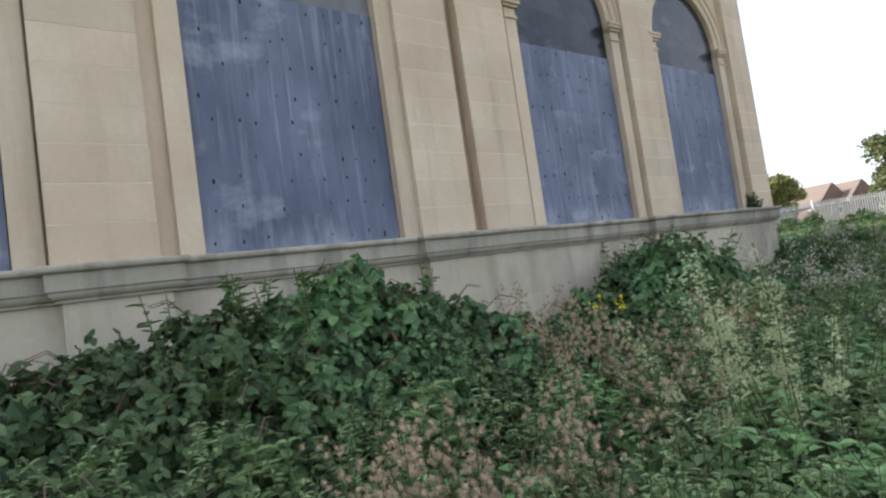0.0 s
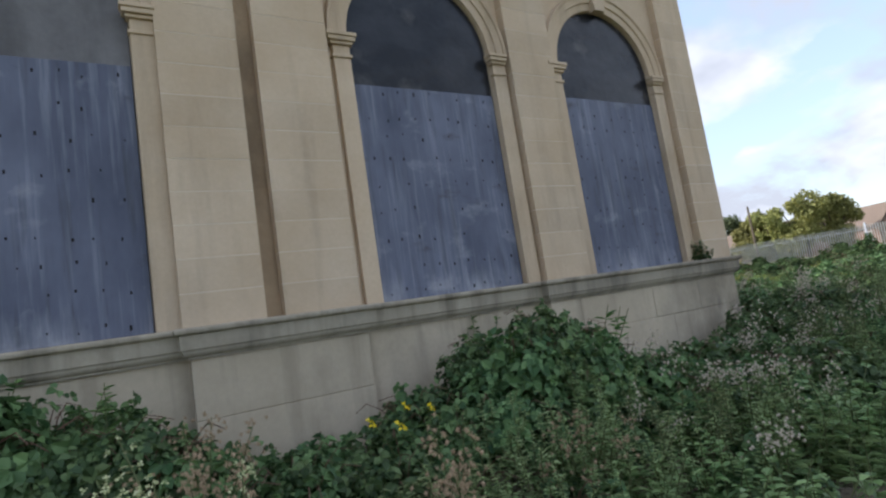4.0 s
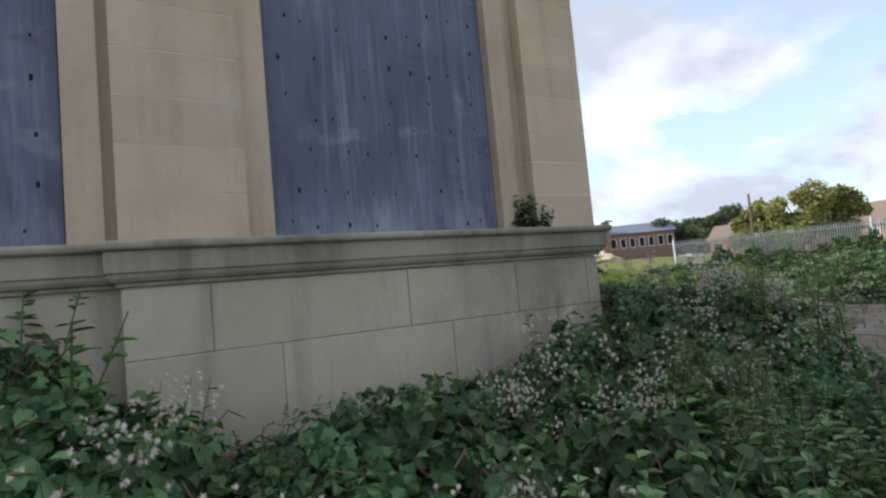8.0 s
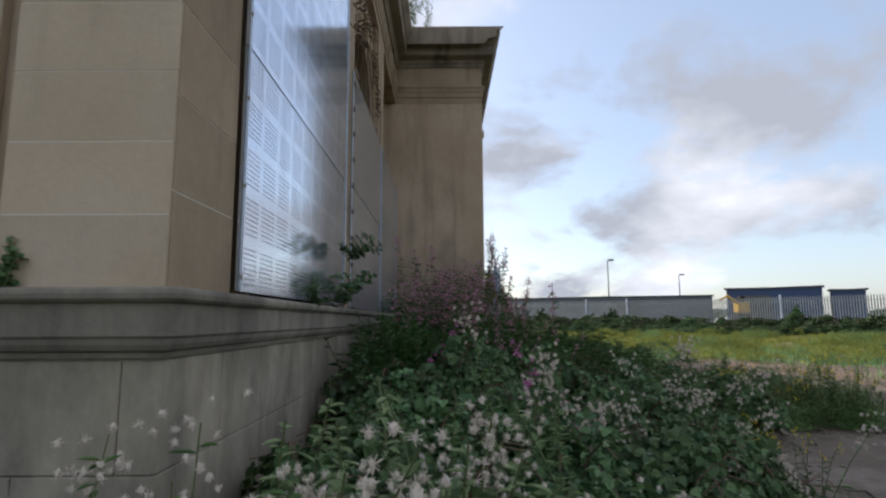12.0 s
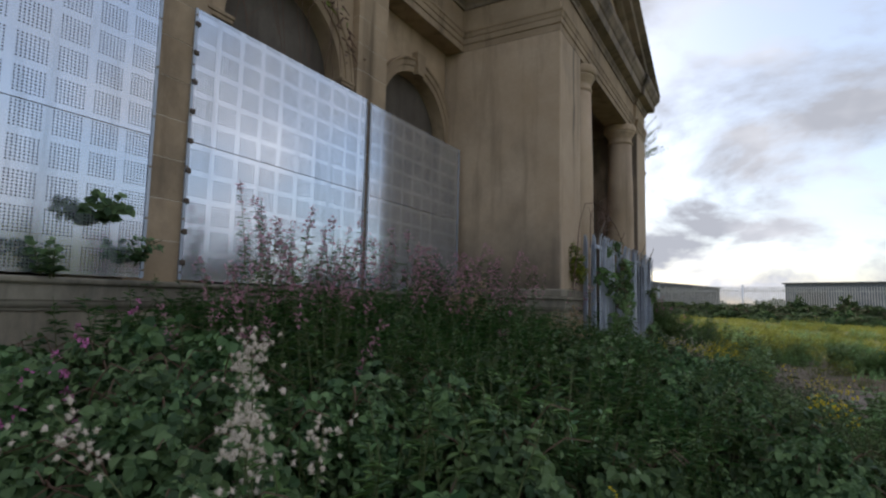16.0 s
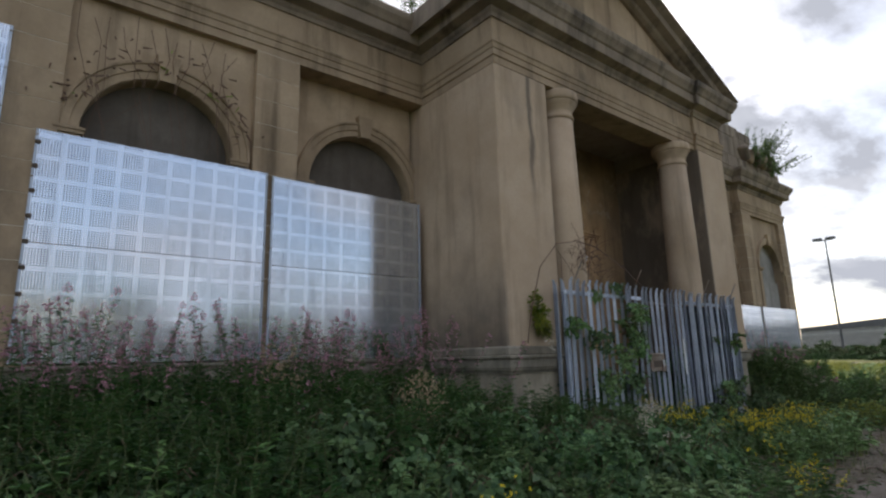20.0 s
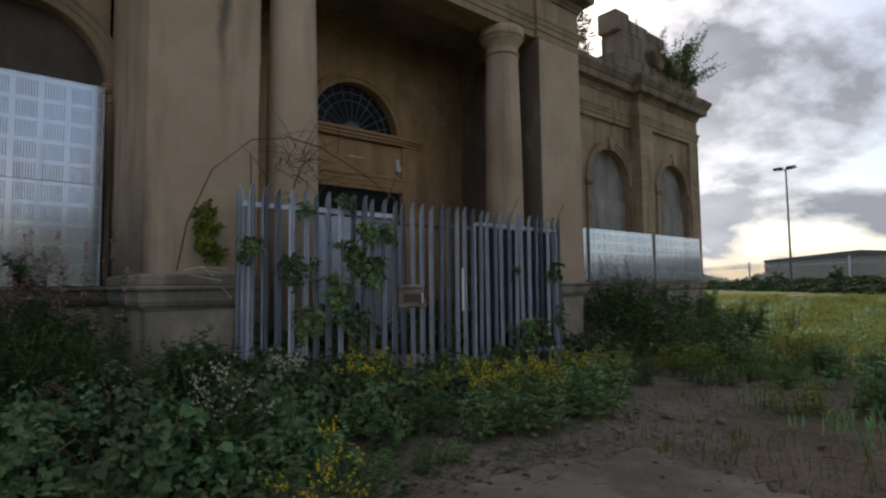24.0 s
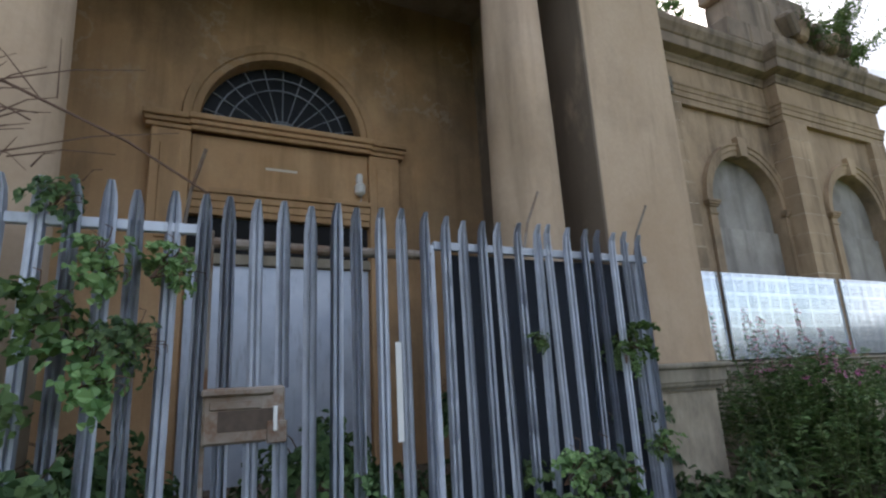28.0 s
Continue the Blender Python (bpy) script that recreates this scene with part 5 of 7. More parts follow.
    def near(row):
        return min(math.hypot(row[1] - a, row[2] - b) for a, b in ((-7, -2), (-4, -1.6), (-1, -1.2), (1.5, 0.5), (2.5, 2.5), (3.5, 5), (4, 8), (3.5, 11)))
    for rows, name, label, cat, group, rest, rest_label in (
            (brambles, "bramble_bush", "dense dark green bramble bush", "bush", "brambles round the building", "bramble_thicket", "tangled bramble thicket along the building"),
            (herbs, "weed_clump", "leafy green weeds growing among the brambles", "weeds", "weeds round the building", "weed_growth", "mixed weeds growing round the building")):
        rows.sort(key=near)
        for kit, px, py, z, s, yaw, tilt in rows[:290]:
            place(name, kit, px, py, z, s, yaw, label, cat, group, tilt)
        join_rest(rest, [(kit, pose(px, py, z, tilt[0], tilt[1], yaw) @ Matrix.Diagonal((s, s, s, 1))) for kit, px, py, z, s, yaw, tilt in rows[290:]], rest_label, "bush" if cat == "bush" else "weeds")


plant_thicket()

DOWN = [herb_mesh(s, 4, 0.72, 16, 0.085, 0.02, M_HERB, M_FLUFF, 17, 0.0088, 0.17, 0.12, "thistle", True) for s in range(41, 44)]
BROWN = [herb_mesh(s, 6, 0.68, 12, 0.07, 0.018, M_HERB, M_BROWN, 26, 0.0105, 0.30, 0.13, "withered_thistle", True) for s in range(51, 54)]
WILLOW = [herb_mesh(s, 3, 1.35, 46, 0.085, 0.013, M_SPIRE, M_DULLPINK, 30, 0.0115, 0.34, 0.18, "willowherb", False, 0.017) for s in range(61, 64)]
PINKS = [herb_mesh(s, 4, 0.8, 22, 0.09, 0.03, M_HERB, M_PINK, 4, 0.022, 0.12, 0.12, "balsam") for s in range(71, 73)]
RAGWORT = [herb_mesh(s, 6, 0.62, 26, 0.06, 0.02, M_HERB, M_YELLOW, 7, 0.0105, 0.10, 0.16, "ragwort") for s in range(81, 84)]
MUGWORT = [herb_mesh(s, 7, 1.15, 34, 0.07, 0.010, M_MUG, M_MUG, 110, 0.009, 0.75, 0.14, "mugwort", False, 0.022) for s in range(91, 93)]
YELLOWED = [herb_mesh(s, 2, 0.7, 18, 0.07, 0.03, M_HERB, M_YELLOW, 2, 0.024, 0.05, 0.05, "evening_primrose") for s in (95,)]


def scatter(meshes, spots, name, label, cat, group, lift=0.0, smin=0.8, smax=1.2, seed=1, height=None, peep=0.22):
    rnd = random.Random(seed)
    for x, y in spots:
        v = canopy(x, y)
        g = ground_z(x, y)
        s = rnd.uniform(smin, smax)
        z = g if v is None or height is None else max(g - 0.1, v + peep * rnd.uniform(0.4, 1.5) - height * s)
        place(name, rnd.choice(meshes), x, y, z + lift, s, rnd.uniform(0, 360), label, cat, group)


def cloud(cx, cy, rx, ry, n, seed):
    r = random.Random(seed)
    return [(cx + rx * r.gauss(0, 0.5), cy + ry * r.gauss(0, 0.5)) for _ in range(n)]


def near_spots(spots, spread, seed):
    """Two or three plants about each spot."""
    r = random.Random(seed)
    return [(x + r.gauss(0, spread), y + r.gauss(0, spread)) for x, y, n in spots for _ in range(n)]


DOWN_AT = ((-1.6, -0.85, 4), (-1.25, -1.0, 2), (-1.0, -1.1, 1), (-2.15, -1.85, 2), (-3.4, -0.7, 2), (-3.4, -1.3, 2), (-3.1, -1.65, 2), (-2.8, -1.85, 2), (-4.0, -1.6, 1), (-3.9, -2.0, 1),
           (1.8, 1.3, 1), (1.1, 0.9, 1), (0.35, -0.45, 2), (0.9, 0.25, 1), (1.5, 0.35, 1), (0.6, -0.8, 2), (1.2, -0.4, 1), (0.1, -0.6, 2), (-0.4, -1.0, 2), (1.5, 0.0, 1), (0.2, -1.1, 2), (2.2, 0.9, 1), (3.2, 8.4, 2), (2.9, 9.0, 1), (2.2, 16.5, 3))
scatter(DOWN, near_spots(DOWN_AT, 0.12, 1), "thistle_gone_to_seed", "thistle with whitish fluffy seed heads", "thistle", "thistles gone to seed", 0, 0.8, 1.15, 2, 0.72, 0.16)
DOWN_BIG = [herb_mesh(s, 3, 0.78, 14, 0.085, 0.02, M_HERB, M_FLUFF, 28, 0.0105, 0.20, 0.10, "thistle", True) for s in (46, 47)]
scatter(DOWN_BIG, near_spots(((2.45, 2.2, 3), (2.65, 1.95, 2), (2.85, 1.75, 1), (1.2, 0.75, 1)), 0.10, 5), "thistle_gone_to_seed", "tall thistle topped with cream fluffy seed heads", "thistle", "thistles gone to seed", 0, 0.9, 1.1, 13, 0.78, 0.30)
BROWN_AT = ((-8.55, -2.55, 1), (-8.3, -2.35, 2), (-8.05, -2.5, 2), (-6.9, -1.3, 2), (-7.0, -1.85, 1), (-6.75, -2.1, 1), (-6.6, -1.05, 1), (-5.85, -1.9, 1), (-4.9, -1.6, 1), (2.2, 6.5, 2), (1.6, 5.6, 1))
scatter(BROWN, near_spots(BROWN_AT, 0.12, 3), "withered_thistle", "withered thistle with brown dried flower heads", "thistle", "withered thistles", 0, 0.9, 1.15, 3, 0.68, 0.26)
scatter(WILLOW, [(x, y) for x, y in cloud(0.7, 4.2, 0.4, 1.3, 22, 21) + cloud(0.8, 6.6, 0.45, 1.6, 30, 22) + cloud(1.5, 5.2, 0.7, 1.6, 10, 23) + cloud(2.0, 7.6, 0.6, 0.6, 10, 24) + cloud(1.2, 3.0, 0.5, 0.5, 5, 25) if y < 8.0 and x < 1.9] + cloud(1.2, 16.4, 0.5, 0.6, 5, 26), "willowherb", "tall willowherb with faded pink spikes", "wildflower", "willowherb by the wall", 0, 0.75, 1.25, 4, 1.35, 0.55)
scatter(PINKS, [(1.35, 1.9), (1.5, 1.8), (0.8, 2.6)] + cloud(1.3, 16.8, 0.4, 0.6, 3, 32), "pink_wildflower", "wildflower with bright pink blossom", "wildflower", "pink wildflowers", 0, 0.85, 1.05, 5, 0.8, 0.14)
scatter(RAGWORT, cloud(3.25, 11.35, 0.4, 0.6, 22, 41) + cloud(2.7, 10.0, 0.35, 0.4, 9, 40) + cloud(3.2, 12.7, 0.45, 0.6, 7, 42) + cloud(4.2, 5.0, 0.5, 0.9, 2, 43) + cloud(4.6, 8.4, 0.5, 0.8, 4, 44) + cloud(6.2, 13.7, 0.4, 0.4, 10, 45) + cloud(3.5, 2.9, 0.3, 0.4, 3, 46) + cloud(8.5, 9.0, 0.8, 1.2, 7, 47),
        "ragwort", "ragwort with clusters of small yellow flowers", "wildflower", "ragwort in the forecourt", 0, 0.7, 1.05, 6, 0.62, 0.16)
scatter(FRESH, cloud(6.2, 13.7, 0.45, 0.4, 12, 61) + cloud(5.2, 15.5, 1.2, 0.8, 14, 62) + cloud(3.6, 11.2, 0.5, 1.3, 14, 63) + cloud(4.9, 6.9, 0.6, 0.7, 8, 64) + cloud(-8.0, -3.0, 1.2, 0.3, 26, 67) + cloud(-7.9, -2.3, 1.1, 0.4, 26, 59) + cloud(-6.2, -3.0, 1.0, 0.35, 22, 68) + cloud(-4.4, -2.7, 0.9, 0.3, 16, 69) + cloud(-2.4, -2.2, 0.9, 0.2, 12, 70),
        "fresh_weed", "fresh light green leafy weed", "weeds", "fresh green weeds", 0, 0.8, 1.35, 9)
scatter(HERBS + FRESH[:1], cloud(1.7, 16.3, 0.8, 0.9, 22, 71) + cloud(1.3, 17.6, 0.5, 0.7, 10, 72), "feathery_weed", "tall feathery grey-green weed", "weeds", "feathery weeds", 0, 1.0, 1.5, 10, 0.55, 0.2)
scatter(PINKS, cloud(1.9, 16.9, 0.5, 0.6, 5, 75), "pink_wildflower", "wildflower with faded pink blossom", "wildflower", "pink wildflowers", 0, 0.9, 1.1, 11, 0.8, 0.2)
scatter(FEATHER, cloud(-0.9, -1.3, 0.6, 0.25, 3, 79), "fresh_weed", "fresh light green leafy weed", "weeds", "fresh green weeds", 0, 0.9, 1.4, 12, 0.4, 0.16)
scatter(FEATHER + FRESH[2:], cloud(5.5, 5.5, 0.55, 0.7, 30, 91), "feathery_weed", "feathery grey-green weed in the dirt", "weeds", "feathery weeds", 0, 0.8, 1.25, 14)
scatter(RAGWORT, cloud(5.4, 5.3, 0.5, 0.6, 4, 93), "ragwort", "ragwort with clusters of small yellow flowers", "wildflower", "ragwort in the forecourt", 0, 0.8, 1.05, 15)
scatter(BRAMBLES, cloud(0.9, -1.4, 0.8, 0.3, 16, 65) + cloud(1.9, -0.8, 0.6, 0.35, 12, 66) + cloud(-0.6, -1.7, 0.7, 0.2, 10, 60), "young_bramble", "low young bramble with grey-green leaves", "bush", "young brambles at the corner", -0.1, 0.55, 0.85, 9)
scatter(DOWN_BIG, near_spots(((0.55, -0.75, 2), (0.15, -0.95, 1), (1.0, -0.35, 2), (1.45, 0.2, 1), (0.85, -0.95, 1), (1.5, -0.4, 1)), 0.10, 6), "thistle_gone_to_seed", "tall thistle topped with cream fluffy seed heads", "thistle", "thistles gone to seed", 0, 0.8, 1.0, 16, 0.78, 0.16)
scatter(MUGWORT, [(-6.95, -2.64), (-6.85, -2.74)], "mugwort", "tall pale feathery mugwort", "weeds", "mugwort", 0, 1.0, 1.15, 7, 1.15, 0.85)
scatter(YELLOWED, [(-5.55, -0.75), (-5.42, -0.9)], "evening_primrose", "yellow-flowered evening primrose beside the plinth", "wildflower", "evening primroses", 0, 0.9, 1.0, 8)


# grass of the forecourt and the sunny field beyond
def grass_points(n, x0, x1, y0, y1, seed, keep):
    r = np.random.default_rng(seed)
    x, y = r.uniform(x0, x1, n), r.uniform(y0, y1, n)
    ok = np.array([keep(a, b) for a, b in zip(x, y)])
    x, y = x[ok], y[ok]
    return x, y, np.array([ground_z(a, b) for a, b in zip(x, y)]) - 0.01


def in_building(x, y):
    return x < 1.9 and y > -0.1 and y < END + 0.1 and (x < 0.05 or 7.9 < y < 15.4)


def patchy(x, y, s, lim):
    return noise.noise(Vector((x * s, y * s, 7.0))) > lim


xs, ys, zs = grass_points(16000, -12, 10, -6, 17, 5, lambda x, y: not in_building(x, y) and canopy(x, y) is None and patchy(x, y, 0.9, 0.0) and min(math.hypot(x - 5.5, y - 9.6), math.hypot(x - 7.4, y - 9.2), math.hypot(x - 5.0, y - 3.6), math.hypot(x - 7.9, y - 3.1)) > 1.25)
blade_field("forecourt_grass", xs, ys, zs, 0.04, 0.16, 0.004, M_GRASS, "sparse tufts of short grass in the dirt", "grass", 6, 4)
xs, ys, zs = grass_points(26000, 5.5, 42, -14, 22, 7, lambda x, y: math.hypot(x - 5, y - 6) > 6 and patchy(x, y, 0.3, -0.05))
blade_field("weedy_field", xs, ys, zs, 0.05, 0.22, 0.010, M_FRESH, "field of rank weeds and grass", "grass", 8, 4)
xs, ys, zs = grass_points(48000, -14, 36, 15, 44, 9, lambda x, y: not in_building(x, y) and (x > 2.5 or y > 24) and patchy(x, y, 0.35, -0.08))
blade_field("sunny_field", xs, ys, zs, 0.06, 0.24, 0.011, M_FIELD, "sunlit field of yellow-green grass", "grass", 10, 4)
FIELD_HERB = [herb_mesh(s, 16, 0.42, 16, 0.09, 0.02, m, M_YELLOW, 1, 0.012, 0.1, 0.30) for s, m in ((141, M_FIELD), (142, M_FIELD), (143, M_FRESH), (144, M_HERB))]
FIELD_HERB = [kit[:2] for i, kit in enumerate(FIELD_HERB)]
rr = random.Random(17)
spots = []
while len(spots) < 1200:
    x, y = rr.uniform(-8, 38), rr.uniform(-10, 40)
    if in_building(x, y) or (x < 2.8 and y < 24) or (3 < x < 11 and 10 < y < 17 and rr.random() < 0.75) or math.hypot(x - 5.5, y - 5.5) < 6.0 + 2.5 * noise.noise(Vector((x * 0.4, y * 0.4, 2))) or not patchy(x, y, 0.3, 0.0):
        continue
    s = rr.uniform(0.6, 1.4)
    spots.append((FIELD_HERB[(0, 1, 2, 3)[rr.randint(0, 3)]] if y < 12 else FIELD_HERB[rr.randint(0, 2)], pose(x, y, ground_z(x, y) - 0.02, 0, 0, rr.uniform(0, 360)) @ Matrix.Diagonal((s * 1.3, s * 1.3, s, 1))))
join_rest("field_weeds", spots, "clumps of yellow-green weeds in the field", "weeds")

# ---------------------------------------------------------------- porch: door, fan window, fittings
FC, FR, FZ = MID + 0.01, 0.79, 4.08
DOOR_X = 0.15
fan = tagged(new("fan_window"), "semicircular fan window with a radiating iron grille", "window")
part("pane", half_disc(EAST, FC, FZ, FR, -0.66, -0.655, FZ), M_DARKIN, fan)
glass = Nodes("dirty_glass", 0.35, 0, 0.12)
part("glazing", half_disc(EAST, FC, FZ, FR, -0.60, -0.596, FZ), glass.done(glass.mix(glass.noise(3, 5), (0.006, 0.007, 0.009), (0.025, 0.028, 0.03))), fan, "dark dirty glass")
IRON = metal_mat("dull_iron", (0.16, 0.18, 0.20), (0.32, 0.34, 0.37), 0.6, 0.2)
for k in range(1, 12):
    a = math.pi * k / 12
    bm = bmesh.new()
    tube(bm, [EAST.p(FC + r * math.cos(a), -0.585, FZ + r * math.sin(a)) for r in (0.18, 0.5, FR - 0.01)], 0.007, 0.007, 5)
    part("grille_bar", bm, IRON, fan)
for rr in (0.18, 0.53, 0.66):
    part("grille_ring", archivolt(EAST, FC, FZ, rr, ((0, -0.59), (0, -0.578), (0.013, -0.578), (0.013, -0.59))), IRON, fan)
part("hub", half_disc(EAST, FC, FZ, 0.17, -0.59, -0.575, FZ), IRON, fan)
prof = ((0.0, -0.30), (0.0, -0.27), (0.06, -0.26), (0.07, -0.24), (0.145, -0.23), (0.16, -0.30))
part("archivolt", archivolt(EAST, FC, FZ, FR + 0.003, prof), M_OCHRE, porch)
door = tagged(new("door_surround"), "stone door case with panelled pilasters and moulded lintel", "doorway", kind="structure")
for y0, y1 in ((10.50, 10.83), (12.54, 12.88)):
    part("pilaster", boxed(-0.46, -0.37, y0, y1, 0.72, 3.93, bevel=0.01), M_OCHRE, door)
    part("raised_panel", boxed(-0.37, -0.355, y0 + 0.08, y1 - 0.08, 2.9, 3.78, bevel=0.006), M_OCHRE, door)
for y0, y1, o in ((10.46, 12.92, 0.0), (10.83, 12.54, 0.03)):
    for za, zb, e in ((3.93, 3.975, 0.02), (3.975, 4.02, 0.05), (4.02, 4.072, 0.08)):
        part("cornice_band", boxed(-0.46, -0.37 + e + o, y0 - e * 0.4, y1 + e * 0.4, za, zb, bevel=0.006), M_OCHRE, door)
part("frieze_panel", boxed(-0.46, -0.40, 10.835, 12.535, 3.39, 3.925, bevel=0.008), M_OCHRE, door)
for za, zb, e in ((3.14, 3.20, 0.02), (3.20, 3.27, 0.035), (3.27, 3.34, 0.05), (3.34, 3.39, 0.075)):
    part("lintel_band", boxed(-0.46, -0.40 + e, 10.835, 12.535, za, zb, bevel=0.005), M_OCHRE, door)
part("pale_scrape", boxed(-0.402, -0.397, 11.50, 11.80, 3.64, 3.665), M_MORTAR, door)
steel = tagged(new("steel_door"), "blue-grey steel security door in the porch", "door")
part("leaf", boxed(-0.44, -0.41, 10.85, 12.52, 0.74, 2.68, bevel=0.004), M_SHEET, steel)
part("top_bar", boxed(-0.43, -0.36, 10.84, 12.53, 2.685, 2.78, bevel=0.006), M_LEDGE, steel)
# flat near-black plate, its colour standing for the shaded recess over the door
part("dark_gap", boxed(-0.449, -0.443, 10.84, 12.53, 2.79, 3.135), M_DARKIN, steel)
cam_box = tagged(new("porch_lamp"), "small broken white bulkhead lamp on the door case", "lamp")
part("housing", boxed(-0.405, -0.30, 12.58, 12.68, 3.52, 3.66, bevel=0.03), M_WHITE, cam_box)
part("bracket", boxed(-0.405, -0.34, 12.60, 12.66, 3.66, 3.76, bevel=0.01), M_WHITE, cam_box)
part("wire", tube(bmesh.new(), [(-0.35, 12.63, 3.54), (-0.34, 12.64, 3.49), (-0.35, 12.63, 3.44)], 0.006, 0.004, 4), M_GALV, cam_box)
for yy in (11.2, 11.25):
    part("ceiling_rose", lathe([(0.09, 5.90), (0.08, 5.945), (0.02, 5.948)], 16, 0.3 + (yy - 11.2) * 10, yy), M_SOOT, porch)
for ob in (fan, door, steel):
    ob.location.x = DOOR_X
cam_box.location = (DOOR_X, -0.20, -0.06)
alarm = tagged(new("alarm_box"), "small grey alarm box on the wing wall", "alarm box")
part("case", boxed(-0.33, -0.25, 17.35, 17.55, 5.72, 6.0, bevel=0.015), M_LEDGE, alarm)
part("grille_slot", boxed(-0.25, -0.247, 17.40, 17.50, 5.80, 5.82), M_DARKIN, alarm)

# window boards of the front
for side in (0, 1):
    for uc in (1.80, 4.56, 7.36):
        u = uc if side == 0 else mirror(uc)
        face = EAST_BACK if uc > (2 if side == 1 else 6) else EAST
        if side == 1 and uc < 5:
            u += WING_SHIFT
        rw = R_BACK if face == EAST_BACK else R_OPEN
        w = tagged(new("front_window"), "round-headed window closed with grey weathered boarding", "window", "windows of the front")
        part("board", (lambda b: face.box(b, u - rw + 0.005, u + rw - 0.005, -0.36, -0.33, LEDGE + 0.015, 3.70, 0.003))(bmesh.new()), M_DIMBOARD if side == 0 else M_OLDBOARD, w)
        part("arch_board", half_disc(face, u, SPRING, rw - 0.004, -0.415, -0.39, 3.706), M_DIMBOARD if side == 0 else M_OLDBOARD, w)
# broken parapet on the far wing
ruin = tagged(new("ruined_parapet"), "broken stone parapet with tumbled scrolls above the cornice", "parapet")
rr = random.Random(4)
y = 18.85
while y < 23.1:
    w = rr.uniform(0.5, 0.9)
    part("coping_block", boxed(-0.75, -0.02, y, min(y + w, 23.2) - 0.01, 6.93, 7.34 + rr.uniform(-0.03, 0.03), bevel=0.02), M_SOOT, ruin)
    y += w
for y0, y1, z0, z1, x1 in ((19.3, 20.25, 7.34, 8.0, -0.08), (20.26, 21.3, 7.34, 8.1, -0.10), (21.31, 22.3, 7.34, 7.85, -0.08), (19.15, 19.75, 8.0, 8.55, -0.12), (19.76, 20.7, 8.05, 8.45, -0.15), (20.72, 21.6, 8.1, 8.4, -0.14)):
    ob = part("block", boxed(-0.7, x1, y0, y1, z0, z1, bevel=0.03), M_SOOT, ruin)
for i, (yy, zz, t) in enumerate(((20.6, 7.5, 35), (20.95, 7.45, -20), (21.4, 7.45, 28), (21.9, 7.42, -35), (22.35, 7.5, 15))):
    ob = part("tumbled_stone", boxed(-0.14, 0.14, -0.12, 0.12, -0.24, 0.24, bevel=0.05), M_STONE_B if i % 2 else M_SOOT, ruin)
    ob.matrix_basis = pose(0.0, yy, zz + 0.08, t, 10, 5 * i)

# ---------------------------------------------------------------- plants on the building
BUDDLEIA = [herb_mesh(s, 8, 1.0, 26, 0.10, 0.020, M_HERB, None, 0, 0.01, 0.2, 0.16, "buddleia") for s in (101, 102)]
SPRIG = [herb_mesh(s, 5, 0.30, 14, 0.075, 0.055, M_BRAMBLE, None, 0, 0.01, 0.2, 0.07, "sprig") for s in (111, 112)]
VINE = [bramble_mesh(s, 75, 0.26, 0.32, 0.056) for s in (121, 122, 123)]
VINE[2][0][1].materials[0] = M_HERB
VINE[1][0][1].materials[0] = M_FRESH


def grow(name, me, x, y, z, s, label, cat, tilt=(0, 0), group=""):
    return place(name, me, x, y, z, s, (x * 77 + y * 131) % 360, label, cat, group, tilt)


for x, y, z, s, t in ((0.15, 7.9, 6.92, 1.0, (0, 18)), (0.0, 8.05, 6.9, 0.8, (10, 30)), (-0.1, 7.5, 6.92, 0.75, (0, 25)), (0.5, 8.0, 6.92, 0.6, (20, 0))):
    grow("buddleia", BUDDLEIA[0], x, y, z, s, "buddleia growing out of the cornice", "shrub", t, "buddleia on the roof")
for x, y, z, s, t in ((0.0, 22.6, 7.3, 1.7, (-42, 15)), (-0.1, 22.2, 7.7, 1.4, (-30, 10)), (-0.2, 22.0, 7.9, 1.3, (-60, 0)), (-0.1, 22.9, 7.4, 1.5, (-55, 30)), (-0.2, 22.9, 7.2, 1.1, (-70, 20)), (-0.3, 21.6, 8.3, 0.6, (-20, 0)), (-0.3, 20.4, 8.4, 0.4, (0, 0)), (-0.2, 15.5, 6.93, 1.3, (-25, 25)), (-0.2, 16.1, 6.93, 1.0, (-15, 30)), (0.0, 15.3, 6.93, 0.9, (-10, 45)), (-0.1, 16.5, 6.95, 2.1, (-8, 12)), (0.0, 17.2, 6.95, 1.5, (-25, 15)), (0.05, 17.75, 6.93, 1.8, (6, 8)), (0.05, 18.1, 6.93, 1.3, (-12, 10)), (-0.15, 16.9, 6.93, 1.3, (-15, 10)), (0.9, 15.15, 6.93, 1.1, (-35, 5)), (-0.4, 23.0, 7.2, 0.9, (-95, 10)), (0.1, 21.7, 7.2, 1.5, (-10, 40)), (0.15, 22.0, 7.15, 1.3, (-25, 55)), (0.1, 22.4, 7.2, 1.5, (-35, 35)), (0.1, 21.4, 7.3, 1.2, (5, 50)), (0.0, 22.1, 7.5, 1.4, (-15, 15))):
    grow("buddleia", BUDDLEIA[1], x - (0.25 if 15.2 < y < 19.9 else 0), y, z, s, "buddleia growing out of the broken parapet", "shrub", t, "buddleia on the roof")
for x, y, z, s, t in ((-0.72, -0.02 + 0.12, 1.6, 0.9, (10, 0)), (-0.80, 0.1, 1.6, 0.7, (0, 15)), (-0.62, 0.08, 1.6, 0.55, (0, 30))):
    grow("ledge_weed", SPRIG[0], x, y, z, s, "leafy weed rooted on the stone ledge", "weed", t, "weeds on the ledge")
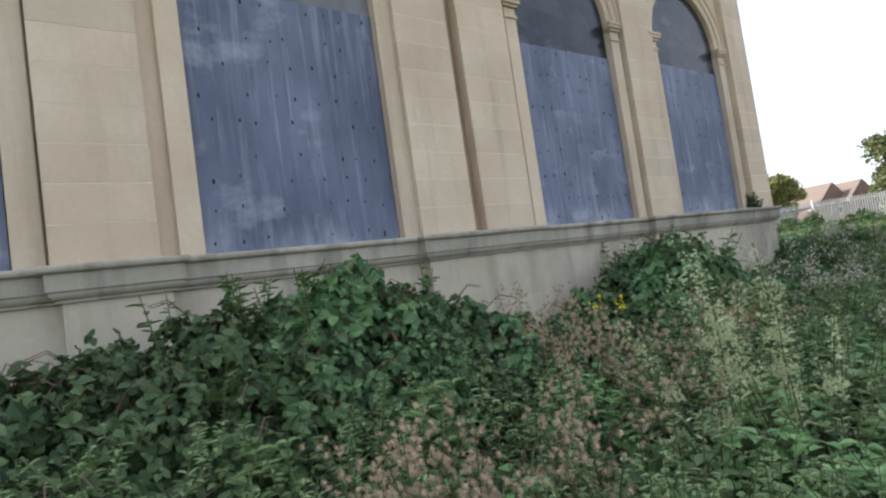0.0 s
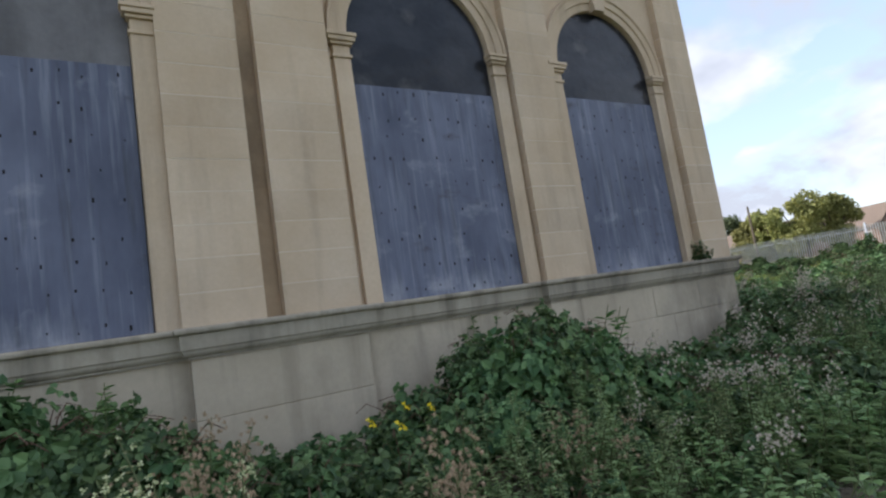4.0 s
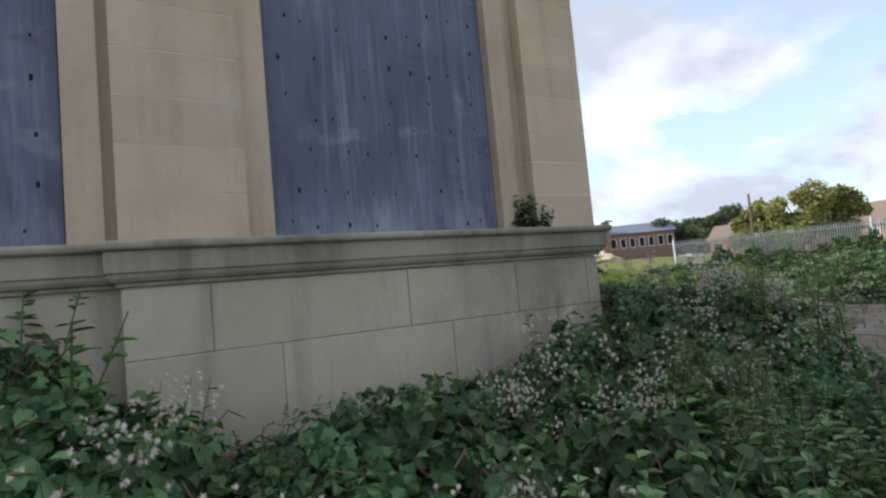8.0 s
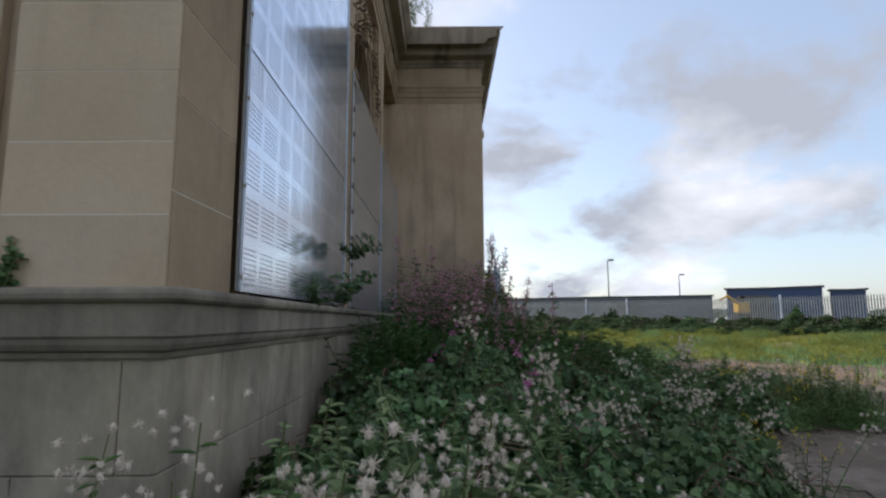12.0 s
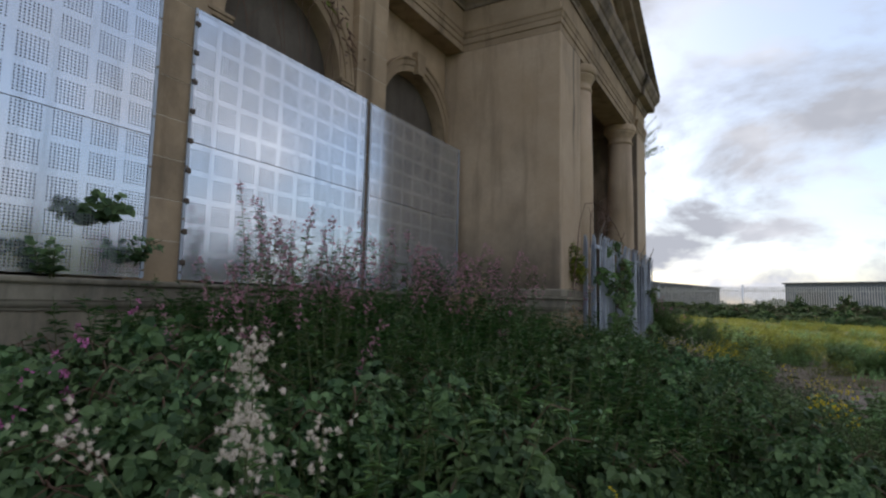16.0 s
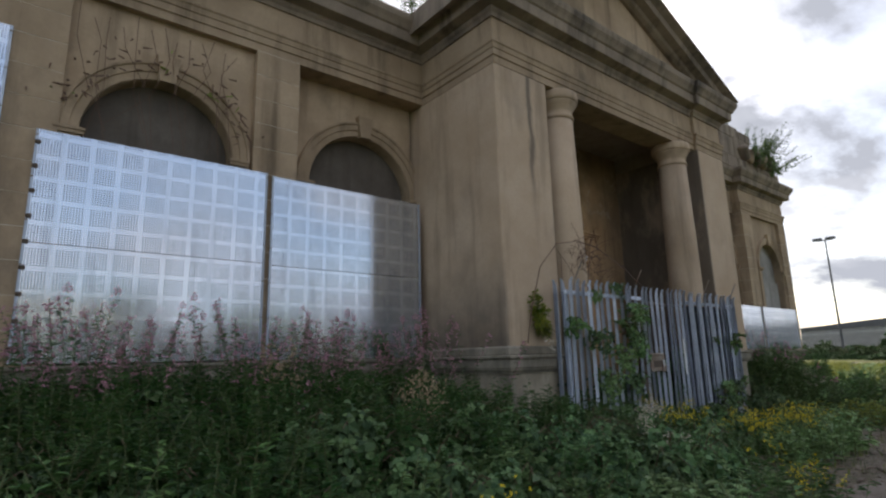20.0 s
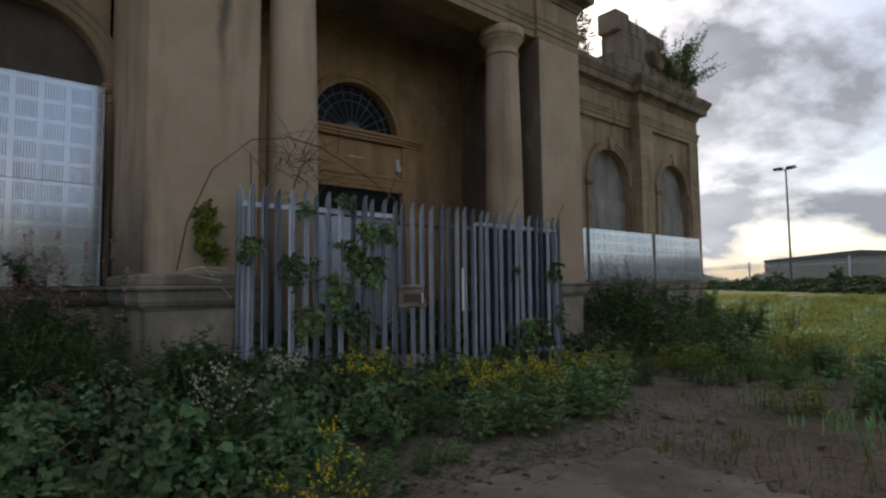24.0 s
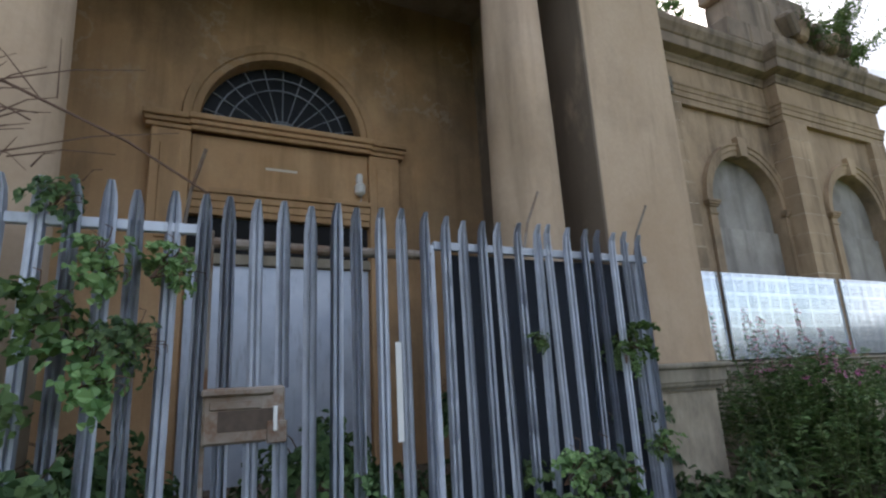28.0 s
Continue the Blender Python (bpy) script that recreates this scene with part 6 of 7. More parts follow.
for x, y, z, s, t in ((-0.02, 2.72, 2.05, 1.2, (0, 60)), (-0.02, 2.95, 1.75, 1.0, (0, 40)), (-0.02, 2.45, 1.62, 1.1, (0, 25)), (0.02, 7.55, 1.6, 1.5, (0, 12)), (-0.02, 1.9, 1.6, 0.8, (0, 20))):
    grow("ledge_weed", SPRIG[1], x, y, z, s, "leafy weed rooted on the stone ledge", "weed", t, "weeds on the ledge")
for i in range(26):
    yy = 9.25 + (4.9 * i / 25)
    if 10.95 < yy < 12.5 and i % 2:
        continue
    place("bramble_bush", BRAMBLES[i % 6], 1.30 + 0.25 * ((i * 7) % 5) / 5, yy, (0.55 if i % 3 else 0.9) + (0.25 if yy > 12.6 else 0.0), 0.95, i * 50, "bramble growing behind the palisade", "bush", "brambles behind the palisade")
for x, y, z, s in ((1.95, 10.0, 1.45, 1.0), (1.97, 10.15, 1.85, 0.9), (1.98, 10.35, 1.6, 0.9), (1.97, 10.35, 2.1, 0.8), (1.95, 9.75, 1.15, 0.9), (1.98, 10.65, 2.12, 0.7), (1.96, 13.65, 1.62, 0.6), (1.97, 13.0, 0.9, 0.8), (1.96, 12.6, 0.55, 0.9), (1.85, 9.75, 2.35, 0.5), (1.86, 10.2, 2.45, 0.6), (1.96, 13.45, 0.75, 0.8), (1.97, 9.6, 1.7, 0.85), (1.98, 10.2, 1.1, 0.9), (1.97, 10.5, 1.75, 0.7), (1.97, 9.2, 1.9, 0.7), (2.0, 13.75, 1.72, 0.75), (2.0, 13.2, 0.85, 0.95), (1.99, 12.85, 1.75, 0.35), (2.0, 12.95, 0.65, 0.9), (2.0, 13.9, 1.0, 0.6)):
    grow("climbing_bramble", VINE[int(y * 10) % 3], x, y, z, s, "bramble climbing through the palisade", "climber", (0, 55), "brambles on the fence")
vy = herb_mesh(131, 7, 0.45, 16, 0.085, 0.075, M_YLEAF, None, 0, 0.01, 0.2, 0.16, "creeper")
for x, y, z, s, t in ((1.72, 8.80, 2.05, 1.0, (0, 30)), (1.75, 8.95, 1.85, 0.8, (0, 60)), (1.80, 8.70, 1.95, 0.7, (30, 50))):
    grow("yellow_creeper", vy, x, y, z, s, "creeper with yellow-green leaves on the corner pier", "climber", t, "creepers on the pier")
dead = tagged(new("dead_bramble"), "arching dead bramble canes on the corner pier", "climber")
rr = random.Random(9)
for pts in ([(1.66, 8.55, 1.75), (1.70, 8.62, 2.2), (1.68, 8.85, 2.75), (1.66, 9.25, 3.12), (1.70, 9.6, 3.18)], [(1.70, 9.6, 3.2), (1.80, 9.95, 3.12), (1.88, 10.5, 2.85), (1.9, 10.9, 2.6)], [(1.9, 9.55, 2.45), (1.85, 9.7, 2.85), (1.8, 9.9, 3.05)], [(1.75, 9.2, 2.4), (1.75, 9.21, 2.7), (1.76, 9.2, 2.95)]):
    part("cane", tube(bmesh.new(), pts, 0.009, 0.006, 5), M_CANE, dead)
for i in range(75):
    p = Vector((1.78 + rr.uniform(-0.05, 0.08), 9.7 + rr.gauss(0, 0.22), 2.82 + rr.gauss(0, 0.17)))
    d = Vector((rr.uniform(-0.1, 0.15), rr.gauss(0, 0.25), rr.gauss(0.05, 0.2)))
    part("twig", tube(bmesh.new(), [p, p + d * 0.5 + Vector((0, 0, 0.03)), p + d], 0.005, 0.002, 4), M_CANE, dead)
for i in range(7):
    p = Vector((1.80, 8.75 + rr.uniform(0, 0.3), 1.55 + rr.uniform(-0.25, 0.25)))
    d = Vector((0.15, rr.uniform(-0.35, 0.05), rr.uniform(-0.2, 0.15)))
    part("bleached_twig", tube(bmesh.new(), [p, p + d * 0.5, p + d], 0.007, 0.003, 4), M_MORTAR, dead)
vine = tagged(new("withered_vine"), "withered vine hanging over a window arch", "climber")
for i in range(13):
    yy = 3.65 + 0.14 * i
    pts = [(-0.10, yy, 5.55 - 0.2 * rr.random()), (-0.08, yy + rr.gauss(0, 0.08), 5.1), (-0.12, yy + rr.gauss(0, 0.12), 4.6), (-0.10, yy + rr.gauss(0, 0.15), 4.2 - 0.3 * rr.random())]
    part("stem", tube(bmesh.new(), pts, 0.005, 0.003, 4), M_CANE, vine)
for i in range(90):
    a = rr.uniform(0.2, 2.9)
    rad = 0.86 + abs(rr.gauss(0, 0.22))
    p = Vector((-0.10, 4.56 - rad * math.cos(a), SPRING + rad * math.sin(a)))
    d = Vector((0.05, rr.gauss(0, 0.06), -abs(rr.gauss(0.04, 0.04))))
    part("dead_leaf", tube(bmesh.new(), [p, p + d * 0.5, p + d], 0.012, 0.004, 4), M_CANE if i % 9 else M_YLEAF, vine)

# ---------------------------------------------------------------- facing stones, one by one
for k, (u0, u1) in enumerate(PILASTERS_SOUTH):
    stone_courses(SOUTH, south, u0, u1, O_WALL - 0.02, O_PIL, LEDGE + 0.002, TOP_PILASTER - 0.002, M_STONE, 0.25, k)
for side in (0, 1):
    for k, (u0, u1) in enumerate(PILASTERS_EAST):
        a, b = (u0, u1) if side == 0 else (mirror(u1), mirror(u0))
        deep = side == 1 and k == 1
        if deep:
            a, b = a + 0.26, b + 0.28
        stone_courses(EAST_BACK if side == 1 and k == 2 else EAST, east, a, b, O_WALL - (0.25 if deep else 0.02), O_PIL, LEDGE + 0.002, TOP_PILASTER - 0.002, M_STONE_B, 0.335, 20 + k)

# ---------------------------------------------------------------- distance
BOUNDARY = ((-46, 90), (-13, 61), (3, 50), (16, 44), (30, 33))
BOUNDARY_EAST = ((34.7, 25.6), (42, 15), (45, 4), (46, -45))
far_fence = tagged(new("boundary_fence"), "long galvanised palisade fence round the site", "fence")
bm_p, rails = bmesh.new(), []
STRETCHES = list(zip(BOUNDARY, BOUNDARY[1:])) + list(zip(BOUNDARY_EAST, BOUNDARY_EAST[1:]))
for (xa, ya), (xb, yb) in STRETCHES:
    L = math.hypot(xb - xa, yb - ya)
    dx, dy = (xb - xa) / L, (yb - ya) / L
    n = int(L / 0.155)
    for i in range(n):
        x, y = xa + dx * L * i / n, ya + dy * L * i / n
        z = ground_z(x, y)
        w, h = 0.036, 2.4
        vs = [bm_p.verts.new((x + dx * w * s, y + dy * w * s, z + hh)) for s, hh in ((-1, 0), (1, 0), (1, h - 0.15), (0, h), (-1, h - 0.15))]
        bm_p.faces.new(vs)
    z = ground_z((xa + xb) / 2, (ya + yb) / 2)
    for hh in (0.4, 2.0):
        rails.append(tube(bmesh.new(), [(xa, ya, ground_z(xa, ya) + hh), ((xa + xb) / 2, (ya + yb) / 2, z + hh), (xb, yb, ground_z(xb, yb) + hh)], 0.03, 0.03, 4))
    for i in range(int(L / 2.75)):
        x, y = xa + dx * 2.75 * i, ya + dy * 2.75 * i
        z = ground_z(x, y)
        if i % 4 == 0:
            part("post", boxed(x - 0.05, x + 0.05, y - 0.05, y + 0.05, z - 0.1, z + 2.5), M_GALV, far_fence)
bmesh.ops.solidify(bm_p, geom=bm_p.faces[:], thickness=0.01)
M_FENCE2 = metal_mat("pale_galvanised", (0.44, 0.44, 0.42), (0.62, 0.61, 0.58), 0.6, 0.1)
tagged(part("paling", bm_p, M_FENCE2, far_fence), kind="stuff")
for bm in rails:
    part("rail", bm, M_FENCE2, far_fence)

SCRUB = []
for k in range(4):
    v, q = [], []
    me = bramble_mesh(150 + k, 520, 0.5, 0.5, 0.075)
    for _, m in me:
        m.materials[0] = M_SCRUB if m.materials[0] == M_BRAMBLE else M_CANE
    SCRUB.append(me)
rr = random.Random(21)
for i in range(290):                              # a bank of scrub along the inside of the fence
    k = rr.uniform(0.45, 5.99)
    (xa, ya), (xb, yb) = STRETCHES[int(k)]
    t = k - int(k)
    off = rr.uniform(0.6, 7.0) if k < 4 else rr.uniform(0.6, 12.0)
    x, y = xa + (xb - xa) * t, ya + (yb - ya) * t
    d = math.hypot(x - 2, y - 8)
    x, y = x - (x - 2) / d * off, y - (y - 8) / d * off
    s = rr.uniform(2.0, 3.4)
    place("hedge_bush", rr.choice(SCRUB), x, y, ground_z(x, y) - 0.15, s, rr.uniform(0, 360), "dense dark green scrub along the boundary fence", "bush", "scrub along the boundary", (0, 0), rr.uniform(0.45, 0.75) * (1.15 if off < 1.5 else 0.8))
for x, y in ((6.5, 47.2), (9.3, 46.0), (14.5, 43.4), (25.0, 36.0), (-4.5, 53.7), (36.0, 22.5), (40.6, 14.5)):
    place("hedge_bush", SCRUB[1], x, y, ground_z(x, y) - 0.2, 2.3, x * 40, "tall scrub growing up the boundary fence", "bush", "scrub along the boundary", (0, 0), 1.35)
for i in range(70):
    x, y = rr.uniform(6, 32), rr.uniform(-6, 22)
    if math.hypot(x - 4.5, y - 4.5) < 7.0:
        continue
    place("scrub_bush", rr.choice(BRAMBLES), x, y, ground_z(x, y) - 0.3, rr.uniform(1.0, 1.7), rr.uniform(0, 360), "low green scrub in the weedy field", "bush", "scrub in the field", (0, 0), 0.7)


def tree(x, y, h, w, seed, mat, label):
    """A broad-leaved tree, leafy almost to the ground: trunk, limbs and a crown of many leaf clumps."""
    t = tagged(new("tree"), label, "tree", "trees beyond the fence")
    r = random.Random(seed)
    z = ground_z(x, y)
    bm = bmesh.new()
    tube(bm, [(x, y, z - 0.1), (x + 0.1, y, z + h * 0.25), (x, y + 0.1, z + h * 0.7)], 0.24, 0.08, 8)
    for i in range(8):
        a = r.uniform(0, 6.28)
        tube(bm, [(x, y, z + h * r.uniform(0.15, 0.45)), (x + 0.22 * w * math.cos(a), y + 0.22 * w * math.sin(a), z + h * 0.55), (x + 0.34 * w * math.cos(a), y + 0.34 * w * math.sin(a), z + h * 0.72)], 0.09, 0.03, 5)
    part("trunk", bm, M_BARK, t)
    g = np.random.default_rng(seed)
    n, m = 6500, 26
    hz = g.uniform(0.16, 0.90, m)
    reach = 0.36 * w * np.sqrt(np.clip(1.05 - ((hz - 0.42) / 0.60) ** 2, 0.05, 1)) * np.sqrt(g.uniform(0.05, 1, m))
    aa = g.uniform(0, 6.28, m)
    mid = np.stack([x + reach * np.cos(aa), y + reach * np.sin(aa), z + hz * h], 1)
    size = g.uniform(0.11, 0.19, m) * w
    idx = g.integers(0, m, n)
    d = unit(g.normal(0, 1, (n, 3)))
    p = mid[idx] + d * (g.uniform(0.55, 1.1, n) * size[idx])[:, None] * (1, 1, 0.75)
    p[:, 2] = np.maximum(p[:, 2], z + 0.1)
    v, q = leaflets(p, unit(g.normal(0, 1, (n, 3))), unit(d + g.normal(0, 0.4, (n, 3))), g.uniform(0.26, 0.5, n), g.uniform(0.18, 0.32, n))
    ob = new("crown", arrays_to_mesh("crown", v, q, [mat]))
    ob.parent = t
    return t


def off_from(x, y, bearing, d):
    """The spot d metres from (x, y) on a bearing clockwise from +y."""
    return x + d * math.sin(radians(bearing)), y + d * math.cos(radians(bearing))


M_TREE2 = leaf_mat("olive_tree_leaf", (0.15, 0.16, 0.05), (0.36, 0.35, 0.13), 0.7)
M_TREE3 = leaf_mat("dark_tree_leaf", (0.06, 0.085, 0.045), (0.15, 0.18, 0.085), 0.7)
SEEN_FROM = (-4.0, -3.3)                          # bearings are taken from the path beside the long wall
for k, (b, d, h, w, m) in enumerate(((51.7, 98, 6.4, 7, M_TREE3), (53.3, 104, 7.0, 8, M_TREE3), (55.0, 102, 6.8, 8, M_TREE3), (56.6, 98, 6.6, 7, M_TREE3), (58.2, 106, 9.0, 7, M_TREE3), (59.9, 72, 5.4, 5.5, M_TREE2), (61.5, 71, 6.4, 6, M_TREE2), (64.1, 71, 7.4, 7.5, M_TREE2),
                                     (66.2, 73, 6.8, 6.0, M_TREE2), (75.4, 72, 9.8, 8, M_TREE), (78.4, 74, 9.0, 8, M_TREE3), (82.0, 72, 9.6, 8, M_TREE3), (86.0, 76, 9.0, 9, M_TREE))):
    tree(*off_from(*SEEN_FROM, b, d), h, w, k + 1, m, ("tall " if h > 9 else "") + ("leafy olive-green tree beyond the boundary fence" if m == M_TREE2 else "leafy dark green tree beyond the boundary fence"))


def house(x, y, w, d, h, roof, rot, tiles=None, label="brick house with a brown tiled gable roof", bays=2, low=0.45):
    """A gabled brick house with windows."""
    o = tagged(new("house"), label, "house", "houses beyond the fence")
    o.matrix_basis = pose(x, y, ground_z(x, y), 0, 0, rot)
    part("wall", boxed(-w / 2, w / 2, -d / 2, d / 2, 0, h), M_BRICK, o)
    bm = bmesh.new()
    pr = [(-d / 2 - 0.4, h - 0.1), (d / 2 + 0.4, h - 0.1), (0, h + roof)]
    a = [bm.verts.new((-w / 2 - 0.3, yy, zz)) for yy, zz in pr]
    b = [bm.verts.new((w / 2 + 0.3, yy, zz)) for yy, zz in pr]
    bm.faces.new(a)
    bm.faces.new(b)
    for i in range(3):
        bm.faces.new((a[i], a[(i + 1) % 3], b[(i + 1) % 3], b[i]))
    for s in (-1, 1):
        gb = bmesh.new()
        ring = [[gb.verts.new((s * (w / 2 + 0.28 + e), yy, zz)) for yy, zz in ((-d / 2, h - 0.1), (d / 2, h - 0.1), (0, h + roof - 0.25))] for e in (0.0, 0.06)]
        gb.faces.new(ring[0])
        gb.faces.new(ring[1])
        for i in range(3):
            gb.faces.new((ring[0][i], ring[0][(i + 1) % 3], ring[1][(i + 1) % 3], ring[1][i]))
        part("gable", gb, M_BRICK, o)
    part("roof", bm, tiles or M_ROOF, o)
    for i in range(bays):
        u = -w / 2 + (i + 0.5) * w / bays
        for s in (-1, 1):
            wd = part("window", boxed(u - 0.45, u + 0.45, s * d / 2 - 0.05, s * d / 2 + 0.05, h * low, h * 0.82), M_WHITE, o)
            part("pane", boxed(u - 0.36, u + 0.36, s * d / 2 - 0.06, s * d / 2 + 0.06, h * low + 0.1, h * 0.82 - 0.1), M_DARKIN, wd)
    return o


for b, dist, w, d, h, rf, turn in ((69.0, 80, 5.4, 4.6, 2.7, 2.6, -42), (71.3, 81, 5.0, 4.4, 2.7, 2.5, -42), (58.2, 88, 4.5, 4.0, 2.3, 2.0, -30), (65.0, 104, 12, 8, 3.4, 3.2, 10)):
    hx, hy = off_from(*SEEN_FROM, b, dist)
    house(hx, hy, w, d, h, rf, turn - b)
hx, hy = off_from(-2.7, -2.8, 49.6, 96)
brick_block = house(hx, hy, 10.2, 7, 4.4, 1.6, -49.6 + 12, M_SLATE, "long red brick building with a dark slate roof", 7, 0.45)
part("stair_tower", boxed(-6.0, -5.0, -4.2, -2.6, 0, 6.5), M_BRICK, brick_block)


def shed(name, x, y, w, d, h, rise, rot, mat, label):
    """A long low industrial building with a shallow roof, door bays and panel lines."""
    o = tagged(new(name), label, "warehouse", "sheds beyond the fence")
    o.matrix_basis = pose(x, y, ground_z(x, y), 0, 0, rot)
    part("wall", boxed(-w / 2, w / 2, -d / 2, d / 2, 0, h), mat, o)
    bm = bmesh.new()
    pr = [(-w / 2 - 0.2, h - 0.05), (w / 2 + 0.2, h - 0.05), (w / 2 + 0.2, h + 0.1), (0, h + rise), (-w / 2 - 0.2, h + 0.1)]
    a = [bm.verts.new((u, -d / 2 - 0.2, z)) for u, z in pr]
    b = [bm.verts.new((u, d / 2 + 0.2, z)) for u, z in pr]
    bm.faces.new(a)
    bm.faces.new(b)
    for i in range(5):
        bm.faces.new((a[i], a[(i + 1) % 5], b[(i + 1) % 5], b[i]))
    part("roof", bm, M_SHED, o)
    for i in range(int(w / 5)):
        u = -w / 2 + 2.5 + i * 5
        part("door_bay", boxed(u - 1.4, u + 1.4, -d / 2 - 0.06, -d / 2, 0, h * 0.8), mat if i % 3 else M_SHED, o)


shed("warehouse", -12.5, 98, 21, 14, 3.5, 1.05, 10, M_SHED, "grey warehouse with a shallow gable roof beyond the fence")
shed("warehouse", 20.4, 69.3, 26.5, 8, 3.3, 0.15, -20.6, M_SLATE, "long low slate-grey shed beyond the fence")
shed("trailer", 34.3, 54.1, 8.2, 2.6, 3.6, 0.05, -31.8, M_BLUE, "dark blue lorry trailer parked beyond the fence")
shed("trailer", 39.6, 51.0, 2.6, 2.6, 3.1, 0.05, -31.8, M_BLUE, "short dark blue container beyond the fence")
mach = tagged(new("excavator"), "yellow excavator parked beyond the fence", "excavator")
EX, EY = 28.6, 50.6
part("body", boxed(EX, EX + 1.1, EY - 0.6, EY + 0.6, 2.1, 3.2, bevel=0.15), M_ORANGE, mach)
part("cab", boxed(EX + 0.1, EX + 0.6, EY - 0.62, EY, 3.15, 3.7, bevel=0.08), M_DARKIN, mach)
part("track", boxed(EX - 0.3, EX + 1.3, EY - 0.8, EY + 0.8, 0.95, 2.05, bevel=0.2), M_DARKIN, mach)
part("boom", tube(bmesh.new(), [(EX + 0.2, EY, 3.0), (EX - 0.7, EY + 0.1, 3.75), (EX - 1.5, EY + 0.2, 3.3)], 0.16, 0.10, 6), M_ORANGE, mach)

# the yard beyond the east stretch: a cream gantry with a teal machine under it
M_CREAM = plain_mat("cream_painted_steel", (0.52, 0.45, 0.33), 0.7, 0.12)
M_TEAL = plain_mat("teal_painted_steel", (0.06, 0.23, 0.22), 0.6, 0.25)
GX0, GY0 = off_from(-6.6, -4.1, 75.2, 58)
GX1, GY1 = off_from(-6.6, -4.1, 86.5, 48)
gantry = tagged(new("gantry"), "cream steel gantry with one long level beam beyond the fence", "gantry")
gz = ground_z(GX0, GY0)
GTOP = 6.4
gl = math.hypot(GX1 - GX0, GY1 - GY0)
ux, uy = (GX1 - GX0) / gl, (GY1 - GY0) / gl


def girder(a, b, w, h):
    """A square beam from a to b, w wide and h deep."""
    bm = bmesh.new()
    a, b = Vector(a), Vector(b)
    d = (b - a).normalized()
    side = d.cross(Vector((0, 0, 1)))
    side = side.normalized() if side.length > 0.2 else Vector((ux, uy, 0))
    up = side.cross(d)
    rings = [[bm.verts.new(p + side * (w / 2 * i) + up * (h / 2 * j)) for i, j in ((-1, -1), (1, -1), (1, 1), (-1, 1))] for p in (a, b)]
    for k in range(4):
        bm.faces.new((rings[0][k], rings[0][(k + 1) % 4], rings[1][(k + 1) % 4], rings[1][k]))
    bm.faces.new(rings[0])
    bm.faces.new(rings[1])
    return bm


part("beam", girder((GX0 - ux * 0.4, GY0 - uy * 0.4, GTOP), (GX1, GY1, GTOP), 0.35, 0.62), M_CREAM, gantry)
for k in (0.0, 0.42, 0.98):
    px, py = GX0 + (GX1 - GX0) * k, GY0 + (GY1 - GY0) * k
    part("post", girder((px, py, gz - 0.1), (px, py, GTOP - 0.31), 0.42, 0.42), M_CREAM, gantry)
crusher = tagged(new("yard_machine"), "teal steel machine with a curved pipe under the gantry", "machine")
mx, my = GX0 + (GX1 - GX0) * 0.62, GY0 + (GY1 - GY0) * 0.62
for du, dv in ((-0.5, 0.9), (0.5, 0.9), (0.0, 1.8)):
    part("leg", girder((mx + ux * du * 1.6, my + uy * du * 1.6, gz - 0.1), (mx + ux * du * 0.3, my + uy * du * 0.3, GTOP - 0.8), 0.3, 0.3), M_TEAL, crusher)
part("brace", girder((mx - ux * 2.2, my - uy * 2.2, gz - 0.1), (mx, my, gz + 3.2), 0.24, 0.24), M_TEAL, crusher)
arc = [(mx + ux * (3.6 - 1.3 * math.cos(t * math.pi / 8)), my + uy * (3.6 - 1.3 * math.cos(t * math.pi / 8)), gz + 2.2 + 1.3 * math.sin(t * math.pi / 8)) for t in range(9)]
part("pipe", tube(bmesh.new(), [(arc[0][0], arc[0][1], gz - 0.1)] + arc + [(arc[-1][0], arc[-1][1], gz - 0.1)], 0.42, 0.42, 10), M_TEAL, crusher)

heap = bmesh.new()
bmesh.ops.create_icosphere(heap, subdivisions=4, radius=1.0)
for v in heap.verts:
    v.co = Vector((v.co.x * 4.2, v.co.y * 3.5, max(v.co.z, -0.2) * 1.5)) * (1 + 0.2 * noise.noise(v.co * 2.5))
ob = link_mesh("sand_heap", heap, plain_mat("pale_sand", (0.52, 0.43, 0.27), 0.95))
ob.matrix_basis = pose(58, 57.5, ground_z(58, 57.5) + 0.1, 0, 0, -45)
tagged(ob, "pale heap of sand beyond the site", "sand heap")


def lamp(x, y, h, heads=2):
    """A lamp column: twin floodlights on a crossbar, or one head on a short arm."""
    o = tagged(new("street_lamp"), "tall grey lamp column with twin floodlights" if heads == 2 else "slim grey lamp column with a single head", "street lamp", "lamp columns")
    z = ground_z(x, y)
    part("column", tube(bmesh.new(), [(x, y, z), (x, y, z + h * 0.5), (x, y, z + h)], 0.09, 0.055, 8), M_SHED, o)
    if heads == 2:
        part("crossbar", boxed(x - 0.5, x + 0.5, y - 0.04, y + 0.04, z + h - 0.05, z + h + 0.04), M_SHED, o)
    for s in (-1, 1)[2 - heads:]:
        part("floodlight", boxed(x + s * 0.45 - 0.4, x + s * 0.45 + 0.25, y - 0.15, y + 0.15, z + h, z + h + 0.2, bevel=0.04), M_SHED, o)


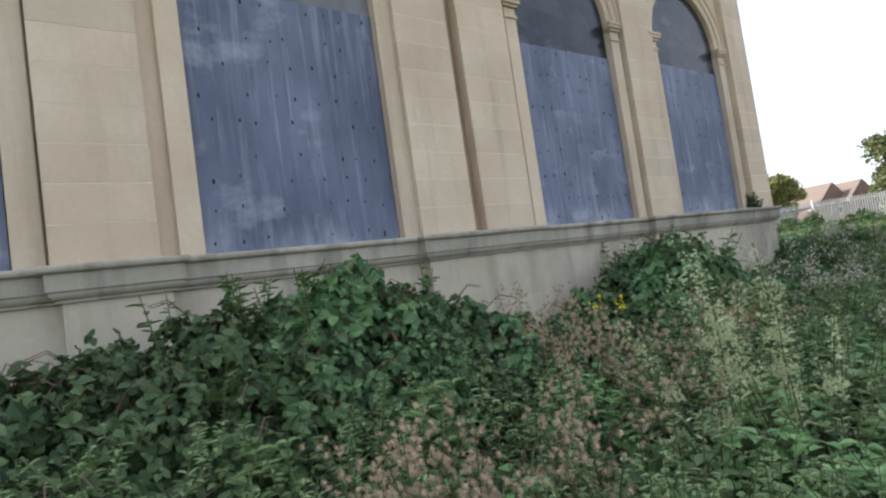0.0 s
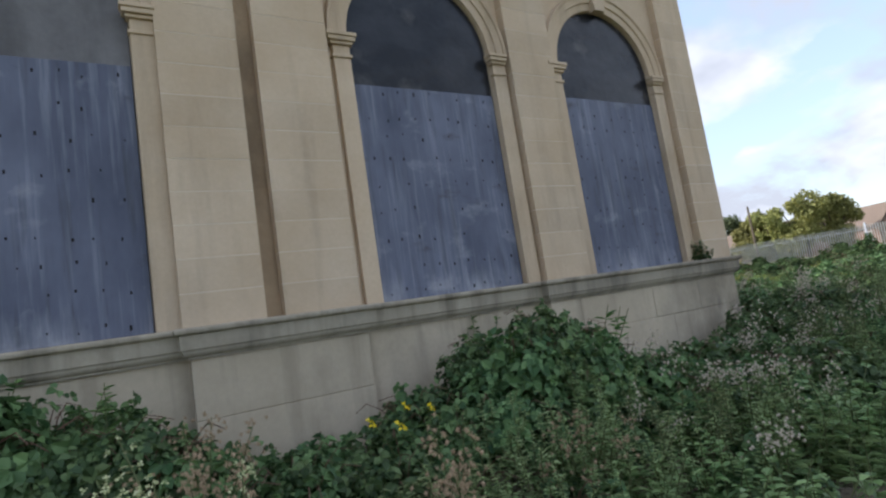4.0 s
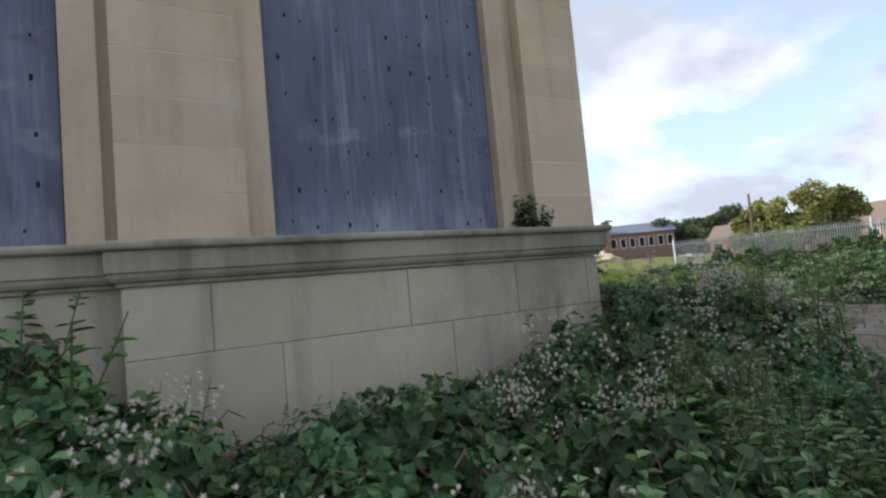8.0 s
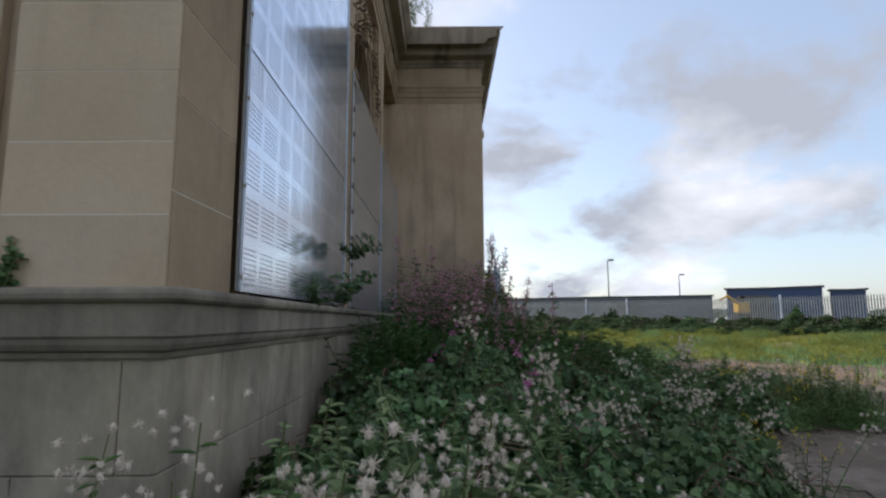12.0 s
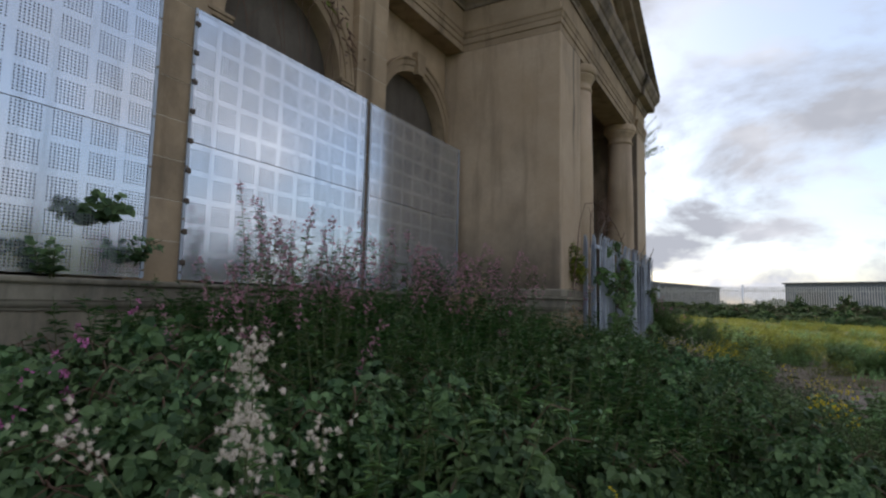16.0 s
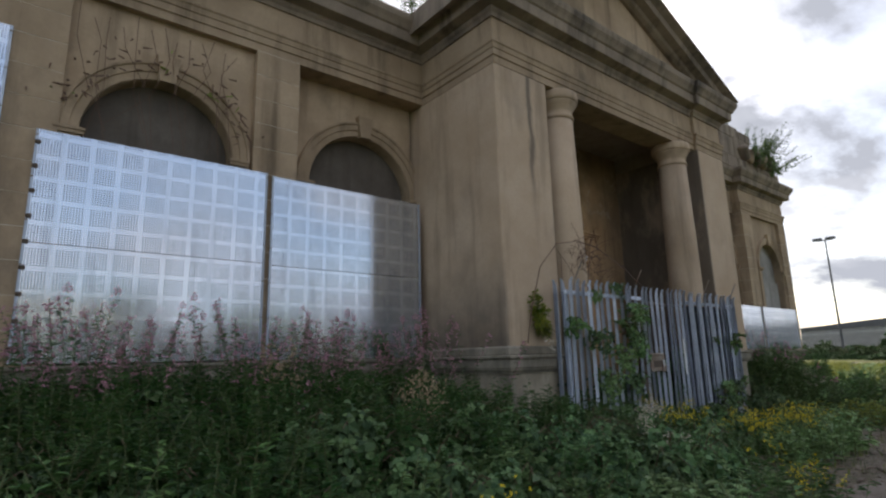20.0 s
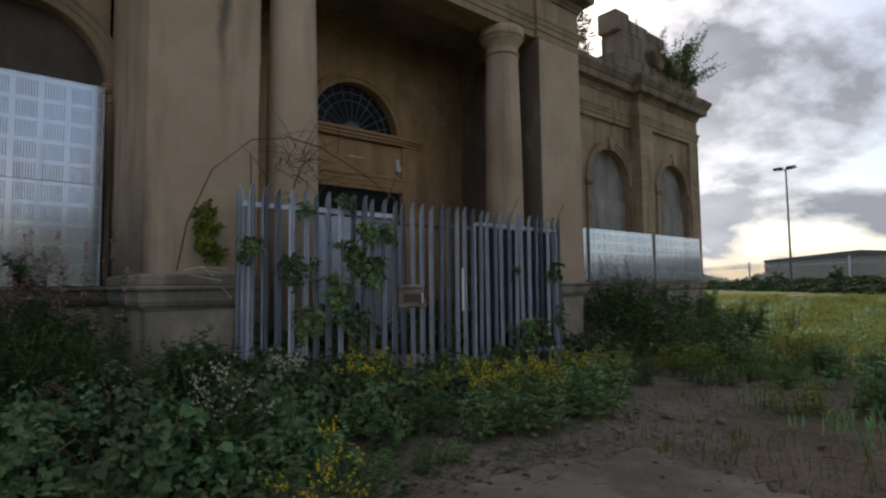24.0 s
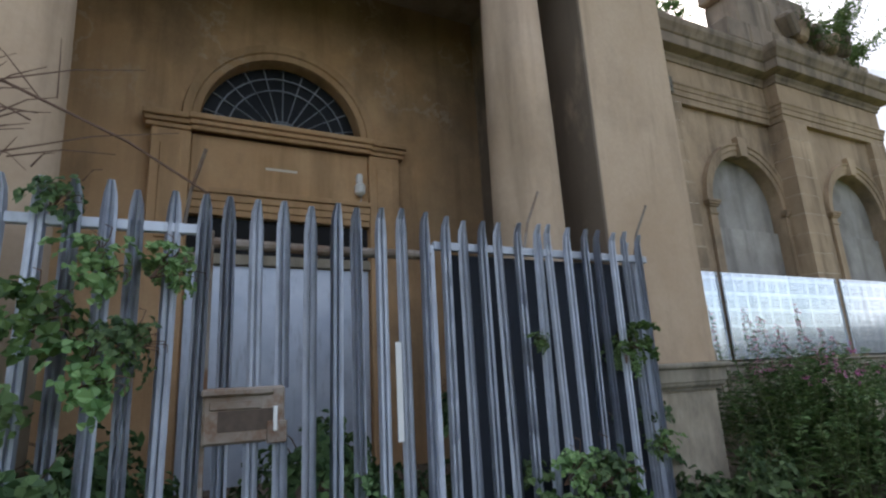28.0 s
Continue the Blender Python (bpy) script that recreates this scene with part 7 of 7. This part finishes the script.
for x, y, h, heads in ((-7.3, 53.6, 9.2, 2), (19.5, 60.4, 7.3, 1), (31.0, 68.4, 6.2, 1), (61.2, 62.1, 8.2, 1), (61.8, 57.1, 6.2, 2)):
    lamp(x, y, h, heads)
pole = tagged(new("utility_pole"), "bare dark utility pole beyond the fence", "pole")
part("shaft", tube(bmesh.new(), [(50.1, 28.0, 0.8), (50.1, 28.05, 4.0), (50.15, 28.1, 7.5)], 0.14, 0.10, 8), M_BARK, pole)

# the scrub is thickest below the fence on the field's far side
rr = random.Random(58)
spots = []
for i in range(240):
    (xa, ya), (xb, yb) = STRETCHES[1 + i % 3]
    t = rr.random()
    x, y = xa + (xb - xa) * t, ya + (yb - ya) * t - rr.uniform(0.8, 4.0)
    s = rr.uniform(2.4, 3.4)
    spots.append((rr.choice(SCRUB), pose(x, y, ground_z(x, y) - 0.2, 0, 0, rr.uniform(0, 360)) @ Matrix.Diagonal((s, s, s * rr.uniform(0.5, 0.72), 1))))
join_rest("boundary_scrub", spots, "continuous bank of dark green scrub below the fence", "scrub")

# a bank of bramble beyond the slabs of the yard
rr = random.Random(57)
for i in range(230):
    y = rr.uniform(-9, 9.5)
    front = 10.1 + 0.05 * (y - 2.0) ** 2 if y > 2 else 10.1 + 0.10 * (2.0 - y)
    x = front + 11.0 * rr.random() ** 1.4
    lump = 0.55 + 0.45 * min((x - front) / 3.5, 1) + 0.35 * noise.noise(Vector((x * 0.35, y * 0.35, 9)))
    place("bramble_bank", rr.choice(BRAMBLES[:4] + SCRUB[:2]), x, y, ground_z(x, y) - 0.25, 1.9, rr.uniform(0, 360), "dense bramble in a bank beyond the slabs", "bush", "bramble bank of the yard", (rr.uniform(-10, 10), rr.uniform(-10, 10)), max(lump, 0.3) * 0.9)

# low woods on the horizon
g = np.random.default_rng(77)
n = 15000
ang = g.uniform(-0.6, 2.2, n)
dist = 230 + 20 * np.sin(5 * ang) + g.uniform(-8, 8, n)
top = 2.6 + 1.6 * np.sin(9 * ang) * np.sin(23 * ang) + 1.2 * np.sin(57 * ang)
p = np.stack([3 + dist * np.sin(ang), 5 + dist * np.cos(ang), 0.3 + np.maximum(top, 1.0) * np.sqrt(g.uniform(0, 1, n))], 1)
v, q = leaflets(p, unit(g.normal(0, 1, (n, 3))), unit(g.normal(0, 1, (n, 3))), g.uniform(0.9, 2.0, n), g.uniform(0.8, 1.4, n))
tagged(new("far_woods", arrays_to_mesh("far_woods", v, q, [leaf_mat("far_wood_leaf", (0.10, 0.13, 0.09), (0.20, 0.23, 0.16), 0.9)])), "low hazy woods on the horizon", "woods", kind="stuff")

# stones and debris on the forecourt
rr = random.Random(33)
DEBRIS = []
for k in range(5):
    bm = bmesh.new()
    bmesh.ops.create_icosphere(bm, subdivisions=1, radius=0.05)
    for v in bm.verts:
        v.co = v.co * rr.uniform(0.6, 1.3)
        v.co.z *= 0.6
    me = bpy.data.meshes.new("stone")
    bm.to_mesh(me)
    bm.free()
    me.materials.append(M_CONC)
    DEBRIS.append(me)
for cx, cy, rx, ry, n in ((4.3, 10.9, 0.5, 0.8, 45), (4.4, 12.0, 0.7, 0.5, 35), (6.6, 11.5, 1.2, 0.8, 40), (4.6, 4.9, 0.6, 0.3, 20), (0.6, -1.9, 0.9, 0.4, 18), (-2.5, -2.9, 1.2, 0.4, 18), (7.6, 8.2, 1.2, 1.0, 24)):
    for i in range(n):
        x, y = cx + rr.gauss(0, rx * 0.6), cy + rr.gauss(0, ry * 0.6)
        s = rr.uniform(0.25, 1.0) ** 1.5
        ob = place("rubble_stone", rr.choice(DEBRIS), x, y, ground_z(x, y) + 0.02, s, rr.uniform(0, 360), "small pale lump of rubble on the dirt", "rubble", "rubble on the forecourt")
# broken twigs, dark clods and leaf litter
rr = random.Random(41)
TWIGS = []
for k in range(4):
    pts = [Vector((-0.2 + 0.1 * i, rr.uniform(-0.03, 0.03), rr.uniform(0.0, 0.03))) for i in range(5)]
    bm = tube(bmesh.new(), pts, 0.006, 0.003, 4)
    tube(bm, [pts[2], pts[2] + Vector((0.05, 0.06, 0.02)), pts[2] + Vector((0.09, 0.13, 0.02))], 0.004, 0.002, 4)
    me = bpy.data.meshes.new("twig")
    bm.to_mesh(me)
    bm.free()
    me.materials.append(M_CANE)
    TWIGS.append(me)
for cx, cy, rx, ry, n in ((4.4, 10.4, 0.6, 1.2, 26), (6.2, 11.4, 1.2, 0.7, 16), (5.0, 8.6, 0.5, 0.8, 14), (4.9, 4.7, 0.7, 0.4, 8), (0.4, -1.9, 0.8, 0.3, 6)):
    for i in range(n):
        x, y = cx + rr.gauss(0, rx * 0.6), cy + rr.gauss(0, ry * 0.6)
        place("fallen_twig", rr.choice(TWIGS), x, y, ground_z(x, y) + 0.035, rr.uniform(0.3, 0.8), rr.uniform(0, 360), "dry broken twig on the dirt", "twig", "twigs on the forecourt")
CLODS = []
for me in DEBRIS[:3]:
    me = me.copy()
    me.materials[0] = M_LITTER
    CLODS.append(me)
for cx, cy, rx, ry, n in ((4.5, 9.7, 0.35, 1.4, 60), (5.6, 9.2, 0.7, 0.4, 45), (5.9, 8.2, 0.6, 0.35, 30), (6.2, 10.9, 1.2, 0.35, 50), (7.8, 11.4, 1.2, 0.8, 40)):
    for i in range(n):
        x, y = cx + rr.gauss(0, rx * 0.6), cy + rr.gauss(0, ry * 0.6)
        place("earth_clod", rr.choice(CLODS), x, y, ground_z(x, y) + 0.012, rr.uniform(0.12, 0.55), rr.uniform(0, 360), "dark clod of earth and leaf litter", "earth clod", "clods on the forecourt", (0, 0), 0.4)
